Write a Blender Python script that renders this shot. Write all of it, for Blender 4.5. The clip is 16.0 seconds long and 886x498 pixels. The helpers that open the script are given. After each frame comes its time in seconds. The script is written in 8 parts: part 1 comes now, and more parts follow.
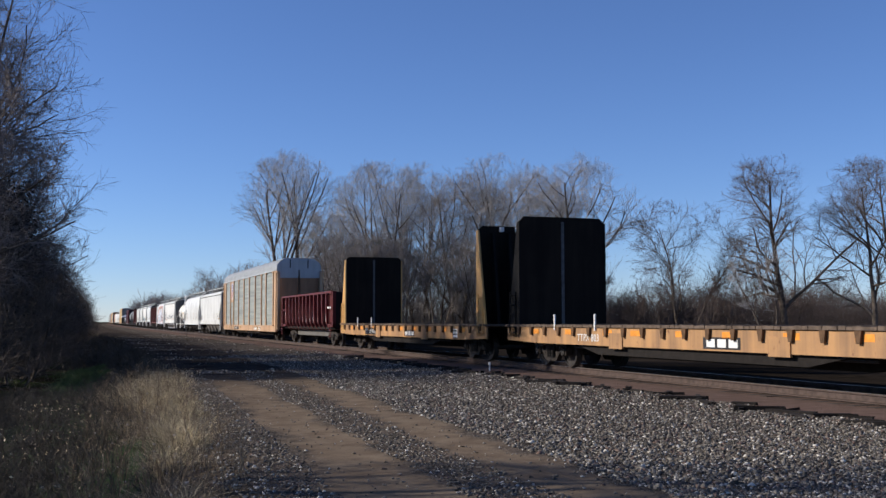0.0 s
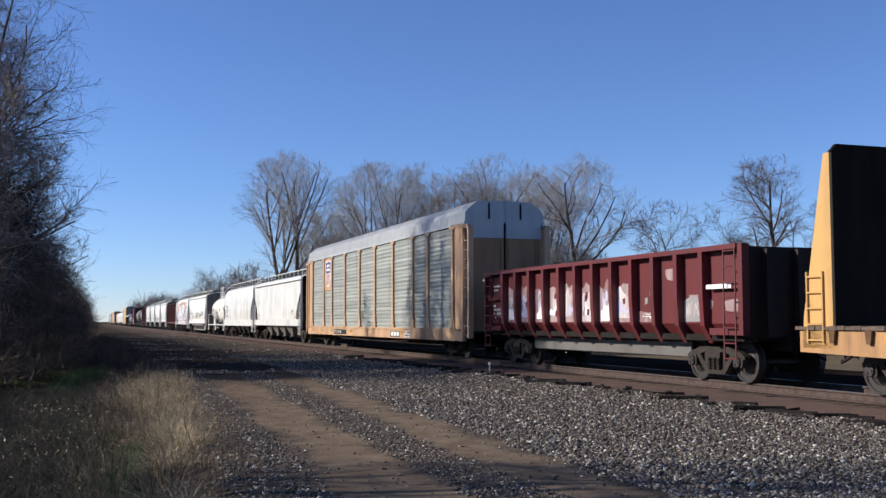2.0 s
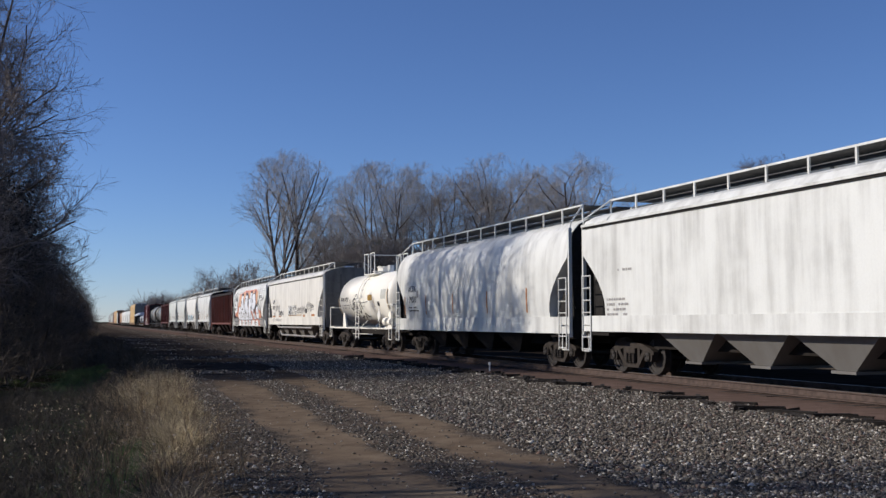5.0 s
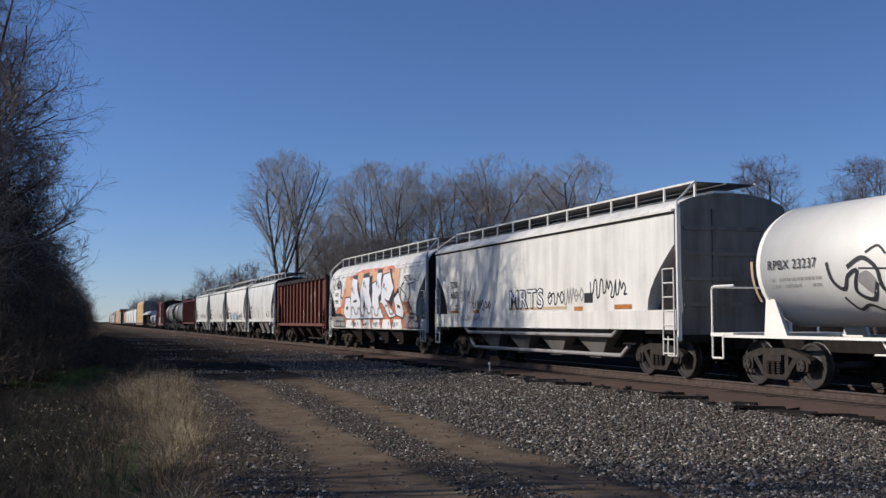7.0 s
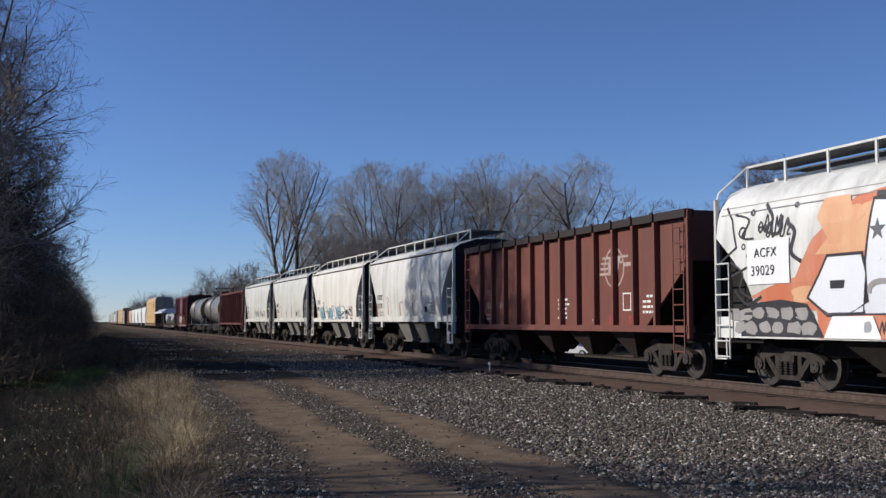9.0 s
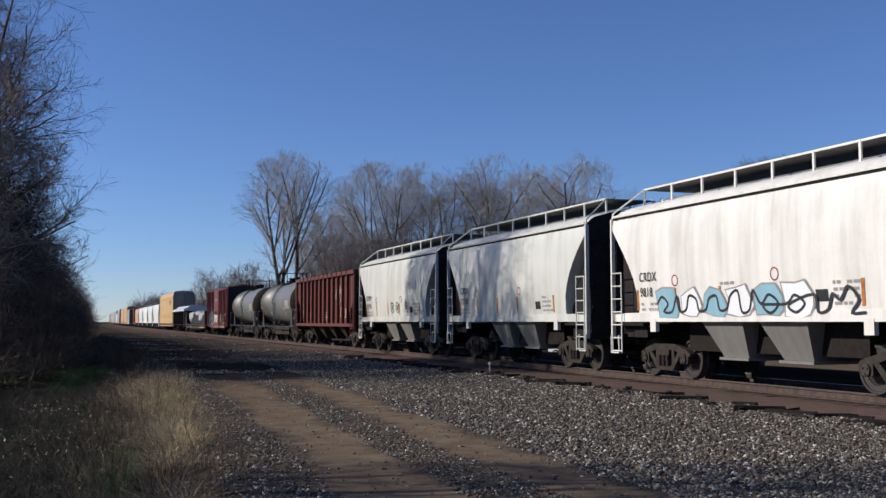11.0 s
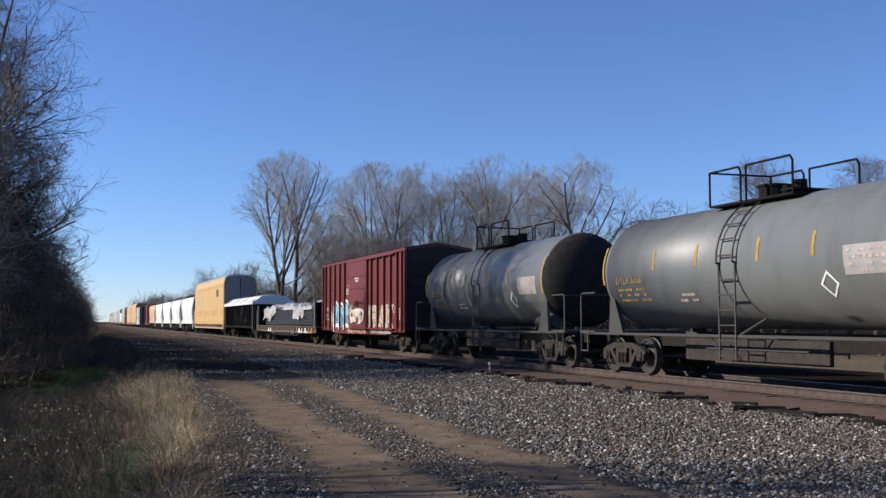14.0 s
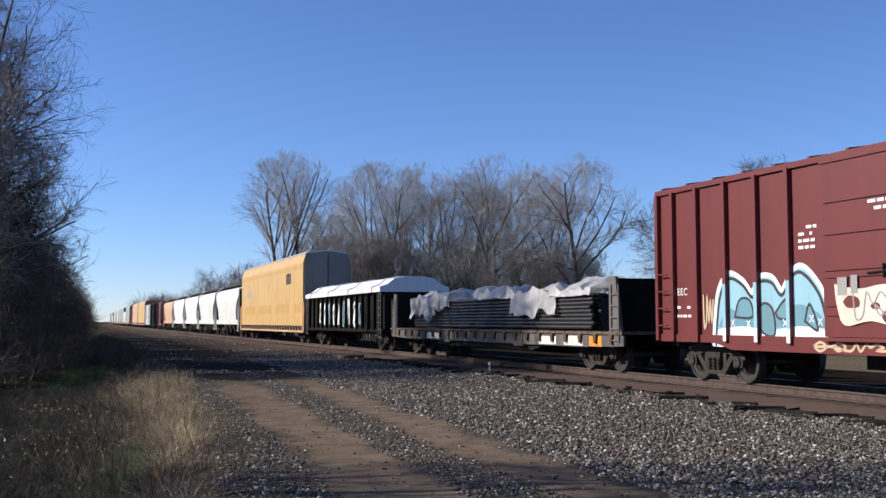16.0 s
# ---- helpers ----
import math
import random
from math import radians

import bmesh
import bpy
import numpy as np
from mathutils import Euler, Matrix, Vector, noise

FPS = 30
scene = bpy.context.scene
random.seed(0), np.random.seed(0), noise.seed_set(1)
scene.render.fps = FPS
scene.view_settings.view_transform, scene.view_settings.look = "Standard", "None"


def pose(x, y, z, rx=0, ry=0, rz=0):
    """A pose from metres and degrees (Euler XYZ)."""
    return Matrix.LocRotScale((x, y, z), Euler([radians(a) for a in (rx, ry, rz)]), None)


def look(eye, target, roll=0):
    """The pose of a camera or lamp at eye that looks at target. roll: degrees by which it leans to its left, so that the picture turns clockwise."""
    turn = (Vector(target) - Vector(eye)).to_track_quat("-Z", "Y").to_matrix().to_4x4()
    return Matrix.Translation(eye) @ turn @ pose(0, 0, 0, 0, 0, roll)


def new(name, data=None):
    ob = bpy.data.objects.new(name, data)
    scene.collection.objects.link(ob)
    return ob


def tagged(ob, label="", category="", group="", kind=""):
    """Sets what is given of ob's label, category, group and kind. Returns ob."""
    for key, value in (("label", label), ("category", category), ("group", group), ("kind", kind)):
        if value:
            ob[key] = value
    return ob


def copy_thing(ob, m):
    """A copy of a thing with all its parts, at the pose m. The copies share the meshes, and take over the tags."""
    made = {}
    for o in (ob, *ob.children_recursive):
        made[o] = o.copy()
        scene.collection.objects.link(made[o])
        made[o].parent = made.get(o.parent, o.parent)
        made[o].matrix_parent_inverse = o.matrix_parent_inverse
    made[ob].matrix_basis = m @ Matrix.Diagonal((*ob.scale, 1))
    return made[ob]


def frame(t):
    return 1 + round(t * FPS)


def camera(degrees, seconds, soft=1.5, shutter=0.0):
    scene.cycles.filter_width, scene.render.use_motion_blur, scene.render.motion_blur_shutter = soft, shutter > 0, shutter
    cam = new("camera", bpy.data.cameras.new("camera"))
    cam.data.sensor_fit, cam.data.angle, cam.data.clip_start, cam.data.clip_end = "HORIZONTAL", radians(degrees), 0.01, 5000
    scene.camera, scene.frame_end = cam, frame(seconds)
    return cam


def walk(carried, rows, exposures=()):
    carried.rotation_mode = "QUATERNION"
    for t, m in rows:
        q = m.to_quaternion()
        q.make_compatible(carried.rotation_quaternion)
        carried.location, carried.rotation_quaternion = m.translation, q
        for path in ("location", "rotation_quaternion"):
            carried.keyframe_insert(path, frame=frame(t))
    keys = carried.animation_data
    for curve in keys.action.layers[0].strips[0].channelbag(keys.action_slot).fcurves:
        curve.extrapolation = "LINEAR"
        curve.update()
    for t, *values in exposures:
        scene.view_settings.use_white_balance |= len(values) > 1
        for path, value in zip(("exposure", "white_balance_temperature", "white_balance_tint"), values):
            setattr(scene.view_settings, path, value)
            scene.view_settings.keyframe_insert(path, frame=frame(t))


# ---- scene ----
# World: x across the track, away from the camera; y along the track, towards the train's rear; road at z = 0.
YAW, PITCH, EYE_Z = 19.464, 3.887, 1.64
RAIL = 0.27            # height of the rail head
SIDE = 13.28           # from the camera's line to the near side of a wagon 3.2 m wide
CENTRE = SIDE + 1.6    # centre line of the track
BEND = 4.434e-5        # curvature of the far track
SPEED, SLOWING = 18.493, -0.0357


def bend(y):
    """Sideways shift of the track at y."""
    return BEND * y * y / 2 if y > 0 else 0.0


cam = camera(45.43, 16.0, soft=1.45, shutter=0.0)
view = pose(0, 0, EYE_Z, 90 + PITCH, 0, -YAW) @ pose(0, 0, 0, 0, 0, -0.12)
# the exposure closes down for the bright wagons
walk(cam, [(0.0, view), (16.0, view)], [(0.0, 0.28, 6200, 22), (0.7, 0.48, 6200, 22), (2.4, 0.38, 6200, 22), (3.5, 0.17, 6200, 22), (6.5, -0.10, 6200, 22), (7.2, -0.12, 6200, 22), (9.0, 0.02, 6200, 22), (12.5, 0.14, 6200, 22), (13.0, 0.40, 6200, 22), (16.0, 0.52, 6200, 22)])

# ---- light ----
SUN_EL, SUN_AZ = radians(27), radians(-68)   # azimuth from +y towards +x
world = bpy.data.worlds.new("sky")
scene.world = world
world.use_nodes = True
wn = world.node_tree.nodes
sky = wn.new("ShaderNodeTexSky")
sky.sky_type, sky.sun_disc = "NISHITA", False
sky.sun_elevation, sky.sun_rotation = SUN_EL, SUN_AZ
sky.altitude, sky.air_density, sky.dust_density, sky.ozone_density = 1500.0, 1.0, 0.0, 7.0
wn["Background"].inputs["Strength"].default_value = 0.10
world.node_tree.links.new(sky.outputs[0], wn["Background"].inputs["Color"])
sun = new("sun", bpy.data.lights.new("sun", "SUN"))
sun.data.energy, sun.data.angle, sun.data.color = 4.6, radians(0.5), (0.99, 0.945, 0.755)
sun_at = Vector((math.sin(SUN_AZ) * math.cos(SUN_EL), math.cos(SUN_AZ) * math.cos(SUN_EL), math.sin(SUN_EL)))
sun.matrix_world = look(sun_at * 50, (0, 0, 0))
# ---- materials ----
class Nodes:
    """A small wrapper to write node materials in few lines."""

    def __init__(self, name):
        self.m = bpy.data.materials.new(name)
        self.m.use_nodes = True
        self.t = self.m.node_tree
        self.b = self.t.nodes["Principled BSDF"]

    def link(self, a, b):
        self.t.links.new(a, b)

    def n(self, kind, **props):
        node = self.t.nodes.new(kind)
        for key, value in props.items():
            if key == "op":
                node.operation = value
            elif key == "blend":
                node.blend_type = value
            elif key == "dtype":
                node.data_type = value
        return node

    def math(self, op, a, b=0.0, clamp=False):
        node = self.n("ShaderNodeMath", op=op)
        node.use_clamp = clamp
        for i, v in enumerate((a, b)):
            if isinstance(v, (int, float)):
                node.inputs[i].default_value = v
            else:
                self.link(v, node.inputs[i])
        return node.outputs[0]

    def coords(self, scale=(1, 1, 1), which="Object", random_shift=True):
        tc = self.n("ShaderNodeTexCoord")
        mp = self.n("ShaderNodeMapping")
        mp.inputs["Scale"].default_value = scale
        self.link(tc.outputs[which], mp.inputs["Vector"])
        if random_shift:
            info = self.n("ShaderNodeObjectInfo")
            shift = self.math("MULTIPLY", info.outputs["Random"], 37.0)
            self.link(shift, mp.inputs["Location"])
        return mp.outputs[0]

    def noise(self, scale, detail=5.0, vector=None, rough=0.6):
        node = self.n("ShaderNodeTexNoise")
        node.inputs["Scale"].default_value = scale
        node.inputs["Detail"].default_value = detail
        node.inputs["Roughness"].default_value = rough
        if vector is not None:
            self.link(vector, node.inputs["Vector"])
        return node.outputs["Fac"]

    def ramp(self, fac, lo, hi):
        """0 below lo, 1 above hi."""
        node = self.n("ShaderNodeMapRange")
        node.interpolation_type = "SMOOTHSTEP"
        self.link(fac, node.inputs["Value"])
        node.inputs["From Min"].default_value, node.inputs["From Max"].default_value = lo, hi
        return node.outputs["Result"]

    def mix(self, fac, a, b):
        node = self.n("ShaderNodeMix", dtype="RGBA")
        for i, v in ((0, fac), (6, a), (7, b)):
            if isinstance(v, (int, float)):
                node.inputs[i].default_value = v
            elif isinstance(v, tuple):
                node.inputs[i].default_value = (*v, 1)
            else:
                self.link(v, node.inputs[i])
        return node.outputs[2]

    def bump(self, height, strength=0.3, distance=0.01):
        node = self.n("ShaderNodeBump")
        node.inputs["Strength"].default_value, node.inputs["Distance"].default_value = strength, distance
        self.link(height, node.inputs["Height"])
        self.link(node.outputs[0], self.b.inputs["Normal"])

    def done(self, color, rough=0.6, metal=0.0, gloss=0.5):
        self.b.inputs["Specular IOR Level"].default_value = gloss
        for name, v in (("Base Color", color), ("Roughness", rough), ("Metallic", metal)):
            if isinstance(v, tuple):
                self.b.inputs[name].default_value = (*v, 1)
            elif isinstance(v, (int, float)):
                self.b.inputs[name].default_value = v
            else:
                self.link(v, self.b.inputs[name])
        return self.m


def paint(name, color, grime=0.5, dirt=(0.09, 0.075, 0.06), rough=0.5, rust=0.0, gloss=0.4):
    """Weathered wagon paint: streaks that run down, blotches, fine grain, rust spots."""
    k = Nodes(name)
    v = k.coords((1, 1, 1))
    streak = k.noise(1.0, 6, k.coords((2.6, 2.6, 0.22)))
    blotch = k.noise(0.7, 6, v)
    fine = k.noise(22, 4, v)
    f = k.math("MULTIPLY", k.ramp(k.math("ADD", k.math("MULTIPLY", streak, 0.6), k.math("MULTIPLY", blotch, 0.4)), 0.385, 0.72), grime, True)
    tint = k.mix(k.math("MULTIPLY", k.ramp(fine, 0.3, 0.8), 0.18), color, tuple(c * 0.72 for c in color))
    c = k.mix(f, tint, dirt)
    if rust:
        spots = k.math("MULTIPLY", k.ramp(k.noise(3.2, 8, v, 0.72), 0.60, 0.70), rust, True)
        c = k.mix(spots, c, (0.12, 0.045, 0.02))
    k.bump(fine, 0.12, 0.01)
    return k.done(c, rough, 0.0, gloss)


def plain(name, color, rough=0.7, metal=0.0, vary=0.35, scale=6.0):
    k = Nodes(name)
    v = k.coords()
    n1, n2 = k.noise(scale, 5, v), k.noise(scale * 9, 3, v)
    c = k.mix(k.ramp(n1, 0.3, 0.7), tuple(x * (1 - vary) for x in color), tuple(min(1, x * (1 + vary * 0.5)) for x in color))
    k.bump(n2, 0.2, 0.01)
    return k.done(c, rough, metal, 0.5 if rough < 0.6 else 0.2)


M = {}
M["white"] = paint("white_paint", (0.70, 0.71, 0.675), 0.45)
M["cream"] = paint("cream_paint", (0.61, 0.62, 0.57), 0.4)
M["grey_white"] = paint("grey_white_paint", (0.77, 0.755, 0.695), 0.34)
M["tank_white"] = paint("tank_white_paint", (0.87, 0.85, 0.77), 0.08)
M["tank_grey"] = paint("tank_grey_paint", (0.140, 0.149, 0.146), 0.6, (0.080, 0.081, 0.079), 0.48, 0, 0.5)
M["maroon"] = paint("maroon_paint", (0.130, 0.021, 0.023), 0.6, (0.055, 0.026, 0.024), 0.5, 0.45)
M["brick_red"] = paint("faded_brick_red_paint", (0.135, 0.033, 0.024), 0.7, (0.045, 0.024, 0.020), 0.6, 0.3)
M["oxide"] = paint("oxide_red_paint", (0.170, 0.052, 0.036), 0.65, (0.07, 0.038, 0.030), 0.6, 0.3)
M["box_red"] = paint("boxcar_red_paint", (0.140, 0.024, 0.023), 0.4, (0.060, 0.017, 0.016), 0.5)
M["orange"] = paint("faded_orange_paint", (0.46, 0.25, 0.10), 0.8, (0.13, 0.08, 0.052), 0.7, 0.9)
M["plate_yellow"] = paint("yellow_plate_paint", (0.60, 0.345, 0.11), 0.45, (0.2, 0.11, 0.06), 0.6, 0.4)
M["pale_orange"] = paint("pale_orange_paint", (0.56, 0.355, 0.205), 0.7, (0.2, 0.11, 0.06), 0.6, 0.3)
M["yellow"] = paint("autorack_yellow_paint", (0.56, 0.36, 0.135), 0.5, (0.25, 0.14, 0.05), 0.5)


def galvanised():
    """Side panels: level bands of dull and bright zinc, rows of dark rivets' grime."""
    k = Nodes("galvanised_panel")
    band = k.noise(1.0, 5, k.coords((0.6, 0.12, 5.5)), 0.65)
    fine = k.noise(1.0, 4, k.coords((8, 0.8, 40)))
    streak = k.noise(1.0, 5, k.coords((2, 3.0, 0.25)))
    c = k.mix(k.ramp(band, 0.34, 0.66), (0.235, 0.255, 0.235), (0.385, 0.41, 0.375))
    c = k.mix(k.math("MULTIPLY", k.ramp(fine, 0.35, 0.7), 0.2), c, (0.18, 0.19, 0.175))
    c = k.mix(k.math("MULTIPLY", k.ramp(streak, 0.5, 0.75), 0.5), c, (0.11, 0.10, 0.09))
    # rows of small punched holes
    tc = k.n("ShaderNodeTexCoord")
    sep = k.n("ShaderNodeSeparateXYZ")
    k.link(tc.outputs["Object"], sep.inputs[0])
    rows = k.math("MULTIPLY", k.math("SINE", k.math("MULTIPLY", sep.outputs[1], 46.0)), k.math("SINE", k.math("MULTIPLY", sep.outputs[2], 30.0)))
    c = k.mix(k.math("MULTIPLY", k.ramp(rows, 0.55, 0.85), 0.14), c, (0.05, 0.052, 0.05))
    return k.done(c, 0.55, 0.0, 0.4)


M["galv"] = galvanised()
M["roof_silver"] = paint("silver_roof", (0.44, 0.46, 0.46), 0.25, rough=0.4)
M["black"] = paint("black_paint", (0.010, 0.010, 0.010), 0.5, (0.024, 0.020, 0.017), 0.8, 0, 0.08)
M["under"] = plain("underframe_grime", (0.016, 0.013, 0.011), 0.85)
M["steel"] = plain("truck_steel", (0.038, 0.031, 0.026), 0.7)
M["wheel"] = plain("wheel_steel", (0.028, 0.023, 0.020), 0.55)
M["rail"] = plain("rusty_rail", (0.085, 0.060, 0.050), 0.75)
M["railhead"] = plain("worn_railhead", (0.32, 0.29, 0.27), 0.38, 0.7, 0.2)
M["tie"] = plain("weathered_tie", (0.06, 0.047, 0.04), 0.9)
M["bar_white"] = plain("white_marking", (0.75, 0.74, 0.70), 0.6, 0, 0.15)
M["bar_black"] = plain("black_marking", (0.03, 0.03, 0.032), 0.6, 0, 0.15)
M["bark"] = plain("bark", (0.115, 0.090, 0.070), 0.9, 0, 0.5, 3)
M["twig"] = plain("twig", (0.230, 0.205, 0.188), 0.9, 0, 0.4, 1.5)
M["twig_pale"] = plain("pale_twig", (0.360, 0.335, 0.315), 0.9, 0, 0.4, 1.5)
M["twig_dark"] = plain("dark_twig", (0.110, 0.090, 0.077), 0.9, 0, 0.4, 1.5)
M["twig_brown"] = plain("brown_twig", (0.140, 0.116, 0.100), 0.9, 0, 0.4, 1.5)
M["twig_wood"] = plain("grey_wood_twig", (0.200, 0.172, 0.163), 0.9, 0, 0.4, 1.5)
M["twig_red"] = plain("reddish_twig", (0.112, 0.084, 0.070), 0.9, 0, 0.4, 1.5)


def tufted(name, a, b):
    """Blades and leaves that differ piece by piece."""
    k = Nodes(name)
    geo = k.n("ShaderNodeNewGeometry")
    n = k.noise(1.2, 4, geo.outputs["Position"])
    c = k.mix(geo.outputs["Random Per Island"], a, b)
    c = k.mix(k.math("MULTIPLY", k.ramp(n, 0.4, 0.65), 0.45), c, tuple(v * 0.55 for v in a))
    return k.done(c, 0.85)


M["straw"] = tufted("dry_straw", (0.27, 0.20, 0.11), (0.80, 0.66, 0.40))
M["dead_weed"] = tufted("dead_weed", (0.024, 0.020, 0.014), (0.095, 0.075, 0.048))
M["brown_weed"] = tufted("brown_weed", (0.090, 0.064, 0.040), (0.31, 0.225, 0.135))
M["green"] = tufted("green_grass", (0.045, 0.080, 0.022), (0.115, 0.185, 0.055))
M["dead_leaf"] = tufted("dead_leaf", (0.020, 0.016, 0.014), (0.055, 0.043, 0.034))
M["seed"] = tufted("seed_head", (0.22, 0.19, 0.15), (0.5, 0.46, 0.40))
# ---- mesh helpers ----
def part(name, bm, material, parent=None, label=""):
    """Links a bmesh as one mesh object under a thing or a part."""
    me = bpy.data.meshes.new(name)
    bm.normal_update()
    bm.to_mesh(me)
    bm.free()
    me.materials.append(material)
    ob = new(name, me)
    ob.parent = parent
    return tagged(ob, label)


def share(name, me, parent, m=None):
    """Another object on a mesh that exists."""
    ob = new(name, me)
    ob.parent = parent
    if m is not None:
        ob.matrix_local = m
    return ob


def thing(name, label, category, group="", m=None):
    ob = new(name)
    ob.empty_display_size = 0.2
    if m is not None:
        ob.matrix_basis = m
    return tagged(ob, label, category, group)


def box(bm, x0, x1, y0, y1, z0, z1):
    v = [bm.verts.new(p) for p in ((x0, y0, z0), (x1, y0, z0), (x1, y1, z0), (x0, y1, z0), (x0, y0, z1), (x1, y0, z1), (x1, y1, z1), (x0, y1, z1))]
    for f in ((3, 2, 1, 0), (4, 5, 6, 7), (0, 1, 5, 4), (1, 2, 6, 5), (2, 3, 7, 6), (3, 0, 4, 7)):
        bm.faces.new([v[i] for i in f])


def rod(bm, a, b, r, sides=6, r2=None):
    """A round bar from a to b."""
    a, b = Vector(a), Vector(b)
    d = (b - a).normalized()
    u = d.cross(Vector((0, 0, 1)) if abs(d.z) < 0.9 else Vector((1, 0, 0))).normalized()
    w = d.cross(u)
    rings = []
    for p, rr in ((a, r), (b, r if r2 is None else r2)):
        rings.append([bm.verts.new(p + (u * math.cos(k * math.tau / sides) + w * math.sin(k * math.tau / sides)) * rr) for k in range(sides)])
    for k in range(sides):
        j = (k + 1) % sides
        bm.faces.new((rings[0][k], rings[0][j], rings[1][j], rings[1][k]))
    bm.faces.new(rings[0][::-1])
    bm.faces.new(rings[1])


def bars(bm, points, r, sides=5):
    for a, b in zip(points, points[1:]):
        rod(bm, a, b, r, sides)


def prism(bm, outline, x0, x1):
    """An outline in (y, z) drawn out from x0 to x1."""
    a = [bm.verts.new((x0, y, z)) for y, z in outline]
    b = [bm.verts.new((x1, y, z)) for y, z in outline]
    n = len(outline)
    for i in range(n):
        j = (i + 1) % n
        bm.faces.new((a[i], a[j], b[j], b[i]))
    bm.faces.new(a[::-1])
    bm.faces.new(b)
    bmesh.ops.recalc_face_normals(bm, faces=bm.faces)


def extrude_y(bm, outline, y0, y1):
    """An outline in (x, z) drawn out from y0 to y1."""
    a = [bm.verts.new((x, y0, z)) for x, z in outline]
    b = [bm.verts.new((x, y1, z)) for x, z in outline]
    n = len(outline)
    for i in range(n):
        j = (i + 1) % n
        bm.faces.new((a[i], a[j], b[j], b[i]))
    bm.faces.new(a[::-1])
    bm.faces.new(b)
    bmesh.ops.recalc_face_normals(bm, faces=bm.faces)


def ladder(bm, x, y0, y1, z0, z1, step=0.33, r=0.018, rails=True):
    """A ladder in the plane x, its rails at y0 and y1."""
    if rails:
        rod(bm, (x, y0, z0), (x, y0, z1), r, 5)
        rod(bm, (x, y1, z0), (x, y1, z1), r, 5)
    z = z0 + 0.05
    while z <= z1 + 0.01:
        rod(bm, (x, y0, z), (x, y1, z), r, 5)
        z += step


def raw_mesh(name, verts, faces, material, parent=None, smooth=False):
    """A mesh object from arrays of vertices and of equal-sized faces."""
    me = bpy.data.meshes.new(name)
    k = faces.shape[1]
    me.vertices.add(len(verts))
    me.vertices.foreach_set("co", verts.astype(np.float32).ravel())
    me.loops.add(faces.size)
    me.loops.foreach_set("vertex_index", faces.astype(np.int32).ravel())
    me.polygons.add(len(faces))
    me.polygons.foreach_set("loop_start", np.arange(0, faces.size, k, dtype=np.int32))
    me.polygons.foreach_set("loop_total", np.full(len(faces), k, dtype=np.int32))
    if smooth:
        me.polygons.foreach_set("use_smooth", np.ones(len(faces), dtype=bool))
    me.update(calc_edges=True)
    me.materials.append(material)
    ob = new(name, me)
    ob.parent = parent
    return ob


def tubes(segs, sides):
    """Vertices and faces of many tapered tubes; segs has rows of p0, p1, r0, r1."""
    s = np.asarray(segs, float)
    a, b, r0, r1 = s[:, :3], s[:, 3:6], s[:, 6], s[:, 7]
    d = b - a
    d /= np.linalg.norm(d, axis=1, keepdims=True) + 1e-9
    ref = np.where(np.abs(d[:, 2:3]) < 0.9, np.array([[0, 0, 1.0]]), np.array([[1.0, 0, 0]]))
    u = np.cross(d, ref)
    u /= np.linalg.norm(u, axis=1, keepdims=True) + 1e-9
    w = np.cross(d, u)
    n = len(s)
    verts = np.empty((n, 2, sides, 3))
    for k in range(sides):
        o = u * math.cos(k * math.tau / sides) + w * math.sin(k * math.tau / sides)
        verts[:, 0, k] = a + o * r0[:, None]
        verts[:, 1, k] = b + o * r1[:, None]
    base = (np.arange(n) * 2 * sides)[:, None, None]
    k = np.arange(sides)
    j = (k + 1) % sides
    quad = np.stack([k, j, j + sides, k + sides], 1)[None]
    return verts.reshape(-1, 3), (base + quad).reshape(-1, 4)
# ---- ground ----
def ground_height(x, y):
    """Road and ballast are nearly level; a ditch runs along the trees."""
    x = x - BEND / 2 * np.maximum(y, 0) ** 2
    z = np.zeros_like(x)
    edge = 1.5 + 0.03 * np.minimum(np.maximum(y, 0), 60)
    d = np.clip((edge - x) / 2.6, 0, 1)
    z -= 0.75 * d * d * (3 - 2 * d)
    d = np.clip((-4.5 - x) / 6, 0, 1)
    z += 0.7 * d * d * (3 - 2 * d)
    up = np.clip((x - 9.0) / 3.0, 0, 1)
    z += 0.07 * up * up * (3 - 2 * up)
    z += 0.03 * np.sin(x * 1.7 + y * 0.31) * np.sin(y * 0.43 + 1.0) * np.clip(1 - np.abs(x - 4) / 9, 0, 1)
    far = np.clip((x - 22) / 26, 0, 1)
    z -= 0.1 * np.clip((x - 18) / 3, 0, 1) + 1.75 * far * far * (3 - 2 * far)
    return z


def steps(*spans):
    out = []
    for a, b, n in spans:
        out += list(np.linspace(a, b, n, endpoint=False))
    return np.array(out + [spans[-1][1]])


gx = steps((-2500, -200, 8), (-200, -20, 10), (-20, -6, 10), (-6, 20, 105), (20, 60, 20), (60, 300, 10), (300, 2500, 8))
gy = steps((-600, -20, 8), (-20, 6, 14), (6, 60, 140), (60, 160, 50), (160, 900, 50), (900, 4500, 10))
gX, gY = np.meshgrid(gx, gy, indexing="ij")
gZ = ground_height(gX, gY)
gi = np.arange(gX.size).reshape(gX.shape)
gf = np.stack([gi[:-1, :-1], gi[1:, :-1], gi[1:, 1:], gi[:-1, 1:]], -1).reshape(-1, 4)


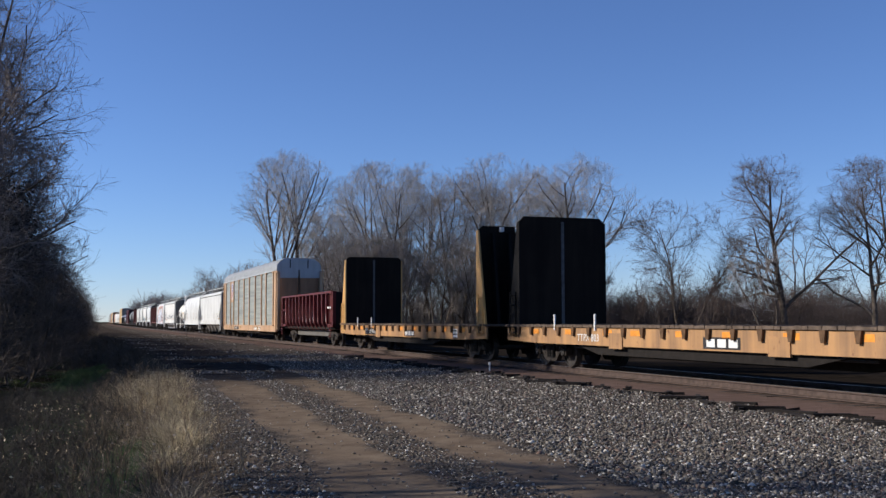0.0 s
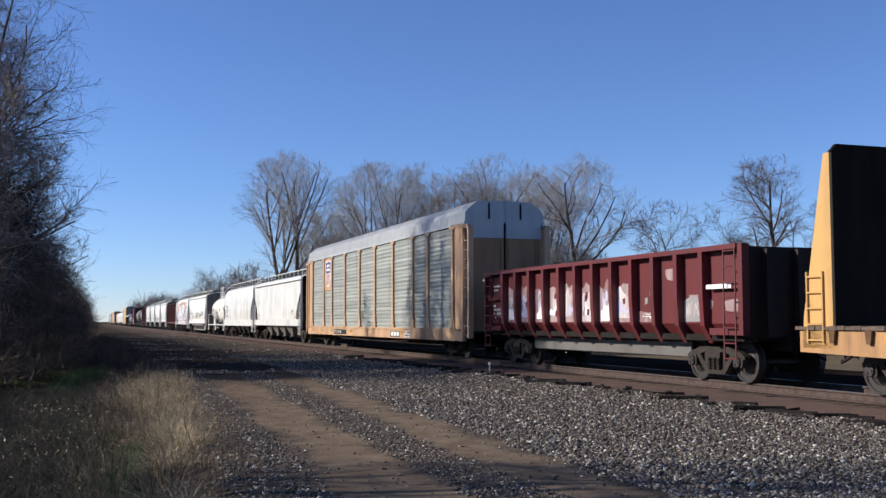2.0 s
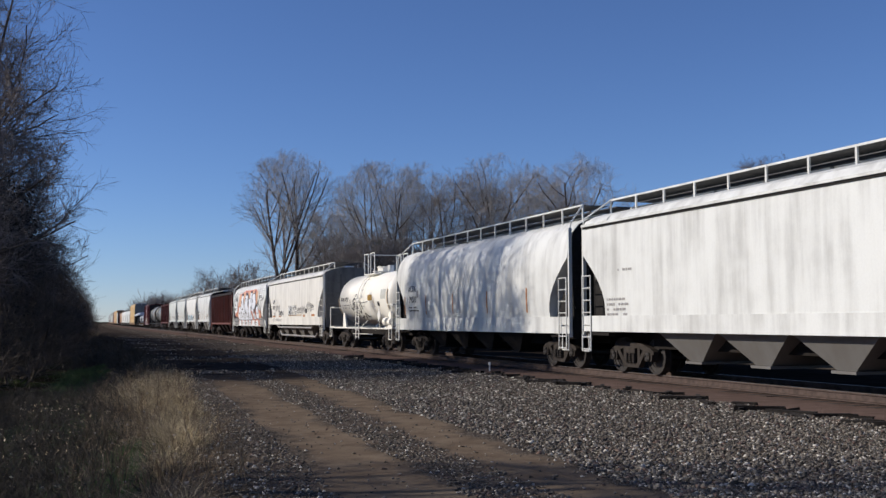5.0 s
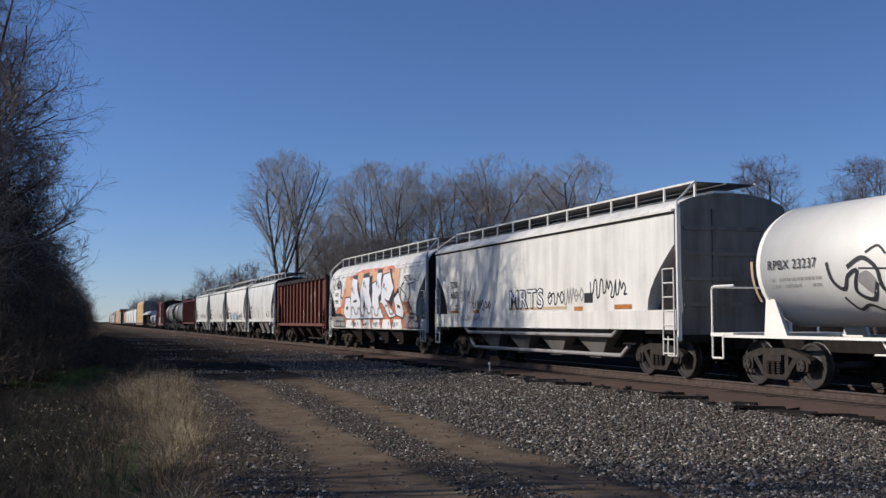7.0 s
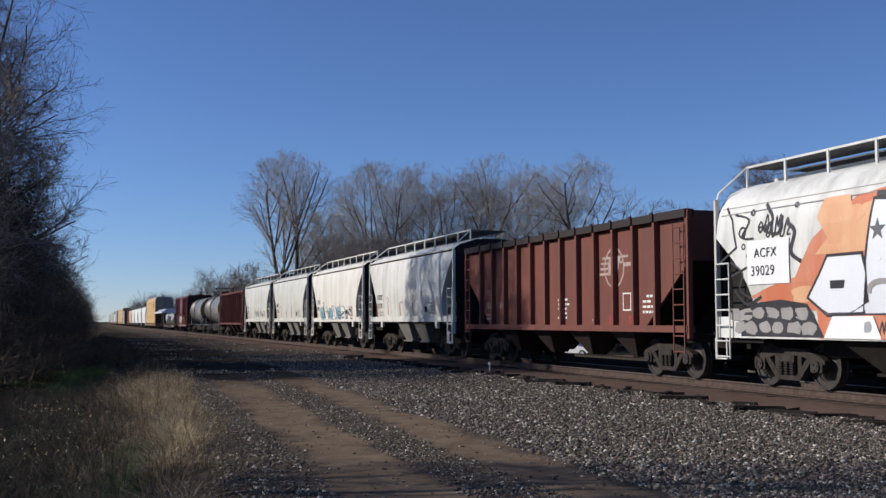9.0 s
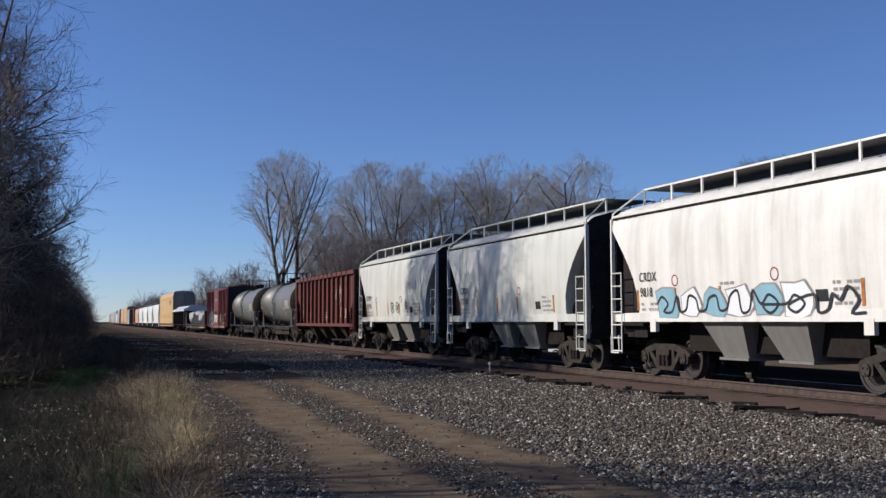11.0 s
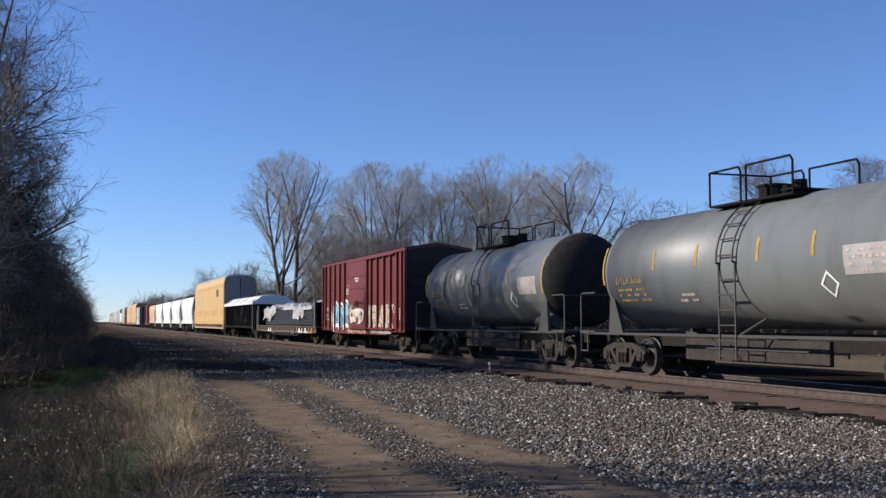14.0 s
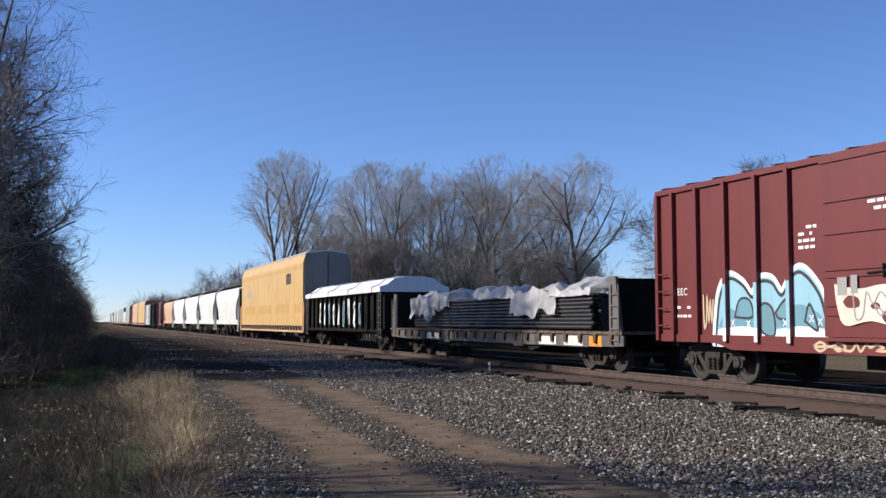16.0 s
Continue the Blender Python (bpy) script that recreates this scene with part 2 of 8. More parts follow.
def ground_material():
    k = Nodes("ground_earth")
    geo = k.n("ShaderNodeNewGeometry")
    sep = k.n("ShaderNodeSeparateXYZ")
    k.link(geo.outputs["Position"], sep.inputs[0])
    x, y = sep.outputs[0], sep.outputs[1]
    pos = geo.outputs["Position"]
    yp = k.math("MAXIMUM", y, 0.0)
    lat = k.math("SUBTRACT", x, k.math("MULTIPLY", k.math("MULTIPLY", yp, yp), BEND / 2))
    wob = k.math("MULTIPLY", k.math("SUBTRACT", k.noise(0.5, 4, pos), 0.5), 1.7)
    wob2 = k.math("MULTIPLY", k.math("SUBTRACT", k.noise(3.0, 4, pos), 0.5), 0.6)
    lat = k.math("ADD", lat, k.math("ADD", wob, wob2))
    big, mid, fine = k.noise(0.12, 4, pos), k.noise(2.2, 6, pos), k.noise(28, 4, pos, 0.7)
    # stones: cells of ballast
    vor = k.n("ShaderNodeTexVoronoi")
    vor.inputs["Scale"].default_value = 24.0
    k.link(pos, vor.inputs["Vector"])
    cell = k.n("ShaderNodeSeparateColor")
    k.link(vor.outputs["Color"], cell.inputs[0])
    stone = k.mix(k.ramp(cell.outputs[0], 0.1, 0.95), (0.040, 0.036, 0.029), (0.17, 0.152, 0.126))
    stone = k.mix(k.ramp(vor.outputs["Distance"], 0.35, 0.75), stone, (0.035, 0.031, 0.028))
    dirt = k.mix(k.ramp(mid, 0.3, 0.7), (0.142, 0.104, 0.072), (0.215, 0.166, 0.116))
    dirt = k.mix(k.math("MULTIPLY", k.ramp(fine, 0.4, 0.7), 0.35), dirt, (0.105, 0.078, 0.058))
    gravel = k.mix(k.ramp(mid, 0.35, 0.65), stone, k.mix(0.5, stone, (0.13, 0.10, 0.08)))
    brown = k.mix(k.ramp(mid, 0.25, 0.8), (0.120, 0.082, 0.067), (0.170, 0.118, 0.098))
    # wheel tracks drift away from the camera's line
    drift = k.math("SUBTRACT", lat, k.math("MULTIPLY", k.math("MINIMUM", yp, 40.0), 0.062))

    def near(centre, half, soft):
        d = k.math("ABSOLUTE", k.math("SUBTRACT", drift, centre))
        return k.math("SUBTRACT", 1.0, k.ramp(d, half - soft, half + soft), True)
    ruts = k.math("MAXIMUM", near(2.40, 0.55, 0.22), near(4.22, 0.42, 0.22))
    far_dirt = k.math("MULTIPLY", k.ramp(y, 24, 34), k.math("SUBTRACT", 1.0, k.ramp(lat, 7.5, 9.0)))
    ruts = k.math("MAXIMUM", ruts, k.math("MULTIPLY", far_dirt, 0.8))
    # tree shadows over the far road, painted in as dark streaks
    worn = k.mix(k.ramp(k.noise(1.0, 8, k.coords((0.5, 1.3, 1.0), "Object", False), 0.75), 0.42, 0.62), (0.022, 0.018, 0.015), (0.082, 0.065, 0.052))
    c = k.mix(ruts, gravel, k.mix(k.ramp(y, 24, 36), dirt, worn))
    c = k.mix(k.ramp(lat, 11.5, 11.9), c, brown)
    # between the rails the train's shade is put into this dark brown
    shaded_bed = k.mix(k.ramp(mid, 0.3, 0.7), (0.022, 0.017, 0.013), (0.05, 0.038, 0.030))
    c = k.mix(k.math('MULTIPLY', k.ramp(lat, 14.0, 14.4), k.math('SUBTRACT', 1.0, k.ramp(lat, 16.2, 17.0))), c, shaded_bed)
    # behind the track: dry field
    field = k.mix(k.ramp(mid, 0.3, 0.7), (0.10, 0.078, 0.052), (0.19, 0.15, 0.10))
    # next strip: the train's shadow painted in as a near-black colour
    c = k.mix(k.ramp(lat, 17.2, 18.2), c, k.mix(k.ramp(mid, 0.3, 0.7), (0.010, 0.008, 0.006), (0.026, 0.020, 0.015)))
    c = k.mix(k.ramp(lat, 25.0, 28.0), c, field)
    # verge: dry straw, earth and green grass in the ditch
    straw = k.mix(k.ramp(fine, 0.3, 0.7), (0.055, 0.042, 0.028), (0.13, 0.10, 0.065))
    # straw darkens towards the ditch: the wood's shade painted in
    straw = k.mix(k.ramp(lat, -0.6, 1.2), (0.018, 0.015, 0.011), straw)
    green = k.mix(k.ramp(fine, 0.3, 0.7), (0.016, 0.024, 0.010), (0.040, 0.056, 0.022))
    verge = k.mix(k.math("MULTIPLY", k.ramp(k.noise(0.35, 3, pos), 0.45, 0.6), k.math("SUBTRACT", 1.0, k.ramp(lat, 0.3, 1.2))), straw, green)
    vlat = k.math("SUBTRACT", lat, k.math("MULTIPLY", k.math("MINIMUM", yp, 60.0), 0.03))
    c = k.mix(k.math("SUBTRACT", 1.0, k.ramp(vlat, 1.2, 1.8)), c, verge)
    c = k.mix(k.math("MULTIPLY", k.ramp(big, 0.35, 0.65), 0.25), c, (0.07, 0.055, 0.045))
    stony = k.math("MULTIPLY", k.math("SUBTRACT", 1.0, vor.outputs["Distance"]), k.math("SUBTRACT", 1.0, ruts, True))
    k.bump(k.math("ADD", k.math("MULTIPLY", fine, 0.25), k.math("ADD", stony, k.math("MULTIPLY", mid, 0.8))), 0.5, 0.03)
    return k.done(c, 0.95, 0.0, 0.0)


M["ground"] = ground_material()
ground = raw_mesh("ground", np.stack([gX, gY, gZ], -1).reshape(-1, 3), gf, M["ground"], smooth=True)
tagged(ground, "dirt service road, ballast and dry verge beside the track", "ground", kind="structure")


# ---- track ----
def rail_line(x, name):
    """A rail with foot, web and head, swept along the bend."""
    prof = [(-0.07, -0.185), (0.07, -0.185), (0.07, -0.165), (0.012, -0.145), (0.012, -0.045), (0.037, -0.035), (0.037, -0.006), (0.03, 0), (-0.03, 0), (-0.037, -0.006), (-0.037, -0.035), (-0.012, -0.045), (-0.012, -0.145), (-0.07, -0.165)]
    ys = np.concatenate([np.linspace(-300, 60, 30), np.linspace(80, 1400, 67)])
    bm = bmesh.new()
    rows = [[bm.verts.new((x + px + bend(y), y, RAIL + pz)) for px, pz in prof] for y in ys]
    n = len(prof)
    for a, b in zip(rows, rows[1:]):
        for i in range(n):
            f = bm.faces.new((a[i], b[i], b[(i + 1) % n], a[(i + 1) % n]))
            f.material_index = 1 if i in (6, 7, 8) else 0
    bmesh.ops.recalc_face_normals(bm, faces=bm.faces)
    return bm


track = thing("railway_track", "single railway track with rusty rails on dark ties", "track")
tagged(track, kind="structure")
for tx in (CENTRE - 0.7525, CENTRE + 0.7525):
    r = part("rail", rail_line(tx, "rail"), M["rail"], track, "rusty steel rail with a worn head")
    r.data.materials.append(M["railhead"])
bm = bmesh.new()
box(bm, -1.3, 1.3, -0.115, 0.115, -0.32, -0.195)
tie = part("tie", bm, M["tie"], track)
tie.location = (CENTRE, 4, RAIL)
rnd = random.Random(3)
y = 4.0
for i in range(280):
    y += 0.52
    o = share("tie", tie.data, track)
    o.location = (CENTRE + bend(y) + rnd.uniform(-0.06, 0.06), y + rnd.uniform(-0.03, 0.03), RAIL + rnd.uniform(-0.008, 0.008))
    o.rotation_euler = (0, 0, rnd.uniform(-0.02, 0.02))


def ground_z(x, y):
    return float(ground_height(np.array([float(x)]), np.array([float(y)]))[0])


# old timber and spikes lie along the foot of the shoulder
rnd = random.Random(17)
for i in range(104):
    y = 11 + i * 0.34 + rnd.uniform(-0.3, 0.3)
    x = 11.7 + rnd.uniform(-0.4, 0.35)
    L, w = rnd.uniform(0.3, 1.1), rnd.uniform(0.05, 0.12)
    bm = bmesh.new()
    box(bm, -w / 2, w / 2, -L / 2, L / 2, -0.03, w * 0.7)
    for v in bm.verts:
        v.co += Vector((rnd.uniform(-0.015, 0.015), rnd.uniform(-0.05, 0.05), rnd.uniform(-0.01, 0.01)))
    ob = tagged(part("timber_scrap", bm, M["under"]), "dark splintered tie scrap lying on ballast", "timber scrap", "tie scraps")
    ob.matrix_basis = pose(x, y, ground_z(x, y), 0, 0, rnd.uniform(-65, 65))


# ---- loose stones ----
def scatter_stones(name, spots, sizes, material, label, seed):
    """Many angular stones in one mesh: octahedra with shaken corners."""
    r = np.random.RandomState(seed)
    n = len(spots)
    base = np.array([[1, 0, 0], [0, 1, 0], [-1, 0, 0], [0, -1, 0], [0, 0, 1], [0, 0, -1]], float)
    tri = np.array([[0, 1, 4], [1, 2, 4], [2, 3, 4], [3, 0, 4], [1, 0, 5], [2, 1, 5], [3, 2, 5], [0, 3, 5]])
    v = base[None] * (1 + r.uniform(-0.5, 0.5, (n, 6, 1))) + r.uniform(-0.4, 0.4, (n, 6, 3))
    a = r.uniform(0, math.tau, n)
    c, s = np.cos(a), np.sin(a)
    x, y = v[..., 0] * c[:, None] - v[..., 1] * s[:, None], v[..., 0] * s[:, None] + v[..., 1] * c[:, None]
    b = r.uniform(-0.8, 0.8, n)
    c, s = np.cos(b), np.sin(b)
    x = x * r.uniform(0.75, 1.55, (n, 1))
    z = v[..., 2] * 0.7
    y, z = y * c[:, None] - z * s[:, None], y * s[:, None] + z * c[:, None]
    v = np.stack([x, y, z], -1) * sizes[:, None, None]
    v += spots[:, None, :]
    f = (np.arange(n) * 6)[:, None, None] + tri[None]
    ob = raw_mesh(name, v.reshape(-1, 3), f.reshape(-1, 3), material)
    return tagged(ob, label, "stones", kind="stuff")


def stone_material():
    k = Nodes("ballast_stone")
    geo = k.n("ShaderNodeNewGeometry")
    rp = geo.outputs["Random Per Island"]
    grain = k.noise(40, 4, geo.outputs["Position"])
    c = k.mix(k.ramp(rp, 0.0, 0.75), (0.036, 0.032, 0.026), (0.190, 0.168, 0.138))
    c = k.mix(k.ramp(rp, 0.86, 0.97), c, (0.60, 0.56, 0.48))
    c = k.mix(k.math("MULTIPLY", k.ramp(rp, 0.30, 0.36), k.math("SUBTRACT", 1.0, k.ramp(rp, 0.40, 0.46))), c, (0.15, 0.10, 0.08))
    c = k.mix(k.math("MULTIPLY", k.ramp(grain, 0.4, 0.7), 0.35), c, (0.07, 0.062, 0.055))
    return k.done(c, 0.85, 0.0, 0.25)


M["stone"] = stone_material()
r = np.random.RandomState(4)


def spread(n, x0, x1, y0, y1, power=1.7):
    """Places in a strip, thinning out with the distance."""
    u = r.uniform(0, 1, n) ** power
    y = y0 + (y1 - y0) * u
    x = r.uniform(x0, x1, n)
    return x, y


xs, ys = spread(98000, 5.2, 11.9, 8.0, 52.0)
clump = np.sin(xs * 2.1 + 3 * np.sin(ys * 0.7)) * np.sin(ys * 1.3 + xs)
rut = np.abs(xs - 0.062 * np.minimum(ys, 40) - 4.22)
keep = (rut > 0.45 + 0.15 * clump) & (xs > 4.9 + 0.04 * ys)
xs, ys = xs[keep], ys[keep]
size = r.uniform(0.008, 0.027, len(xs)) * (1 + 0.5 * (r.uniform(0, 1, len(xs)) > 0.9))
scatter_stones("ballast_stones", np.stack([xs, ys, ground_height(xs, ys) + size * 0.25], -1), size, M["stone"], "loose grey crushed-stone ballast beside the track", 1)
xs, ys = spread(26000, 1.2, 6.2, 8.0, 34.0)
d = xs - 0.062 * np.minimum(ys, 40)
keep = ((np.abs(d - 3.38) < 0.42) | ((d < 1.85) & (d > 0.4)) | (r.uniform(0, 1, len(xs)) < 0.06)) 
xs, ys = xs[keep], ys[keep]
size = r.uniform(0.007, 0.022, len(xs))
scatter_stones("road_gravel", np.stack([xs, ys, ground_height(xs, ys) + size * 0.25], -1), size, M["stone"], "loose gravel between the wheel tracks", 2)

xs, ys = r.uniform(1.0, 12.4, 15000), 34 + 96 * r.uniform(0, 1, 15000) ** 1.4
xs += BEND / 2 * ys ** 2 + 0.03 * np.minimum(ys, 60) * (xs < 4)
keep = np.sin(ys * 0.9 + 2.0 * np.sin(xs * 0.4)) + np.sin(ys * 0.37 + xs * 0.5) + r.normal(0, 0.6, len(xs)) > 0.7
xs, ys = xs[keep], ys[keep]
size = r.uniform(0.015, 0.055, len(xs))
scatter_stones("road_gravel", np.stack([xs, ys, ground_height(xs, ys) + size * 0.2], -1), size, M["stone"], "coarse gravel and clods on the far road", 3)

# marker posts
for x, y, h, w, m, lab in ((9.6, 93.0, 0.95, 0.05, "under", "thin dark marker post beside the track"), (12.5, 31.0, 0.26, 0.035, "bar_white", "short white survey stake beside the rail")):
    bm = bmesh.new()
    box(bm, -w / 2, w / 2, -w / 2, w / 2, -0.1, h)
    box(bm, -w * 0.8, w * 0.8, -w * 0.7, w * 0.7, h - 0.08, h + 0.02)
    ob = tagged(part("marker_post", bm, M[m]), lab, "post")
    ob.location = (x, y, ground_z(x, y))
# ---- trees ----
def crown_tree(name, seed, height, low, wide, n, trunk_r, tip, material, stems=1, lean=0.0, widest=0.6, balance=0.55, twigs=3, twig_len=0.8, droop=0.0, lumps=0.22, crook=0.7, spread_z=(1.6, 1.05), smooth=5):
    """A tree whose branches reach evenly through its crown: each new point of the
    crown joins the branch that leads to it most directly."""
    q = np.random.RandomState(seed)
    # crown points inside a lumpy envelope
    u = q.beta(*spread_z, n)
    a = q.uniform(0, math.tau, n)
    span = np.where(u < widest, (widest - u) / widest, (u - widest) / (1 - widest))
    env = np.sqrt(np.clip(1 - span ** 3, 0.02, 1)) * wide
    ph = q.uniform(0, 6, 4)
    env *= 1 + lumps * np.sin(3 * a + ph[0] + 4 * u) + lumps * 0.7 * np.sin(5 * a + ph[1] - 9 * u)
    top = height * (1 - 0.10 * (1 + np.sin(2 * a + ph[2])) * (u > 0.4))
    rad = env * np.sqrt(q.uniform(0.02, 1, n))
    pts = np.stack([rad * np.cos(a) + lean * u, rad * np.sin(a), low + (top - low) * u], 1)
    root = []
    for s in range(stems):
        ang = math.tau * s / stems + q.uniform(0, 1)
        off = 0.0 if stems == 1 else 0.35
        prev = len(root)
        for k in range(5):
            f = k / 4
            sway = 0.12 * q.normal(0, 1, 2) * k
            root.append((off * math.cos(ang) * 3 * f + sway[0], off * math.sin(ang) * 3 * f + sway[1], -0.25 + (low * 0.96 + 0.25) * f, -1 if k == 0 else prev + k - 1))
    m = len(root)
    P, D = np.zeros((n + m, 3)), np.zeros((n + m, 3))
    path, par = np.zeros(n + m), np.zeros(n + m, int)
    D[:, 2] = 1
    for i, r in enumerate(root):
        P[i], par[i] = r[:3], r[3]
        if r[3] >= 0:
            d = P[i] - P[r[3]]
            path[i] = path[r[3]] + np.linalg.norm(d)
            D[i] = d / np.linalg.norm(d)
    order = np.argsort(np.linalg.norm(pts - np.array([0, 0, low]), axis=1) + q.uniform(0, 0.8, n))
    usable = np.array([r[2] > low * 0.55 for r in root] + [True] * n)
    for j, i in enumerate(order):
        k = m + j
        v = pts[i] - P[:k]
        dist = np.linalg.norm(v, axis=1) + 1e-6
        cosine = (v * D[:k]).sum(1) / dist
        cost = dist * (1 + crook * (1 - cosine)) + balance * (path[:k] + dist) + np.where(usable[:k] & (cosine > -0.1), 0, 1e6)
        b = int(np.argmin(cost))
        P[k], par[k], path[k] = pts[i], b, path[b] + dist[b]
        d = 0.75 * v[b] / dist[b] + 0.25 * D[b]
        D[k] = d / np.linalg.norm(d)
    # straighten the boughs: each point moves towards the line through its neighbours
    weight = np.ones(n + m)
    for k in range(n + m - 1, 0, -1):
        if par[k] >= 0:
            weight[par[k]] += weight[k]
    main = np.full(n + m, -1)
    for k in range(n + m):
        if par[k] >= 0 and (main[par[k]] < 0 or weight[k] > weight[main[par[k]]]):
            main[par[k]] = k
    mid = np.array([k for k in range(n + m) if par[k] >= 0 and main[k] >= 0 and k >= 2])
    for _ in range(smooth):
        P[mid] = 0.4 * P[mid] + 0.3 * (P[par[mid]] + P[main[mid]])
    size = np.full(n + m, 0.0)
    count = np.zeros(n + m, int)
    for k in range(n + m - 1, -1, -1):
        size[k] = max(size[k], tip ** 2.3)
        if par[k] >= 0:
            size[par[k]] += size[k]
            count[par[k]] += count[k] + 1
    R = size ** (1 / 2.3)
    R = np.where(count > 25, R * (trunk_r / R[:m].max()) ** (np.clip(np.log(np.maximum(count, 1) / 25) / math.log(n / 25), 0, 1)), R)
    kids = np.where(par >= 0)[0]
    seg = np.concatenate([P[par[kids]], P[kids], np.minimum(R[par[kids]], R[kids] * 1.5)[:, None], R[kids][:, None]], 1)
    thick = count[kids] > 12
    # fine twigs at the ends
    ends = np.where((count <= 4) & (np.arange(n + m) >= m))[0]
    rows = []
    for _ in range(twigs):
        d = D[ends] + q.normal(0, 0.48, (len(ends), 3)) + np.array([0, 0, 0.15 - droop])
        d /= np.linalg.norm(d, axis=1, keepdims=True)
        L = twig_len * q.uniform(0.5, 1.3, (len(ends), 1))
        s = P[ends] + (P[par[ends]] - P[ends]) * q.uniform(0, 0.85, (len(ends), 1))
        e = s + d * L
        t1, t2 = np.full((len(ends), 1), tip * 0.75), np.full((len(ends), 1), tip * 0.4)
        rows.append(np.concatenate([s, e, t1, t2], 1))
        for f in (0.35, 0.7):
            d2 = d + q.normal(0, 0.5, d.shape) + np.array([0, 0, 0.1 - droop])
            rows.append(np.concatenate([s + d * L * f, s + d * L * f + d2 * L * 0.5, t1 * 0.7, t2 * 0.8], 1))
    ob = thing(name, "", "")
    if thick.any():
        v, f = tubes(seg[thick], 6)
        raw_mesh("trunk", v, f, M["bark"], ob, True)
    v, f = tubes(np.concatenate([seg[~thick]] + rows), 3)
    raw_mesh("crown", v, f, material, ob)
    return ob


def fork_tree(name, seed, height, low, wide, trunk_r, tip, material, stems=2, widest=0.55, angle=(28, 46), wobble=0.10, rise=0.10, counts=(10, 8, 6, 6), lean=0.14, start=0.3, side=None):
    """A tree that forks level by level: stems, limbs, branches, sprays and twigs, each reaching no farther than the crown's envelope."""
    q = np.random.RandomState(seed)
    zc = low + (height - low) * widest
    phase = q.uniform(0, 6, 3)

    def reach(p, d):
        """Distance along d to the crown's lumpy envelope."""
        az = np.arctan2(d[:, 1], d[:, 0])
        lump = 1 + 0.10 * np.sin(3 * az + phase[0]) + 0.08 * np.sin(5 * az + phase[1])
        up = np.where(d[:, 2] > 0, height - zc, (zc - low) * 1.15)
        ax = np.stack([wide * lump, wide * lump, up * (0.92 + 0.08 * lump)], 1)
        o, w = (p - np.array([0, 0, zc])) / ax, d / ax
        a, b, c = (w * w).sum(1), (o * w).sum(1), (o * o).sum(1) - 1
        return np.maximum((-b + np.sqrt(np.maximum(b * b - a * c, 0.0))) / a, 0.25)

    def grow(p, d, length, r0, r1, segs, shake, lift):
        pts, ways, n = [p], [d], len(p)
        for _ in range(segs):
            d = d + q.normal(0, shake, (n, 3)) + np.array([0, 0, lift])
            d = d / np.linalg.norm(d, axis=1, keepdims=True)
            p = p + d * (length / segs)[:, None]
            pts.append(p)
            ways.append(d)
        f = np.linspace(0, 1, segs + 1)[None]
        return np.stack(pts, 1), np.stack(ways, 1), r0[:, None] * (1 - f) + r1[:, None] * f

    def rows_of(P, R):
        return np.concatenate([P[:, :-1].reshape(-1, 3), P[:, 1:].reshape(-1, 3), R[:, :-1].reshape(-1, 1), R[:, 1:].reshape(-1, 1)], 1)

    def shoots(P, D, R, L, k, t0, spread_deg, share_len, thin, floor):
        """k side shoots on every branch, evenly staggered along it."""
        n, segs = P.shape[0], P.shape[1] - 1
        t = t0 + (1 - t0) * (np.arange(k)[None] + q.uniform(0, 1, (n, k))) / k
        i = np.minimum((t * segs).astype(int), segs - 1)
        f = (t * segs - i)[..., None]
        rowi = np.arange(n)[:, None]
        p = (P[rowi, i] * (1 - f) + P[rowi, i + 1] * f).reshape(-1, 3)
        d = D[rowi, i + 1].reshape(-1, 3)
        r = (R[rowi, i] * (1 - f[..., 0]) + R[rowi, i + 1] * f[..., 0]).reshape(-1)
        perp = np.cross(d, q.normal(0, 1, d.shape))
        perp /= np.linalg.norm(perp, axis=1, keepdims=True) + 1e-9
        a = np.radians(q.uniform(*spread_deg, len(p)))[:, None]
        d = d * np.cos(a) + perp * np.sin(a)
        if side is not None:
            d = d + np.array(side)
            d /= np.linalg.norm(d, axis=1, keepdims=True)
        own = (L[:, None] * (1.05 - 0.5 * t)).reshape(-1) * share_len
        own = np.maximum(own, floor * height / 18) * q.uniform(0.7, 1.25, len(p))
        far = reach(p, d)
        own = far * q.uniform(0.75, 1.0, len(p)) if share_len > 0.8 else np.minimum(own, np.maximum(far * q.uniform(0.8, 1.1, len(p)), floor * 0.5))
        return p, d, np.maximum(own, 0.12), r * thin

    ang = math.tau * np.arange(stems) / stems + q.uniform(0, 6)
    tilt = np.zeros(stems) if stems == 1 else np.full(stems, lean)
    p = np.stack([0.25 * np.cos(ang) * (stems > 1), 0.25 * np.sin(ang) * (stems > 1), np.full(stems, -0.3)], 1)
    d = np.stack([np.cos(ang) * tilt, np.sin(ang) * tilt, np.ones(stems)], 1)
    d /= np.linalg.norm(d, axis=1, keepdims=True)
    L = np.full(stems, height * 0.86) * q.uniform(0.9, 1.05, stems)
    P, D, R = grow(p, d, L, np.full(stems, trunk_r), np.full(stems, trunk_r * 0.16), 10, wobble * 0.45, 0.02)
    bark, fine = [rows_of(P, R)], []
    t0 = max(start, low / height * 0.9)
    for lev, k in enumerate(counts):
        last = lev == len(counts) - 1
        p, d, L, r = shoots(P, D, R, L, k, t0 if lev == 0 else 0.12, angle if lev < 2 else (20, 62), (0.85, 0.72, 0.55, 0.5)[lev], (0.62, 0.60, 0.60, 0.7)[lev], (3.0, 2.2, 1.4, 0.75)[lev])
        r = np.maximum(r, tip * (1.0 if last else 1.35))
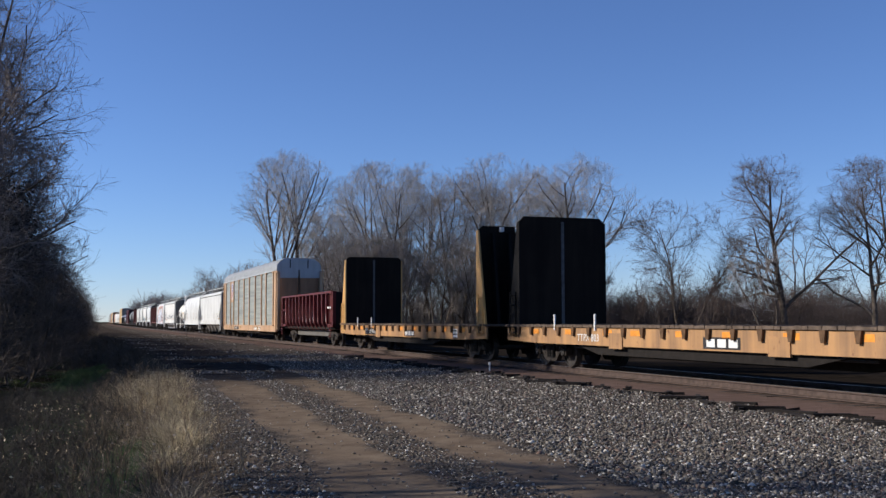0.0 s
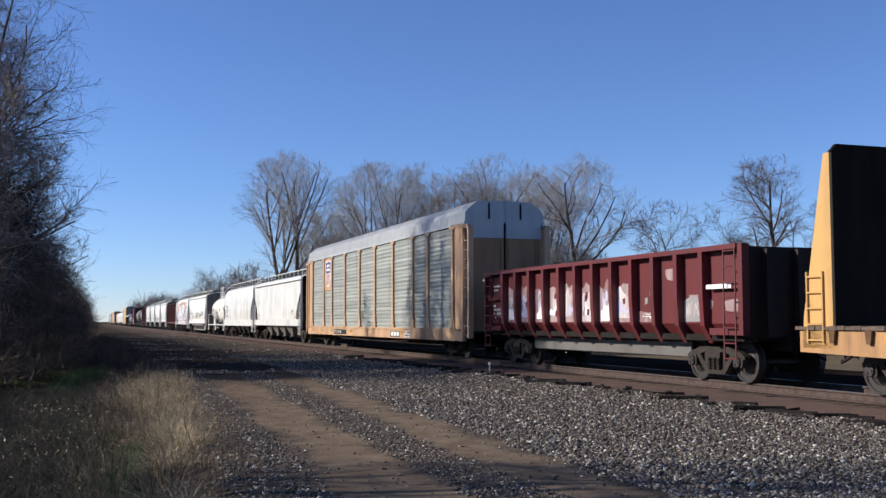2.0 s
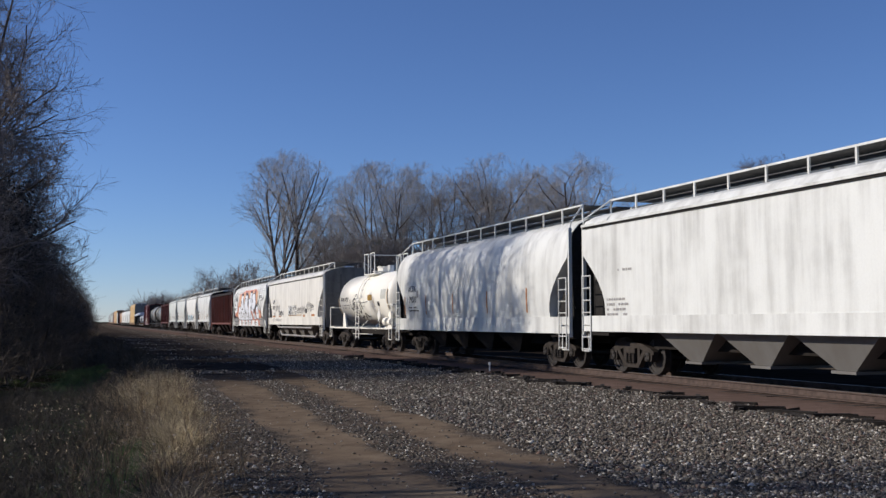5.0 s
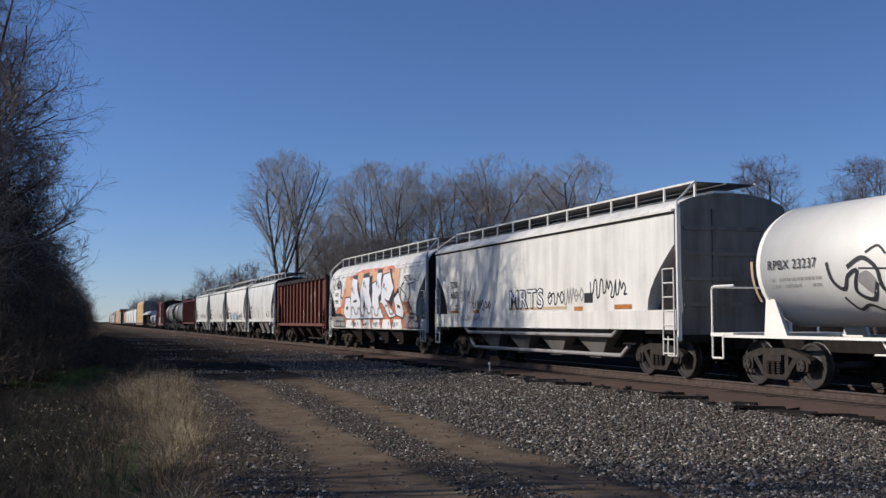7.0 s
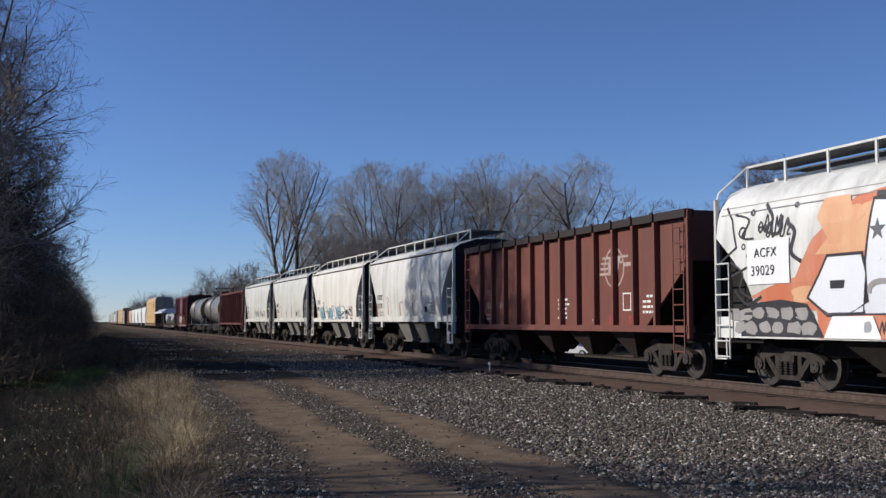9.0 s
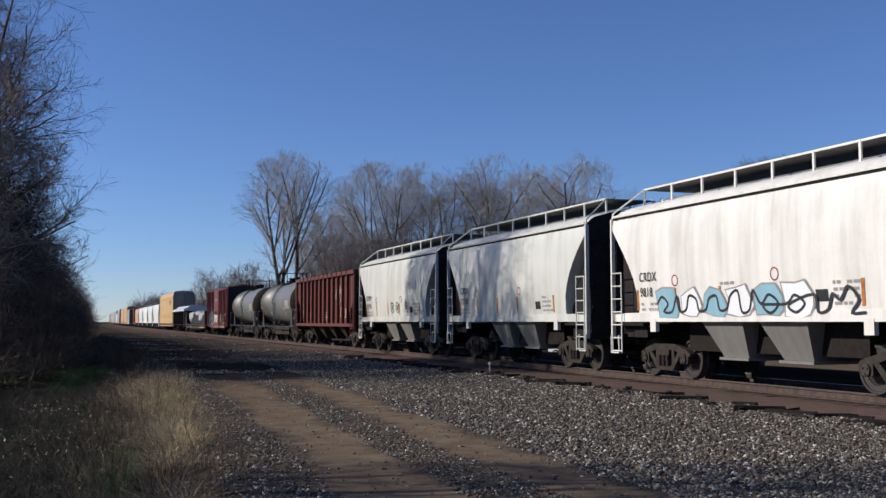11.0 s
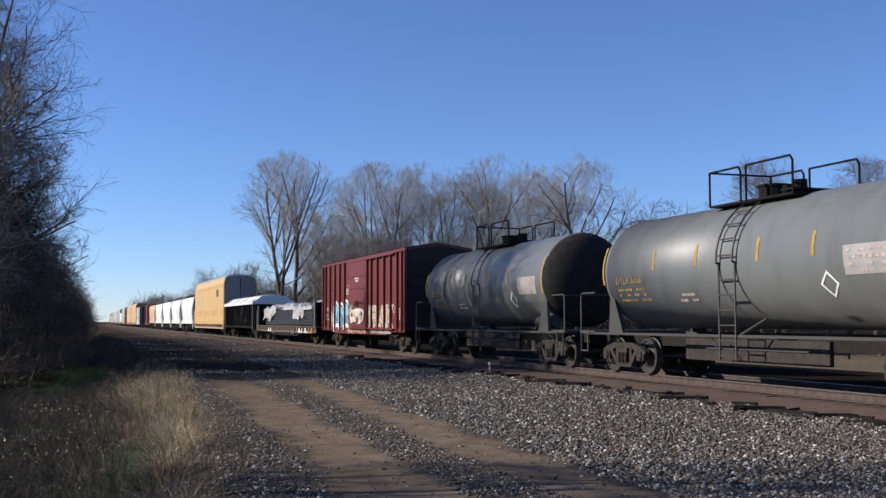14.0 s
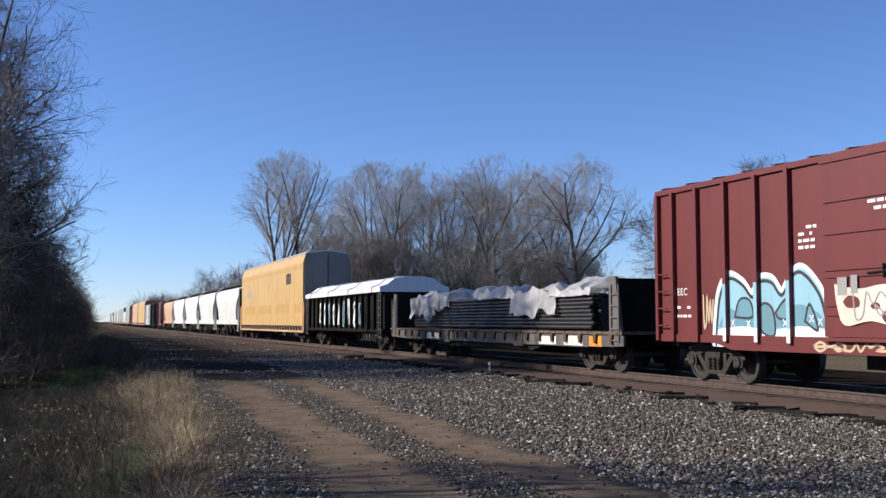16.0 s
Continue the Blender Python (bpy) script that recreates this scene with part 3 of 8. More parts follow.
        P, D, R = grow(p, d, L, r, np.maximum(r * 0.35, tip * 0.6), (6, 4, 3, 2)[lev], wobble, rise if lev < 2 else rise * 0.6)
        (bark if lev == 0 else fine).append(rows_of(P, R))
    ob = thing(name, "", "")
    v, f = tubes(np.concatenate(bark), 6)
    raw_mesh("trunk", v, f, M["bark"], ob, True)
    v, f = tubes(np.concatenate(fine), 3)
    raw_mesh("crown", v, f, material, ob)
    return ob


def plant(proto, label, category, group, places):
    """Copies of a tree at (x, y, scale, turn), standing on the ground."""
    for x, y, s, turn in places:
        z = float(ground_height(np.array([x]), np.array([y]))[0])
        ob = copy_thing(proto, pose(x, y, z - 0.05, 0, 0, turn))
        ob.scale = (s, s, s)
        tagged(ob, label, category, group)


def remove(ob):
    for o in (*ob.children_recursive, ob):
        bpy.data.objects.remove(o)


def at_angle(side_tan, dist):
    """A place by its angle from the view's axis (as a tangent) and its depth."""
    a = radians(YAW)
    return (math.sin(a) * dist + math.cos(a) * side_tan * dist, math.cos(a) * dist - math.sin(a) * side_tan * dist)


rnd = random.Random(8)
TREE_G = "bare trees behind the track"
FINE, CROOK = "tall bare winter tree with many fine grey twigs", "spreading bare tree with dark crooked limbs"
# tangent of the angle, depth, height, crown's foot, half width, stems, widest, label, material, trunk
for i, (tan, depth, h, low, wide, stems, widest, lab, mat, tr) in enumerate((
        (-0.145, 132, 22.8, 3.4, 7.9, 2, 0.52, FINE, "twig_pale", 0.36), (-0.100, 124, 16.0, 3.0, 4.6, 2, 0.5, FINE, "twig_pale", 0.18), (-0.038, 134, 21.0, 3.0, 6.2, 2, 0.5, FINE, "twig_pale", 0.2), (0.030, 132, 21.4, 3.0, 6.2, 2, 0.5, FINE, "twig", 0.2), (0.106, 134, 21.6, 3.4, 6.0, 2, 0.5, FINE, "twig_pale", 0.2), (-0.060, 118, 20.0, 3.0, 6.6, 3, 0.52, FINE, "twig_pale", 0.22),
        (-0.024, 126, 21.4, 3.4, 6.4, 2, 0.52, FINE, "twig_pale", 0.22), (0.014, 120, 20.4, 3.4, 6.4, 2, 0.52, FINE, "twig", 0.24), (0.050, 116, 21.6, 4.0, 6.8, 1, 0.56, CROOK, "twig_pale", 0.36),
        (0.085, 128, 22.0, 4.0, 5.4, 2, 0.5, FINE, "twig_pale", 0.24), (0.128, 112, 21.2, 3.6, 7.8, 1, 0.55, CROOK, "twig_pale", 0.40),
        (0.229, 108, 16.0, 2.2, 6.0, 2, 0.52, CROOK, "twig_brown", 0.19), (0.325, 106, 20.2, 4.4, 7.4, 1, 0.52, CROOK, "twig_brown", 0.42),
        (0.309, 100, 11.0, 3.4, 2.2, 2, 0.6, "slender pale forked tree", "twig_pale", 0.12), (0.415, 102, 19.4, 4.0, 7.0, 2, 0.52, CROOK, "twig_brown", 0.32), (-0.118, 150, 14.0, 2.6, 4.8, 2, 0.5, FINE, "twig_pale", 0.16))):
    x, y = at_angle(tan, depth)
    if lab.startswith("slender"):
        t = fork_tree("bare_tree", 300 + i, h, low, wide, tr, 0.0105, M[mat], stems, widest, (24, 46), 0.1, 0.06, (5, 5, 4, 3), 0.16, 0.3)
    elif lab == CROOK:
        t = fork_tree("bare_tree", 300 + i, h, low, wide, tr, 0.0098, M[mat], stems, widest, (36, 66), 0.17, 0.05, (14, 9, 6, 5) if stems == 1 else (11, 9, 6, 4), 0.24, 0.22)
    else:
        t = fork_tree("bare_tree", 300 + i, h, low, wide, tr, 0.0095, M[mat], stems, widest, (24, 52), 0.07, 0.05, (12, 8, 6, 4) if stems < 3 else (9, 8, 6, 4), 0.13, 0.16)
    plant(t, lab, "tree", TREE_G, [(x, y, 1.0, rnd.uniform(0, 360))])
    remove(t)

mids = [fork_tree("bare_tree", 111 + i, 11, 1.4, 3.2, 0.13, 0.012, M["twig"], 2, 0.5, (24, 44), 0.1, 0.08, (8, 6, 5, 4)) for i in range(3)]
brush = [crown_tree("bare_shrub", 91 + i, 5.4, 0.2, 2.6, 300, 0.06, 0.012, M["twig_red"], 4, 0, 0.3, 0.6, 2, 0.7) for i in range(3)]
far_trees = [crown_tree("bare_tree", 101 + i, 12, 2.4, 4.2, 230, 0.2, 0.026, M["twig"], 1, 0, 0.58, 0.6, 2, 1.2) for i in range(3)]
darks = [fork_tree("bare_tree", 51 + i, 15.5, 2.4, 4.5, 0.17, 0.0048, M["twig_wood"], 2, 0.48, (36, 66), 0.12, 0.04, (11, 8, 6, 5), 0.16, 0.2) for i in range(3)]
far_darks = [fork_tree("bare_tree", 61 + i, 15.5, 2.4, 4.2, 0.17, 0.011, M["twig_wood"], 2, 0.48, (34, 58), 0.13, 0.05, (9, 7, 6, 4), 0.16, 0.2) for i in range(2)]
bushes = [crown_tree("bare_shrub", 71 + i, 5.6, 0.1, 1.75, 270, 0.05, 0.0080, M["twig_dark"], 6, 0, 0.2, 0.55, 3, 0.65, 0.12, 0.2, 0.5, (1.0, 1.3)) for i in range(3)]
for i in range(52):
    tan, depth = rnd.uniform(-0.13, 0.50), rnd.uniform(104, 150)
    x, y = at_angle(tan, depth)
    if -0.11 < tan < 0.14:
        plant(rnd.choice(mids), "slender leafless tree in the undergrowth", "tree", TREE_G, [(x, y, rnd.uniform(0.75, 1.1), rnd.uniform(0, 360))])
    else:
        plant(rnd.choice(brush), "leafless brush with reddish-brown twigs", "shrub", "brush behind the track", [(x, y, rnd.uniform(0.9, 1.4), rnd.uniform(0, 360))])


def brushwood(name, n, tan0, tan1, d0, d1, h0, h1, rad, material, label, seed):
    """Many thin stems that lean every way: a strip of scrub seen from afar."""
    q = np.random.RandomState(seed)
    tan, dep = q.uniform(tan0, tan1, n), q.uniform(d0, d1, n)
    a = radians(YAW)
    x = math.sin(a) * dep + math.cos(a) * tan * dep
    y = math.cos(a) * dep - math.sin(a) * tan * dep
    z = ground_height(x, y)
    wave = 0.75 + 0.25 * np.sin(tan * 61 + 2 * np.sin(tan * 23)) * np.cos(tan * 97)
    h = q.uniform(h0, h1, n) * wave
    rows, p = [], np.stack([x, y, z - 0.1], 1)
    d = np.stack([q.normal(0, 0.16, n), q.normal(0, 0.16, n), np.ones(n)], 1)
    for k in range(3):
        d = d + np.stack([q.normal(0, 0.16, n), q.normal(0, 0.16, n), np.zeros(n)], 1)
        e = p + d * (h / 3)[:, None]
        rows.append(np.concatenate([p, e, np.full((n, 1), rad * (1 - k * 0.28)), np.full((n, 1), rad * (0.72 - k * 0.28))], 1))
        for f in (0.3, 0.6, 0.9):
            s = p + (e - p) * f
            o = d + q.normal(0, 0.55, (n, 3))
            rows.append(np.concatenate([s, s + o * (h / 9)[:, None], np.full((n, 1), rad * 0.5), np.full((n, 1), rad * 0.25)], 1))
        p = e
    v, f = tubes(np.concatenate(rows), 3)
    return tagged(raw_mesh(name, v, f, material), label, "scrub", kind="stuff")


brushwood("scrub_strip", 5200, 0.10, 0.52, 118, 165, 6.0, 9.4, 0.030, M["twig_red"], "brown leafless scrub behind the railway", 1)
brushwood("scrub_strip", 2600, -0.14, 0.14, 124, 160, 5.0, 13.0, 0.030, M["twig"], "grey-brown undergrowth between the bare trees", 2)
brushwood("far_wood", 3000, -0.03, 0.60, 230, 330, 8.0, 13.5, 0.06, M["twig_red"], "far strip of leafless wood", 3)
brushwood("far_wood", 2000, -0.282, -0.19, 370, 480, 10.0, 15.0, 0.15, M["twig"], "far grey wood along the railway", 4)
brushwood("far_wood", 1500, -0.215, -0.12, 195, 265, 8.0, 12.5, 0.09, M["twig"], "far grey wood along the railway", 5)
# far trees along the track
for i in range(56):
    y = rnd.uniform(170, 700)
    x = bend(y) + CENTRE + rnd.uniform(9, 40)
    plant(rnd.choice(far_trees), "distant bare tree beside the railway", "tree", "far trees", [(x, y, rnd.uniform(0.75, 1.15), rnd.uniform(0, 360))])
# wood beside the road: tall at its near end, lower farther on
for i in range(2, 22):
    y = 41.5 + i * 0.9 if i < 5 else 48.5 + (i - 8) * 4.6 + rnd.uniform(-0.6, 0.6)
    h = 18.0 if i < 5 else 12.0 if y < 58 else 9.0
    x = (-4.5 if i < 5 else -4.6) + rnd.uniform(-1.3, 0.4) + bend(y) + 0.030 * (y - 44)
    plant(rnd.choice(darks if i < 5 else far_darks), "tall dark bare tree at the edge of the wood", "tree", "wood beside the road", [(x, y, rnd.uniform(0.94, 1.06) * h / 15.5, rnd.uniform(0, 360))])
# one unseen tree, added for its shadow across the near road
plant(darks[1], "tall dark bare tree at the edge of the wood", "tree", "wood beside the road", [(-8.0, 13.0, 0.8, 50)])
# trees out of view, added to throw shadow streaks over the far road
for i in range(20):
    y = 52 + i * 3.4 + rnd.uniform(-1, 1)
    plant(rnd.choice(far_darks), "unseen bare tree added in the wood for its shadow", "tree", "wood beside the road", [(rnd.uniform(-9.5, -6.5) + 0.03 * (y - 44), y, rnd.uniform(0.62, 0.78), rnd.uniform(0, 360))])
for i in range(56):
    y = 37 + i * 2.2
    x = -2.15 + rnd.uniform(-1.7, 0.35) + bend(y) + 0.034 * (y - 37)
    plant(rnd.choice(bushes), "dense dark leafless thicket shrub", "shrub", "thicket beside the road", [(x, y, rnd.uniform(1.15, 1.5) if y < 56 else rnd.uniform(0.85, 1.2), rnd.uniform(0, 360))])
# low bushes out of view, added to shade the ditch
for i in range(32):
    plant(rnd.choice(bushes), "dense dark leafless thicket shrub", "shrub", "thicket beside the road", [(-3.1 + rnd.uniform(-0.6, 0.3), 7.0 + i * 1.0, rnd.uniform(0.30, 0.38), rnd.uniform(0, 360))])
for proto in mids + brush + far_trees + darks + far_darks + bushes:
    remove(proto)


# vines and dead leaves fill the thicket: many small curled leaves
def leaf_cloud(name, blobs, per, size, material, label, seed):
    r = np.random.RandomState(seed)
    pts = []
    for x, y, z, rx, ry, rz in blobs:
        q = r.normal(0, 1, (per, 3))
        q /= np.linalg.norm(q, axis=1, keepdims=True)
        q *= r.uniform(0.35, 1.0, (per, 1)) ** 0.5
        pts.append(q * np.array([rx, ry, rz]) + np.array([x, y, z]))
    p = np.concatenate(pts)
    n = len(p)
    a, b = r.normal(0, 1, (n, 3)), r.normal(0, 1, (n, 3))
    a /= np.linalg.norm(a, axis=1, keepdims=True)
    b -= a * (a * b).sum(1, keepdims=True)
    b /= np.linalg.norm(b, axis=1, keepdims=True)
    s = r.uniform(0.5, 1.2, (n, 1)) * size
    v = np.stack([p - a * s, p + b * s * 0.5, p + a * s, p - b * s * 0.5], 1)
    f = np.arange(n * 4).reshape(n, 4)
    ob = raw_mesh(name, v.reshape(-1, 3), f, material)
    return tagged(ob, label, "foliage", kind="stuff")


r = random.Random(6)
blobs = []
for i in range(150):
    y = 36 + i * 0.9
    x = -2.3 + r.uniform(-1.9, 0.75) + bend(y) + 0.034 * (y - 36)
    blobs.append((x, y, r.uniform(0.1, 6.9 if y < 56 else 5.2), r.uniform(0.7, 1.3), r.uniform(0.8, 1.6), r.uniform(0.8, 1.6)))
# unseen leaf blobs, added to thicken the hedge's shade
for i in range(34):
    blobs.append((-3.2 + r.uniform(-0.5, 0.4), 6.5 + i * 0.95, r.uniform(-0.5, 0.5), 0.5, 0.8, 0.5))
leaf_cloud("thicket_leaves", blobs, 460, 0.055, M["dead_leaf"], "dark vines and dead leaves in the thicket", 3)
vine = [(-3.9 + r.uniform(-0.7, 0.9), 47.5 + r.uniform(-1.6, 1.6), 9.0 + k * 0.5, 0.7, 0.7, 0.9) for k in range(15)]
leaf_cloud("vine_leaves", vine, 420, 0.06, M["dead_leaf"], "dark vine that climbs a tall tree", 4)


# ---- grass and weeds ----
def blades(name, x, y, height, width, lean, material, label, seed, z=None):
    """Thin bent blades in one mesh, three corners a piece and a tip."""
    r = np.random.RandomState(seed)
    n = len(x)
    z = ground_height(x, y) - 0.02 if z is None else z
    a = r.uniform(0, math.tau, n)
    side = np.stack([np.cos(a), np.sin(a), np.zeros(n)], 1) * width[:, None]
    b = r.uniform(0, math.tau, n)
    k = r.uniform(0.1, 1.0, n) * lean
    out = np.stack([np.cos(b) * k, np.sin(b) * k, np.ones(n)], 1)
    # the green hollow stays low and open
    hollow = (np.abs(x - 0.054 * y) < 0.30) & (y < 17.5) & (y > 11.0)
    height = np.where(hollow & (material is not M["green"]), height * 0.12, height)
    p = np.stack([x, y, z], 1)
    mid = p + out * height[:, None] * 0.55
    tip = p + np.stack([np.cos(b) * k * 1.9, np.sin(b) * k * 1.9, np.ones(n) * (1 - 0.25 * k)], 1) * height[:, None]
    v = np.stack([p - side, p + side, mid + side * 0.7, mid - side * 0.7, tip], 1).reshape(-1, 3)
    i = np.arange(n)[:, None] * 5
    f = np.concatenate([i + np.array([[0, 1, 2]]), i + np.array([[0, 2, 3]]), i + np.array([[3, 2, 4]])])
    ob = raw_mesh(name, v, f, material)
    return tagged(ob, label, "grass", kind="stuff")


g = np.random.RandomState(21)


def tufts(n_tufts, per, x0, x1, y0, y1, radius):
    """Blades in tufts along the verge, which drifts with the road."""
    ty = y0 + (y1 - y0) * g.uniform(0, 1, n_tufts) ** 1.5
    tx = g.uniform(x0, x1, n_tufts) + 0.034 * np.minimum(ty, 60)
    x = np.repeat(tx, per) + g.normal(0, radius, n_tufts * per)
    y = np.repeat(ty, per) + g.normal(0, radius, n_tufts * per)
    return x, y, np.repeat(g.uniform(0.5, 1.0, n_tufts), per)




def clump(n_tufts, per, f0, f1, y0, y1, radius, power=1.3):
    """Tufts between the ditch and the gravel, a strip that widens along the road."""
    ty = y0 + (y1 - y0) * g.uniform(0, 1, n_tufts) ** power
    lo, hi = 0.5 + 0.031 * ty, np.minimum(0.114 * ty - 0.15, 2.75 + 0.03 * (ty - 24))
    tx = lo + (hi - lo) * g.uniform(f0, f1, n_tufts)
    x = np.repeat(tx, per) + g.normal(0, radius, n_tufts * per)
    y = np.repeat(ty, per) + g.normal(0, radius, n_tufts * per)
    return x, y, np.repeat(g.uniform(0.4, 1.0, n_tufts), per)


def patchy(x, y, h, level):
    """Keeps the blades of uneven patches."""
    keep = np.sin(x * 4.1 + 1.7 * np.sin(y * 0.9)) + np.sin(y * 1.9 + 2 * np.sin(x * 2.3)) + 0.5 * np.sin(y * 4.3 + x * 3.0) > level
    return x[keep], y[keep], h[keep]


x, y, h = patchy(*clump(420, 42, -0.25, 1.05, 9, 46, 0.14), -0.2)
blades("dry_grass", x, y, h * g.uniform(0.06, 0.26, len(x)), g.uniform(0.002, 0.0045, len(x)), 2.4, M["straw"], "dry tan grass along the road's edge", 1)
x, y, h = patchy(*clump(170, 230, -0.15, 0.95, 10, 31, 0.13), 0.15)
blades("matted_dry_grass", x, y, h * g.uniform(0.10, 0.55, len(x)), g.uniform(0.002, 0.0048, len(x)), 1.5, M["straw"], "matted tan grass clump beside the road", 2)
x, y, h = clump(70, 170, -0.35, 0.85, 12.5, 29, 0.10)
blades("tussock_grass", x, y, h * g.uniform(0.2, 0.62, len(x)), g.uniform(0.002, 0.004, len(x)), 0.75, M["straw"], "tall dry grass tussocks beside the road", 7)
x, y, h = clump(110, 140, -0.8, 0.9, 10, 34, 0.17)
blades("brown_weeds", x, y, h * g.uniform(0.12, 0.55, len(x)), g.uniform(0.002, 0.005, len(x)), 1.6, M["brown_weed"], "brown withered weeds between the grass tussocks", 8)
x, y, h = tufts(560, 70, -2.9, 0.5, 9, 36, 0.16)
blades("dead_weeds", x, y, h * g.uniform(0.12, 0.75, len(x)), g.uniform(0.002, 0.005, len(x)), 1.5, M["dead_weed"], "brown dead weeds in the ditch", 3)
x, y, h = tufts(520, 36, -2.2, 1.3, 34, 120, 0.35)
x += BEND / 2 * y ** 2
keep = (y > 54) | (x > 1.7)
x, y, h = x[keep], y[keep], h[keep]
blades("bank_weeds", x, y, h * g.uniform(0.2, 0.9, len(x)), g.uniform(0.006, 0.014, len(x)), 1.2, M["dead_weed"], "dark dead weeds on the far bank", 9)
x, y, h = tufts(60, 150, 0.08, 0.55, 12.6, 16.8, 0.15)
blades("green_grass", x, y, h * g.uniform(0.10, 0.30, len(x)), g.uniform(0.003, 0.006, len(x)), 0.8, M["green"], "green winter grass in the ditch", 4)
x, y, h = patchy(*tufts(300, 90, -2.4, 0.35, 9, 24, 0.16), 0.3)
blades("green_grass", x, y, h * g.uniform(0.12, 0.40, len(x)), g.uniform(0.003, 0.006, len(x)), 1.0, M["green"], "green winter grass among the dead weeds", 10)
x, y, h = tufts(330, 80, -1.7, -0.2, 24, 56, 0.25)
blades("green_grass", x, y, h * g.uniform(0.08, 0.26, len(x)), g.uniform(0.005, 0.010, len(x)), 0.7, M["green"], "green winter grass in the ditch", 5)


def weed_bush(n, x0, x1, y0, y1, h0, h1, material, name, label, seed):
    """Branching dead weeds: upright stems with side shoots that fork again. Returns the tips."""
    q = np.random.RandomState(seed)
    y = y0 + (y1 - y0) * q.uniform(0, 1, n) ** 1.3
    x = q.uniform(x0, x1, n) + 0.034 * np.minimum(y, 60)
    p = np.stack([x, y, ground_height(x, y) - 0.02], 1)
    d = np.stack([q.normal(0, 0.22, n), q.normal(0, 0.22, n), np.ones(n)], 1)
    L = q.uniform(h0, h1, n)
    rows = []
    for lev, (k, thin) in enumerate(((0, 0.0045), (6, 0.003), (3, 0.002))):
        if k:
            p, d, L = np.repeat(p, k, 0), np.repeat(d, k, 0), np.repeat(L, k)
            p = p + d * (L * q.uniform(0.25, 1.0, len(L)))[:, None]
            d = d + q.normal(0, 0.5, d.shape)
            d[:, 2] = np.abs(d[:, 2])
            L = L * q.uniform(0.25, 0.5, len(L))
        d = d / np.linalg.norm(d, axis=1, keepdims=True)
        e = p + d * L[:, None]
        rows.append(np.concatenate([p, e, np.full((len(p), 1), thin), np.full((len(p), 1), thin * 0.6)], 1))
    v, f = tubes(np.concatenate(rows), 3)
    tagged(raw_mesh(name, v, f, material), label, "weeds", kind="stuff")
    return e


litter = [(g.uniform(-1.8, 1.3) + 0.034 * t, t, ground_z(0.034 * t, t) + 0.12, 0.6, 0.9, 0.14) for t in np.linspace(10, 27, 60)]
leaf_cloud("fallen_leaves", litter, 16, 0.028, M["straw"], "pale fallen leaves caught in the weeds", 14)
weed_bush(520, -2.6, 0.3, 9.5, 34, 0.25, 0.7, M["dead_weed"], "weed_stalks", "dark branching weed stalks in the ditch", 31)
tips = weed_bush(260, -0.4, 1.5, 10, 30, 0.25, 0.6, M["brown_weed"], "weed_stalks", "brown branching weed stalks along the verge", 32)
tips = tips[g.uniform(0, 1, len(tips)) < 0.012]
scatter_stones("seed_heads", tips, g.uniform(0.008, 0.02, len(tips)), M["seed"], "pale seed heads on withered weeds", 12)
# pale seed heads on dead stalks
x, y, h = tufts(26, 2, -0.9, 1.0, 10, 22, 0.10)
hh = h * g.uniform(0.25, 0.6, len(x))
segs = np.stack([x, y, ground_height(x, y), x + g.normal(0, 0.06, len(x)), y + g.normal(0, 0.06, len(x)), ground_height(x, y) + hh, np.full(len(x), 0.0025), np.full(len(x), 0.0018)], 1)
v, f = tubes(segs, 3)
tagged(raw_mesh("dead_stalks", v, f, M["dead_weed"]), "dead weed stalks along the verge", "weeds", kind="stuff")
sz = g.uniform(0.006, 0.018, len(x))
scatter_stones("seed_heads", segs[:, 3:6], sz, M["seed"], "pale seed heads on dead stalks", 6)
# ---- running gear, shared by all wagons ----
def wheelset_mesh():
    bm = bmesh.new()
    rod(bm, (-1.05, 0, 0), (1.05, 0, 0), 0.075, 10)
    for s in (-1, 1):
        prof = [(0.06, 0.30), (0.085, 0.30), (0.09, 0.40), (0.115, 0.40), (0.115, 0.457), (-0.02, 0.457), (-0.03, 0.482), (-0.055, 0.482), (-0.055, 0.40), (-0.02, 0.30), (-0.06, 0.14), (-0.06, 0.08), (0.09, 0.08), (0.09, 0.14)]
        rings = []
        for dx, r in prof:
            rings.append([bm.verts.new((s * (0.7525 + dx), r * math.cos(a * math.tau / 20), r * math.sin(a * math.tau / 20))) for a in range(20)])
        n = len(prof)
        for i in range(n):
            for a in range(20):
                b = (a + 1) % 20
                bm.faces.new((rings[i][a], rings[i][b], rings[(i + 1) % n][b], rings[(i + 1) % n][a]))
        # cap bolts on the bearing, so that the turning shows
        rod(bm, (s * 1.03, 0, 0), (s * 1.13, 0, 0), 0.115, 10)
        for a in range(3):
            c, d = 0.07 * math.cos(a * math.tau / 3), 0.07 * math.sin(a * math.tau / 3)
            rod(bm, (s * 1.12, c, d), (s * 1.15, c, d), 0.022, 6)
    bmesh.ops.recalc_face_normals(bm, faces=bm.faces)
    return bm


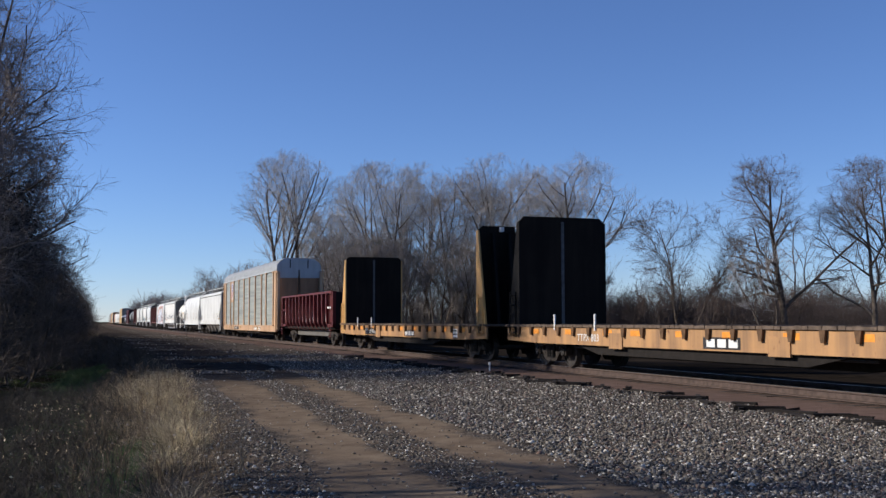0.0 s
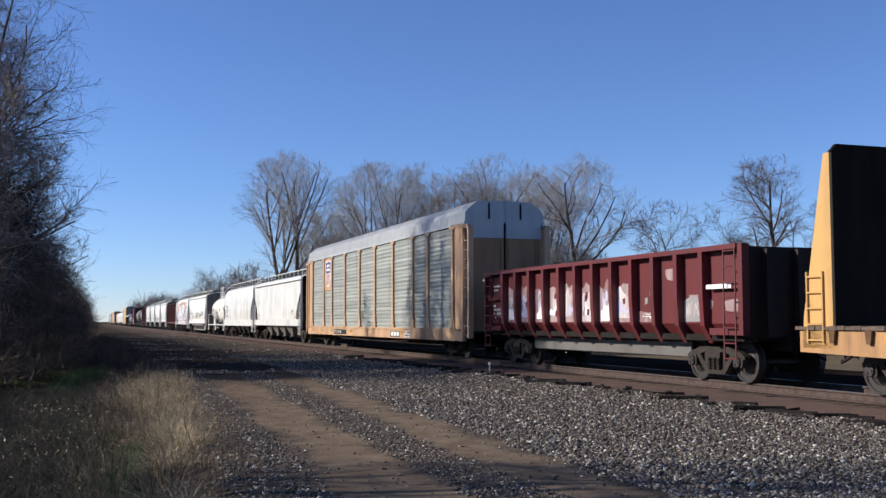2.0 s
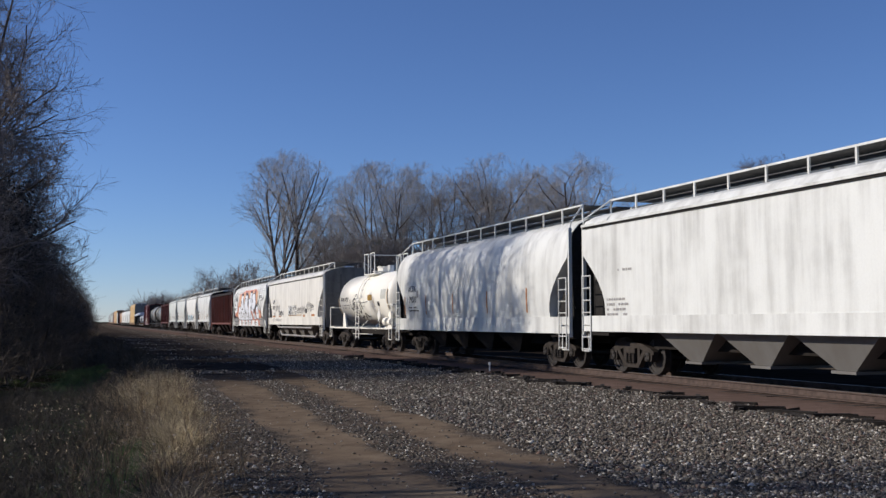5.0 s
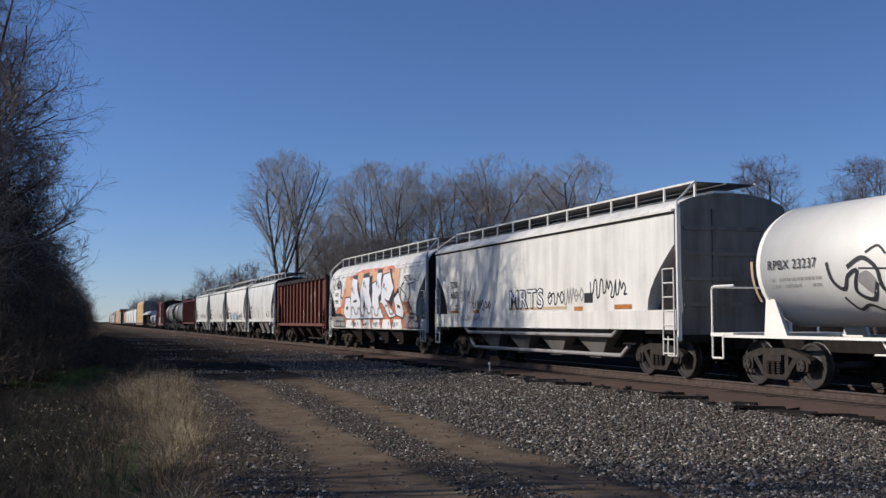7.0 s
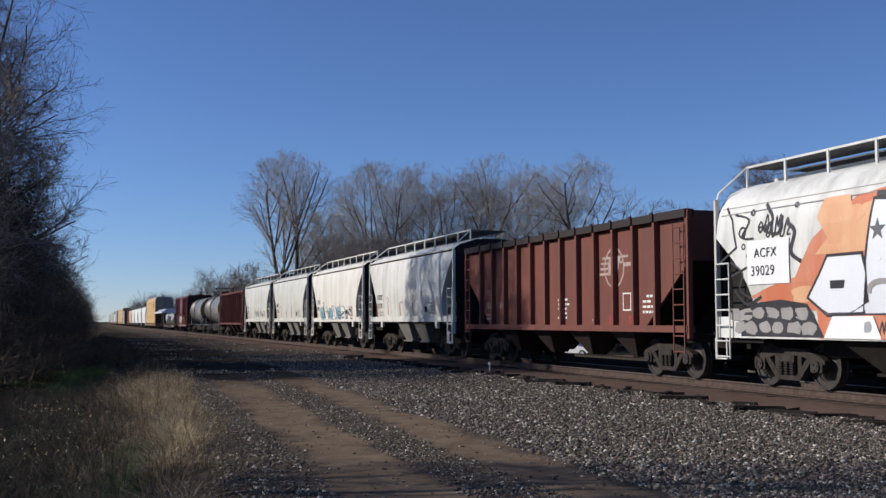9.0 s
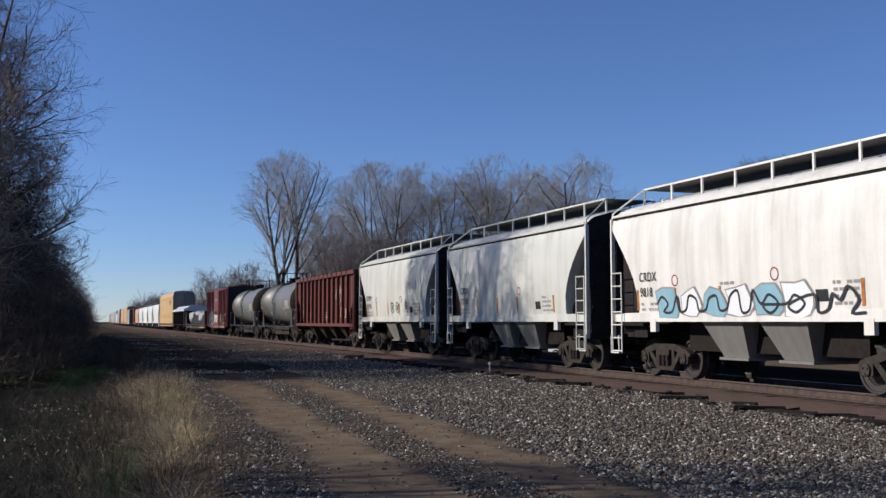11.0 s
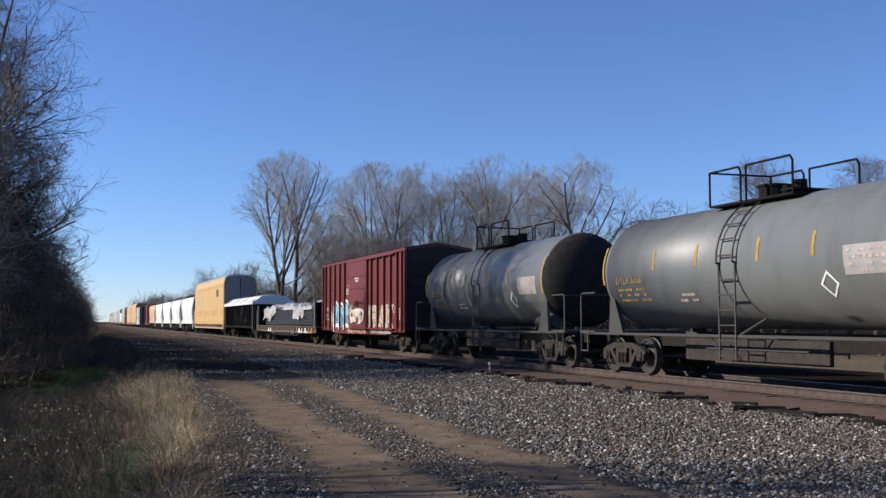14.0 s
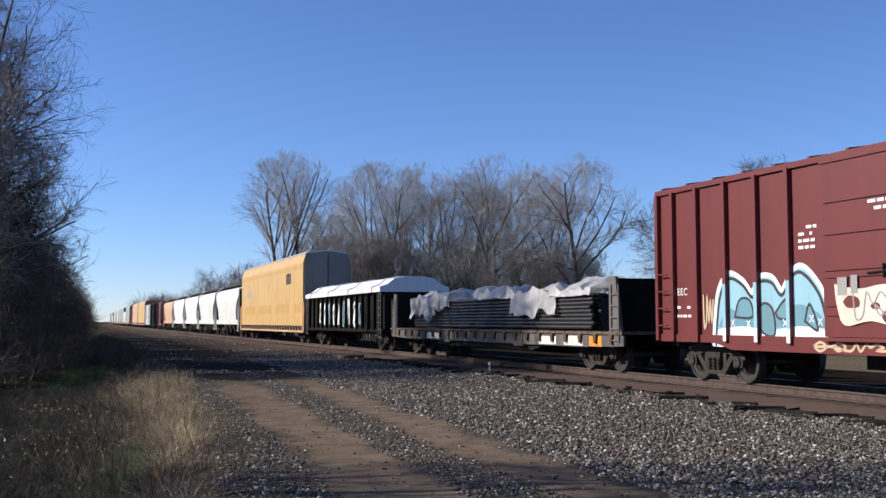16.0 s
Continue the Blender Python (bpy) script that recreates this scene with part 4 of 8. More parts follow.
def sideframe_bm():
    """Cast side frame of a freight truck with its two windows."""
    bm = bmesh.new()
    x0, x1 = -0.075, 0.075
    prism(bm, [(-1.12, 0.58), (-0.98, 0.66), (-0.45, 0.80), (0.45, 0.80), (0.98, 0.66), (1.12, 0.58), (1.12, 0.50), (0.72, 0.56), (0.40, 0.66), (-0.40, 0.66), (-0.72, 0.56), (-1.12, 0.50)], x0, x1)
    prism(bm, [(-0.72, 0.56), (-0.58, 0.60), (-0.28, 0.27), (0.28, 0.27), (0.58, 0.60), (0.72, 0.56), (0.36, 0.16), (-0.36, 0.16)], x0, x1)
    for s in (-1, 1):
        prism(bm, [(s * 0.30, 0.27), (s * 0.42, 0.27), (s * 0.42, 0.68), (s * 0.30, 0.68)], x0 + 0.01, x1 - 0.01)
        prism(bm, [(s * 0.72, 0.58), (s * 1.08, 0.52), (s * 1.06, 0.36), (s * 0.98, 0.33), (s * 0.98, 0.5), (s * 0.80, 0.5), (s * 0.80, 0.33), (s * 0.72, 0.36)], x0 - 0.02, x1 + 0.02)
    return bm


def spring_bm():
    bm = bmesh.new()
    for dx in (-0.08, 0.08):
        for dy in (-0.18, 0.0, 0.18):
            for k in range(5):
                z = 0.29 + k * 0.05
                rod(bm, (dx, dy, z), (dx, dy, z + 0.03), 0.075, 8)
    box(bm, -0.12, 0.12, -0.26, 0.26, 0.53, 0.66)
    return bm


def bolster_bm():
    bm = bmesh.new()
    box(bm, -1.0, 1.0, -0.2, 0.2, 0.48, 0.72)
    box(bm, -0.25, 0.25, -0.3, 0.3, 0.68, 0.80)
    for y in (-0.62, 0.62):
        rod(bm, (-0.85, y * 0.75, 0.40), (0.85, y * 0.75, 0.40), 0.06, 6)
        for x in (-0.7525, 0.7525):
            box(bm, x - 0.06, x + 0.06, y * 0.66 - 0.05, y * 0.66 + 0.05, 0.3, 0.62)
    return bm


def coupler_bm():
    bm = bmesh.new()
    box(bm, -0.08, 0.08, 0.0, 0.45, 0.78, 0.94)
    box(bm, -0.14, 0.14, -0.18, 0.05, 0.70, 1.0)
    box(bm, -0.19, -0.08, -0.30, -0.14, 0.72, 0.98)
    bars(bm, [(0.3, 0.3, 0.85), (0.3, 0.05, 0.62), (0.25, -0.25, 0.52), (0.1, -0.42, 0.55)], 0.03, 5)
    return bm


def shared_mesh(bm, name, material):
    me = bpy.data.meshes.new(name)
    bm.normal_update()
    bm.to_mesh(me)
    bm.free()
    me.materials.append(material)
    return me


GEAR = {"wheelset": shared_mesh(wheelset_mesh(), "wheelset", M["wheel"]), "sideframe": shared_mesh(sideframe_bm(), "sideframe", M["steel"]),
        "springs": shared_mesh(spring_bm(), "springs", M["steel"]), "bolster": shared_mesh(bolster_bm(), "bolster", M["under"]), "coupler": shared_mesh(coupler_bm(), "coupler", M["under"])}
cars, wheels = [], []


def add_trucks(root, y_list, turning=True):
    for y in y_list:
        truck = share("truck", GEAR["bolster"], root, pose(0, y, 0))
        for sx in (-1, 1):
            share("sideframe", GEAR["sideframe"], truck, pose(sx * 1.0, 0, 0))
            share("spring_nest", GEAR["springs"], truck, pose(sx * 1.0, 0, 0))
        for dy in (-0.89, 0.89):
            w = share("wheelset", GEAR["wheelset"], truck, pose(0, dy, 0.457))
            if turning:
                wheels.append((w, dy))


def wagon(name, label, a, b, turning=True, truck_in=1.75, group="freight train"):
    """The root of a wagon whose ends stand at a and b along the train, with trucks and couplers."""
    root = thing(name, label, "rail car", group)
    half = (b - a) / 2
    add_trucks(root, (-half + truck_in, half - truck_in), turning)
    share("coupler", GEAR["coupler"], root, pose(0, -half - 0.1, 0))
    share("coupler", GEAR["coupler"], root, pose(0, half + 0.1, 0, 0, 0, 180))
    cars.append((root, (a + b) / 2))
    return root, half


def side_text(parent, words, y, z, x, size, material, stretch=1.0):
    """Lettering on the near side; y is its left edge as one reads it."""
    cu = bpy.data.curves.new("lettering", "FONT")
    cu.body, cu.size, cu.extrude, cu.space_character = words, size, 0.002, 1.1
    cu.materials.append(material)
    ob = new("lettering", cu)
    ob.parent = parent
    ob.matrix_local = Matrix(((0, 0, -1, x), (-1, 0, 0, y), (0, 1, 0, z), (0, 0, 0, 1))) @ Matrix.Diagonal((stretch, 1, 1, 1))
    return ob


def on_side(bm, profile, y0, z0, polygons, lift=0.006, cell=0.18):
    """Flat shapes, given as outlines in (y, z), laid on a side whose half width at height z is profile(z)."""
    b = bmesh.new()
    for poly in polygons:
        b.faces.new([b.verts.new((0, y0 + y, z0 + z)) for y, z in poly])
    bmesh.ops.remove_doubles(b, verts=b.verts, dist=0.0005)
    zs = [v.co.z for v in b.verts]
    z = min(zs) + cell
    while z < max(zs):
        g = b.verts[:] + b.edges[:] + b.faces[:]
        bmesh.ops.bisect_plane(b, geom=g, plane_co=(0, 0, z), plane_no=(0, 0, 1))
        z += cell
    bmesh.ops.triangulate(b, faces=b.faces)
    for v in b.verts:
        v.co.x = -(profile(v.co.z) + lift)
    me = bpy.data.meshes.new("tmp")
    b.to_mesh(me)
    b.free()
    bm.from_mesh(me)
    bpy.data.meshes.remove(me)


def decal(name, parent, profile, polygons, material, lift=0.006, label="", y0=0.0, z0=0.0, cell=0.18, whole=False):
    """Painted shapes on a side: each one that stands by itself becomes a part."""
    groups = []
    for poly in polygons:
        keys = {(round(y, 4), round(z, 4)) for y, z in poly}
        touching = [g for g in groups if g[0] & keys]
        merged = (set(keys), [poly])
        for g in touching:
            merged = (merged[0] | g[0], g[1] + merged[1])
            groups.remove(g)
        groups.append(merged)
    if whole:
        groups = [(None, polygons)]
    for _, polys in groups:
        bm = bmesh.new()
        on_side(bm, profile, y0, z0, polys, lift, cell)
        for f in bm.faces:
            if f.normal.x > 0:
                f.normal_flip()
        ob = part(name, bm, material, parent, label)
    return ob


def rect(y0, y1, z0, z1):
    return [(y0, z0), (y1, z0), (y1, z1), (y0, z1)]


def small_print(parent, profile, y, z, w, rows, material, seed, lift=0.007):
    """Rows of short bars where writing is too small to read."""
    r = random.Random(seed)
    shapes = []
    for i in range(rows):
        yy = y
        while yy > y - w:
            k = r.uniform(0.06, 0.2)
            if r.random() < 0.85:
                shapes.append(rect(yy, yy - k, z - i * 0.13, z - i * 0.13 - 0.06))
            yy -= k + 0.04
    tagged(decal("stencil_mark", parent, profile, shapes, material, lift, whole=True), kind="stuff")


# ---- covered hoppers ----
def profile_of(points):
    zs = [p[1] for p in points]
    xs = [p[0] for p in points]
    return lambda z: float(np.interp(z, zs, xs))


ROUND = [(1.46, 1.0), (1.56, 1.5), (1.61, 2.1), (1.62, 2.7), (1.60, 3.2), (1.54, 3.6), (1.42, 3.9), (1.22, 4.12), (0.85, 4.30), (0.4, 4.37), (0.0, 4.39)]
STRAIGHT = [(1.58, 1.0), (1.60, 1.6), (1.60, 3.82), (1.59, 3.98), (1.46, 4.13), (1.1, 4.27), (0.5, 4.38), (0.0, 4.40)]
BELLY = [(1.50, 1.0), (1.52, 1.5), (1.58, 2.1), (1.61, 2.8), (1.60, 3.4), (1.56, 3.9), (1.50, 4.06), (1.3, 4.22), (0.6, 4.42), (0.0, 4.44)]


def hopper_body(half, prof, cut, z_high, z_low, z_base, bulge=1.0):
    """A body drawn through stations along the wagon; its lower corners are cut back to the slope sheets."""
    zs = np.array([p[1] for p in prof])
    xs = np.array([p[0] for p in prof])
    stations = []
    n = 7
    for i in range(n):
        f = i / (n - 1)
        stations.append((0.10 + (cut - 0.10) * math.sin(f * 1.5708) ** bulge, z_high + (z_low - z_high) * f))
    stations.append((cut + 0.01, z_base))
    ys = [(-half + d, z) for d, z in stations] + [(half - d, z) for d, z in stations[::-1]]
    bm = bmesh.new()
    rows = []
    u = np.linspace(0, 1, 14)
    arc = np.concatenate([[0], np.cumsum(np.hypot(np.diff(xs), np.diff(zs)))])
    for y, zc in ys:
        start = np.interp(zc, zs, arc)
        k = start + (arc[-1] - start) * u
        px, pz = np.interp(k, arc, xs), np.interp(k, arc, zs)
        near = [bm.verts.new((-x, y, z)) for x, z in zip(px, pz)]
        far = [bm.verts.new((x, y, z)) for x, z in zip(px[:-1], pz[:-1])][::-1]
        rows.append(near + far)
    m = len(rows[0])
    for a, b in zip(rows, rows[1:]):
        for i in range(m):
            j = (i + 1) % m
            bm.faces.new((a[i], a[j], b[j], b[i]))
    bm.faces.new(rows[0])
    bm.faces.new(rows[-1][::-1])
    bmesh.ops.recalc_face_normals(bm, faces=bm.faces)
    for f in bm.faces:
        f.smooth = True
    for e in bm.edges:
        if len(e.link_faces) == 2 and e.calc_face_angle(0) > 0.5:
            e.smooth = False
    return bm


def chute_bm(y, half_w, z_top, z_bot, x_top, length, shift=0.0, mouth=0.16):
    """One hopper outlet: steep sheets that close towards a gate."""
    bm = bmesh.new()
    t = [(-x_top, y - length / 2, z_top), (x_top, y - length / 2, z_top), (x_top, y + length / 2, z_top), (-x_top, y + length / 2, z_top)]
    c = y - shift * length
    w = length * mouth if mouth > 0.2 else min(0.26, length * mouth)
    b = [(-half_w, c - w, z_bot), (half_w, c - w, z_bot), (half_w, c + w, z_bot), (-half_w, c + w, z_bot)]
    tv, bv = [bm.verts.new(p) for p in t], [bm.verts.new(p) for p in b]
    for i in range(4):
        j = (i + 1) % 4
        bm.faces.new((tv[i], tv[j], bv[j], bv[i]))
    bm.faces.new(tv[::-1])
    bm.faces.new(bv)
    box(bm, -half_w - 0.08, half_w + 0.08, c - w - 0.08, c + w + 0.08, z_bot - 0.06, z_bot - 0.004)
    bmesh.ops.recalc_face_normals(bm, faces=bm.faces)
    return bm


def roof_walk(root, half, z_top, x_side, paint_mat, z_rail, pitch=1.35, z_foot=4.15):
    """Running boards along the roof on stanchions, with a hatch trough between them."""
    walk_len = half - 0.35
    for sx in (-1, 1):
        bm = bmesh.new()
        for k in range(11):
            x = sx * (x_side - 0.05 - k * 0.072)
            box(bm, x - 0.029, x + 0.029, -walk_len, walk_len, z_rail - 0.03, z_rail)
        y = -walk_len
        while y < walk_len:
            box(bm, sx * x_side - 0.78 * (sx > 0), sx * x_side + 0.78 * (sx < 0), y, y + 0.03, z_rail - 0.028, z_rail - 0.004)
            y += 0.22
        part("running_board", bm, M["walk_grey"], root, "grey steel roof running board")
        bm = bmesh.new()
        box(bm, sx * x_side - 0.012, sx * x_side + 0.012, -walk_len, walk_len, z_rail - 0.025, z_rail + 0.02)
        part("board_edge", bm, paint_mat, root)
        n = max(4, round(2 * walk_len / pitch))
        for i in range(n + 1):
            y = -walk_len + 2 * walk_len * i / n
            bm = bmesh.new()
            box(bm, sx * x_side - 0.02, sx * x_side + 0.02, y - 0.028, y + 0.028, z_foot - 0.05, z_rail + 0.02)
            part("stanchion", bm, paint_mat, root)
    for k in range(4):
        bm = bmesh.new()
        y = -walk_len + (k + 0.5) * walk_len / 2
        box(bm, -0.28, 0.28, y - walk_len / 4 + 0.06, y + walk_len / 4 - 0.06, z_top - 0.06, z_top + 0.09)
        part("hatch_cover", bm, paint_mat, root)


def hopper(label, a, b, prof, mat, cut=1.35, z_high=3.15, z_low=1.62, sill=(1.05, 1.5), chutes=4, chute_mat="under", z_rail=4.68, x_walk=0.85, detail=True, eave=None, ladder_mat=None, tall_post=True, pipes=False, end_mat="end_shade"):
    root, half = wagon("covered_hopper", label, a, b, detail)
    m = M[mat]
    lm = M[ladder_mat] if ladder_mat else m
    width = profile_of(prof)
    part("body", hopper_body(half, prof, cut, z_high, z_low, sill[0] + 0.02), m, root)
    for sx in (-1, 1):
        bm = bmesh.new()
        x = width(sill[1]) + 0.012
        box(bm, sx * (x - 0.10), sx * x, -half + 0.05, half - 0.05, sill[0], sill[1]) if sx > 0 else box(bm, -x, -x + 0.10, -half + 0.05, half - 0.05, sill[0], sill[1])
        part("side_sill", bm, m, root)
        x2 = width(sill[0])
        for yy in (-half + 0.2, half - 1.5):
            bm = bmesh.new()
            box(bm, min(sx * 1.2, sx * x2), max(sx * 1.2, sx * x2), yy, yy + 1.3, sill[0] - 0.10, sill[0] - 0.02)
            part("end_sill", bm, M["under"], root)
        if eave:
            bm = bmesh.new()
            xe = width(eave) + 0.06
            box(bm, min(sx * (xe - 0.12), sx * xe), max(sx * (xe - 0.12), sx * xe), -half + 0.1, half - 0.1, eave, eave + 0.06)
            part("roof_eave", bm, m, root)
            # a dark strip stands in for the shadow under the eave
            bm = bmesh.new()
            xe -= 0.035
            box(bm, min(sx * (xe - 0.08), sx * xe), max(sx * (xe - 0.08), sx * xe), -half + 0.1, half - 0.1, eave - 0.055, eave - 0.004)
            part("eave_seam", bm, M["end_shade"], root, "dark strip drawn as the eave's shadow")
    bm = bmesh.new()
    box(bm, -0.3, 0.3, -half, half, 0.72, 1.04)
    box(bm, -1.45, 1.45, -half, -half + 0.35, 0.86, 1.04)
    box(bm, -1.45, 1.45, half - 0.35, half, 0.86, 1.04)
    part("centre_sill", bm, M["under"], root, "grimy black underframe")
    for s in (-1, 1):
        for sx in (-1, 1):
            # added dark panel: the cut-out's shade put into its colour
            bm = bmesh.new()
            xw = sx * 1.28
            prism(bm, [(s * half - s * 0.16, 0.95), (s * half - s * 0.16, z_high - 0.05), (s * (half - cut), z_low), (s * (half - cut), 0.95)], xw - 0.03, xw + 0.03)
            part("slope_web", bm, M["end_shade"], root)
        # end wall that follows the body's outline, coloured dark for its shade
        bm = bmesh.new()
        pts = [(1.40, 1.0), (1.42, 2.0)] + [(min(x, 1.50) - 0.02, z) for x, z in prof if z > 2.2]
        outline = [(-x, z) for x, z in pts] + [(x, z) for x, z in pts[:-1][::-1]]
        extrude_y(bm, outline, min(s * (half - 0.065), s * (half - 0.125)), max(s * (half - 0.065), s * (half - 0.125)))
        wall = part("end_wall", bm, M[end_mat], root, "end wall with its shade put into a dark colour")
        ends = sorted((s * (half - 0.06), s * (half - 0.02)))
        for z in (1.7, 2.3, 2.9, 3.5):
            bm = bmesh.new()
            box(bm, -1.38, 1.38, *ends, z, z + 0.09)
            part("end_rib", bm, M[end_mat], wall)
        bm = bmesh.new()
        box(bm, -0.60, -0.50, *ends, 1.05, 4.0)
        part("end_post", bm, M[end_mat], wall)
        bm = bmesh.new()
        rod(bm, (0.75, s * (half - 0.05), 2.05), (0.75, s * (half + 0.10), 2.05), 0.04, 8)
        for k in range(12):
            a0, a1 = math.tau * k / 12, math.tau * (k + 1) / 12
            rod(bm, (0.75 + 0.28 * math.cos(a0), s * (half + 0.10), 2.05 + 0.28 * math.sin(a0)), (0.75 + 0.28 * math.cos(a1), s * (half + 0.10), 2.05 + 0.28 * math.sin(a1)), 0.02, 5)
        part("brake_wheel", bm, M["steel"], root, "round hand brake wheel")
        for sx in (-1, 1):
            bm = bmesh.new()
            bars(bm, [(sx * (width(3.0) - 0.05), s * (half - 0.04), 3.9), (sx * (width(3.6) - 0.06), s * (half - 0.06), 4.15), (sx * x_walk, s * (half - 0.35), z_rail)], 0.024)
            part("corner_brace", bm, lm, root)
            bm = bmesh.new()
            xe = width(3.0) - 0.02
            box(bm, min(sx * xe, sx * (xe - 0.10)), max(sx * xe, sx * (xe - 0.10)), min(s * half, s * (half - 0.07)), max(s * half, s * (half - 0.07)), 0.90, 4.0 if tall_post else 3.2)
            part("corner_post", bm, m, root)
            bm = bmesh.new()
            ladder(bm, sx * (width(2.0) + 0.03), s * (half - 0.10), s * (half - 0.58), 0.55, 2.75 if not tall_post else 2.6)
            if sx < 0:
                bars(bm, [(-1.6, s * (half - 0.02), 1.0), (-1.6, s * (half - 0.02), 0.55), (-1.6, s * (half - 0.42), 0.55), (-1.6, s * (half - 0.42), 1.0)], 0.02)
            part("ladder", bm, lm, root)
    for i in range(chutes):
        span = 2 * (half - 3.6)
        y = -half + 3.6 + span * (i + 0.5) / chutes
        part("outlet_chute", chute_bm(y, 1.12, sill[0] + 0.01, 0.42 if chutes > 2 else 0.56, 1.40, span / chutes * (0.96 if chutes > 2 else 0.72), 0.10 if chutes == 2 else 0.0, 0.16 if chutes > 2 else 0.30), M[chute_mat], root)
    # added dark box: stands in for the shade between the chutes
    bm = bmesh.new()
    box(bm, -0.95, 0.95, -half + 2.7, half - 2.7, 0.66, sill[0] + 0.005)
    part("bay_frame", bm, M["under"], root)
    if detail:
        roof_walk(root, half, prof[-1][1], x_walk, lm, z_rail, z_foot=width_z(prof, x_walk))
        bm = bmesh.new()
        rod(bm, (-1.05, half - 0.75, 1.5), (-0.35, half - 0.75, 1.5), 0.22, 12)
        part("air_reservoir", bm, m, root)
        bm = bmesh.new()
        rod(bm, (-1.1, -half + 0.75, 1.55), (-0.4, -half + 0.75, 1.55), 0.2, 12)
        part("brake_cylinder", bm, m, root)
        if pipes:
            for z, x in ((0.46, -1.25), (0.98, -1.5)):
                bm = bmesh.new()
                bars(bm, [(x, -half + 2.9, z + 0.25), (x, -half + 3.3, z), (x, half - 3.3, z), (x, half - 2.9, z + 0.25)], 0.055, 8)
                part("unloading_pipe", bm, M["graf_dim"], root)
    else:
        bm = bmesh.new()
        box(bm, -0.85, 0.85, -half + 0.5, half - 0.5, z_rail - 0.06, z_rail - 0.02)
        part("running_board", bm, M["walk_grey"], root)
    return root, half, width


def width_z(prof, x):
    """Height of the roof where its half width is x."""
    pts = sorted(prof)
    return float(np.interp(x, [p[0] for p in pts[:]][:6], [p[1] for p in pts[:]][:6]))


M["walk_grey"] = plain("walkway_grating", (0.10, 0.10, 0.10), 0.6, 0.3)
# chute paints: body whites darkened to hold the shade below, plus grime
M["chute_grey"] = paint("grimy_shaded_chute_paint", (0.15, 0.145, 0.135), 0.6)
M["chute_cream"] = paint("grimy_shaded_cream_chute", (0.20, 0.197, 0.182), 0.6)
# shade painted onto ends and chutes; also the colour of a dark top chord
M["dark_oxide"] = paint("shade_dark_oxide_paint", (0.020, 0.011, 0.010), 0.6, (0.014, 0.011, 0.010), 0.7)
# grimy grey-white, darkened for the shade on the end wall
M["end_grey"] = paint("grimy_shaded_end_paint", (0.165, 0.160, 0.148), 0.8, (0.03, 0.027, 0.025), 0.7)
# shade as a colour: hopper ends, cut-outs, eave strips, tank heads
M["end_shade"] = plain("shaded_end", (0.022, 0.020, 0.019), 0.9)
M["graf_grey"] = paint("graffiti_silver", (0.74, 0.77, 0.82), 0.12)
M["graf_grey_dull"] = paint("graffiti_dull_grey", (0.36, 0.38, 0.40), 0.3)
M["graf_peach"] = paint("graffiti_peach", (0.68, 0.40, 0.22), 0.5, (0.55, 0.2, 0.1))
M["graf_blue"] = paint("graffiti_pale_blue", (0.26, 0.47, 0.56), 0.2)
M["graf_white"] = paint("graffiti_white", (0.80, 0.82, 0.82), 0.1)
M["graf_orange"] = paint("graffiti_orange", (0.55, 0.16, 0.075), 0.6, (0.60, 0.36, 0.26))
M["graf_lilac"] = paint("graffiti_lilac", (0.52, 0.48, 0.62), 0.25)
M["graf_black"] = paint("graffiti_black", (0.03, 0.03, 0.035), 0.2, (0.12, 0.12, 0.12))
M["graf_dim"] = paint("graffiti_faded_grey", (0.28, 0.27, 0.26), 0.3, (0.5, 0.48, 0.44))
M["graf_star"] = paint("graffiti_star_grey", (0.12, 0.125, 0.14), 0.3)
M["graf_tan"] = paint("graffiti_tan", (0.55, 0.42, 0.27), 0.2)
M["rust_tab"] = plain("orange_reflector_tab", (0.42, 0.17, 0.045), 0.6)
M["logo_blue"] = plain("shield_blue", (0.045, 0.06, 0.22), 0.5, 0, 0.2)
M["logo_red"] = plain("shield_red", (0.32, 0.035, 0.04), 0.5, 0, 0.2)
M["mark_yellow"] = plain("yellow_marking", (0.36, 0.22, 0.05), 0.6, 0, 0.2)
M["mark_faded"] = plain("faded_yellow_marking", (0.27, 0.185, 0.075), 0.7, 0, 0.4)
M["mark_orange"] = plain("orange_marking", (0.75, 0.28, 0.04), 0.6, 0, 0.2)


def smooth(points, n=5):
    """A rounded line through the points."""
    out = []
    for i in range(len(points) - 1):
        p0, p1, p2, p3 = points[max(i - 1, 0)], points[i], points[i + 1], points[min(i + 2, len(points) - 1)]
        for k in range(n):
            t = k / n
            out.append(tuple(0.5 * (2 * b + (c - a) * t + (2 * a - 5 * b + 4 * c - d) * t * t + (3 * b - a - 3 * c + d) * t ** 3) for a, b, c, d in zip(p0, p1, p2, p3)))
    return out + [points[-1]]


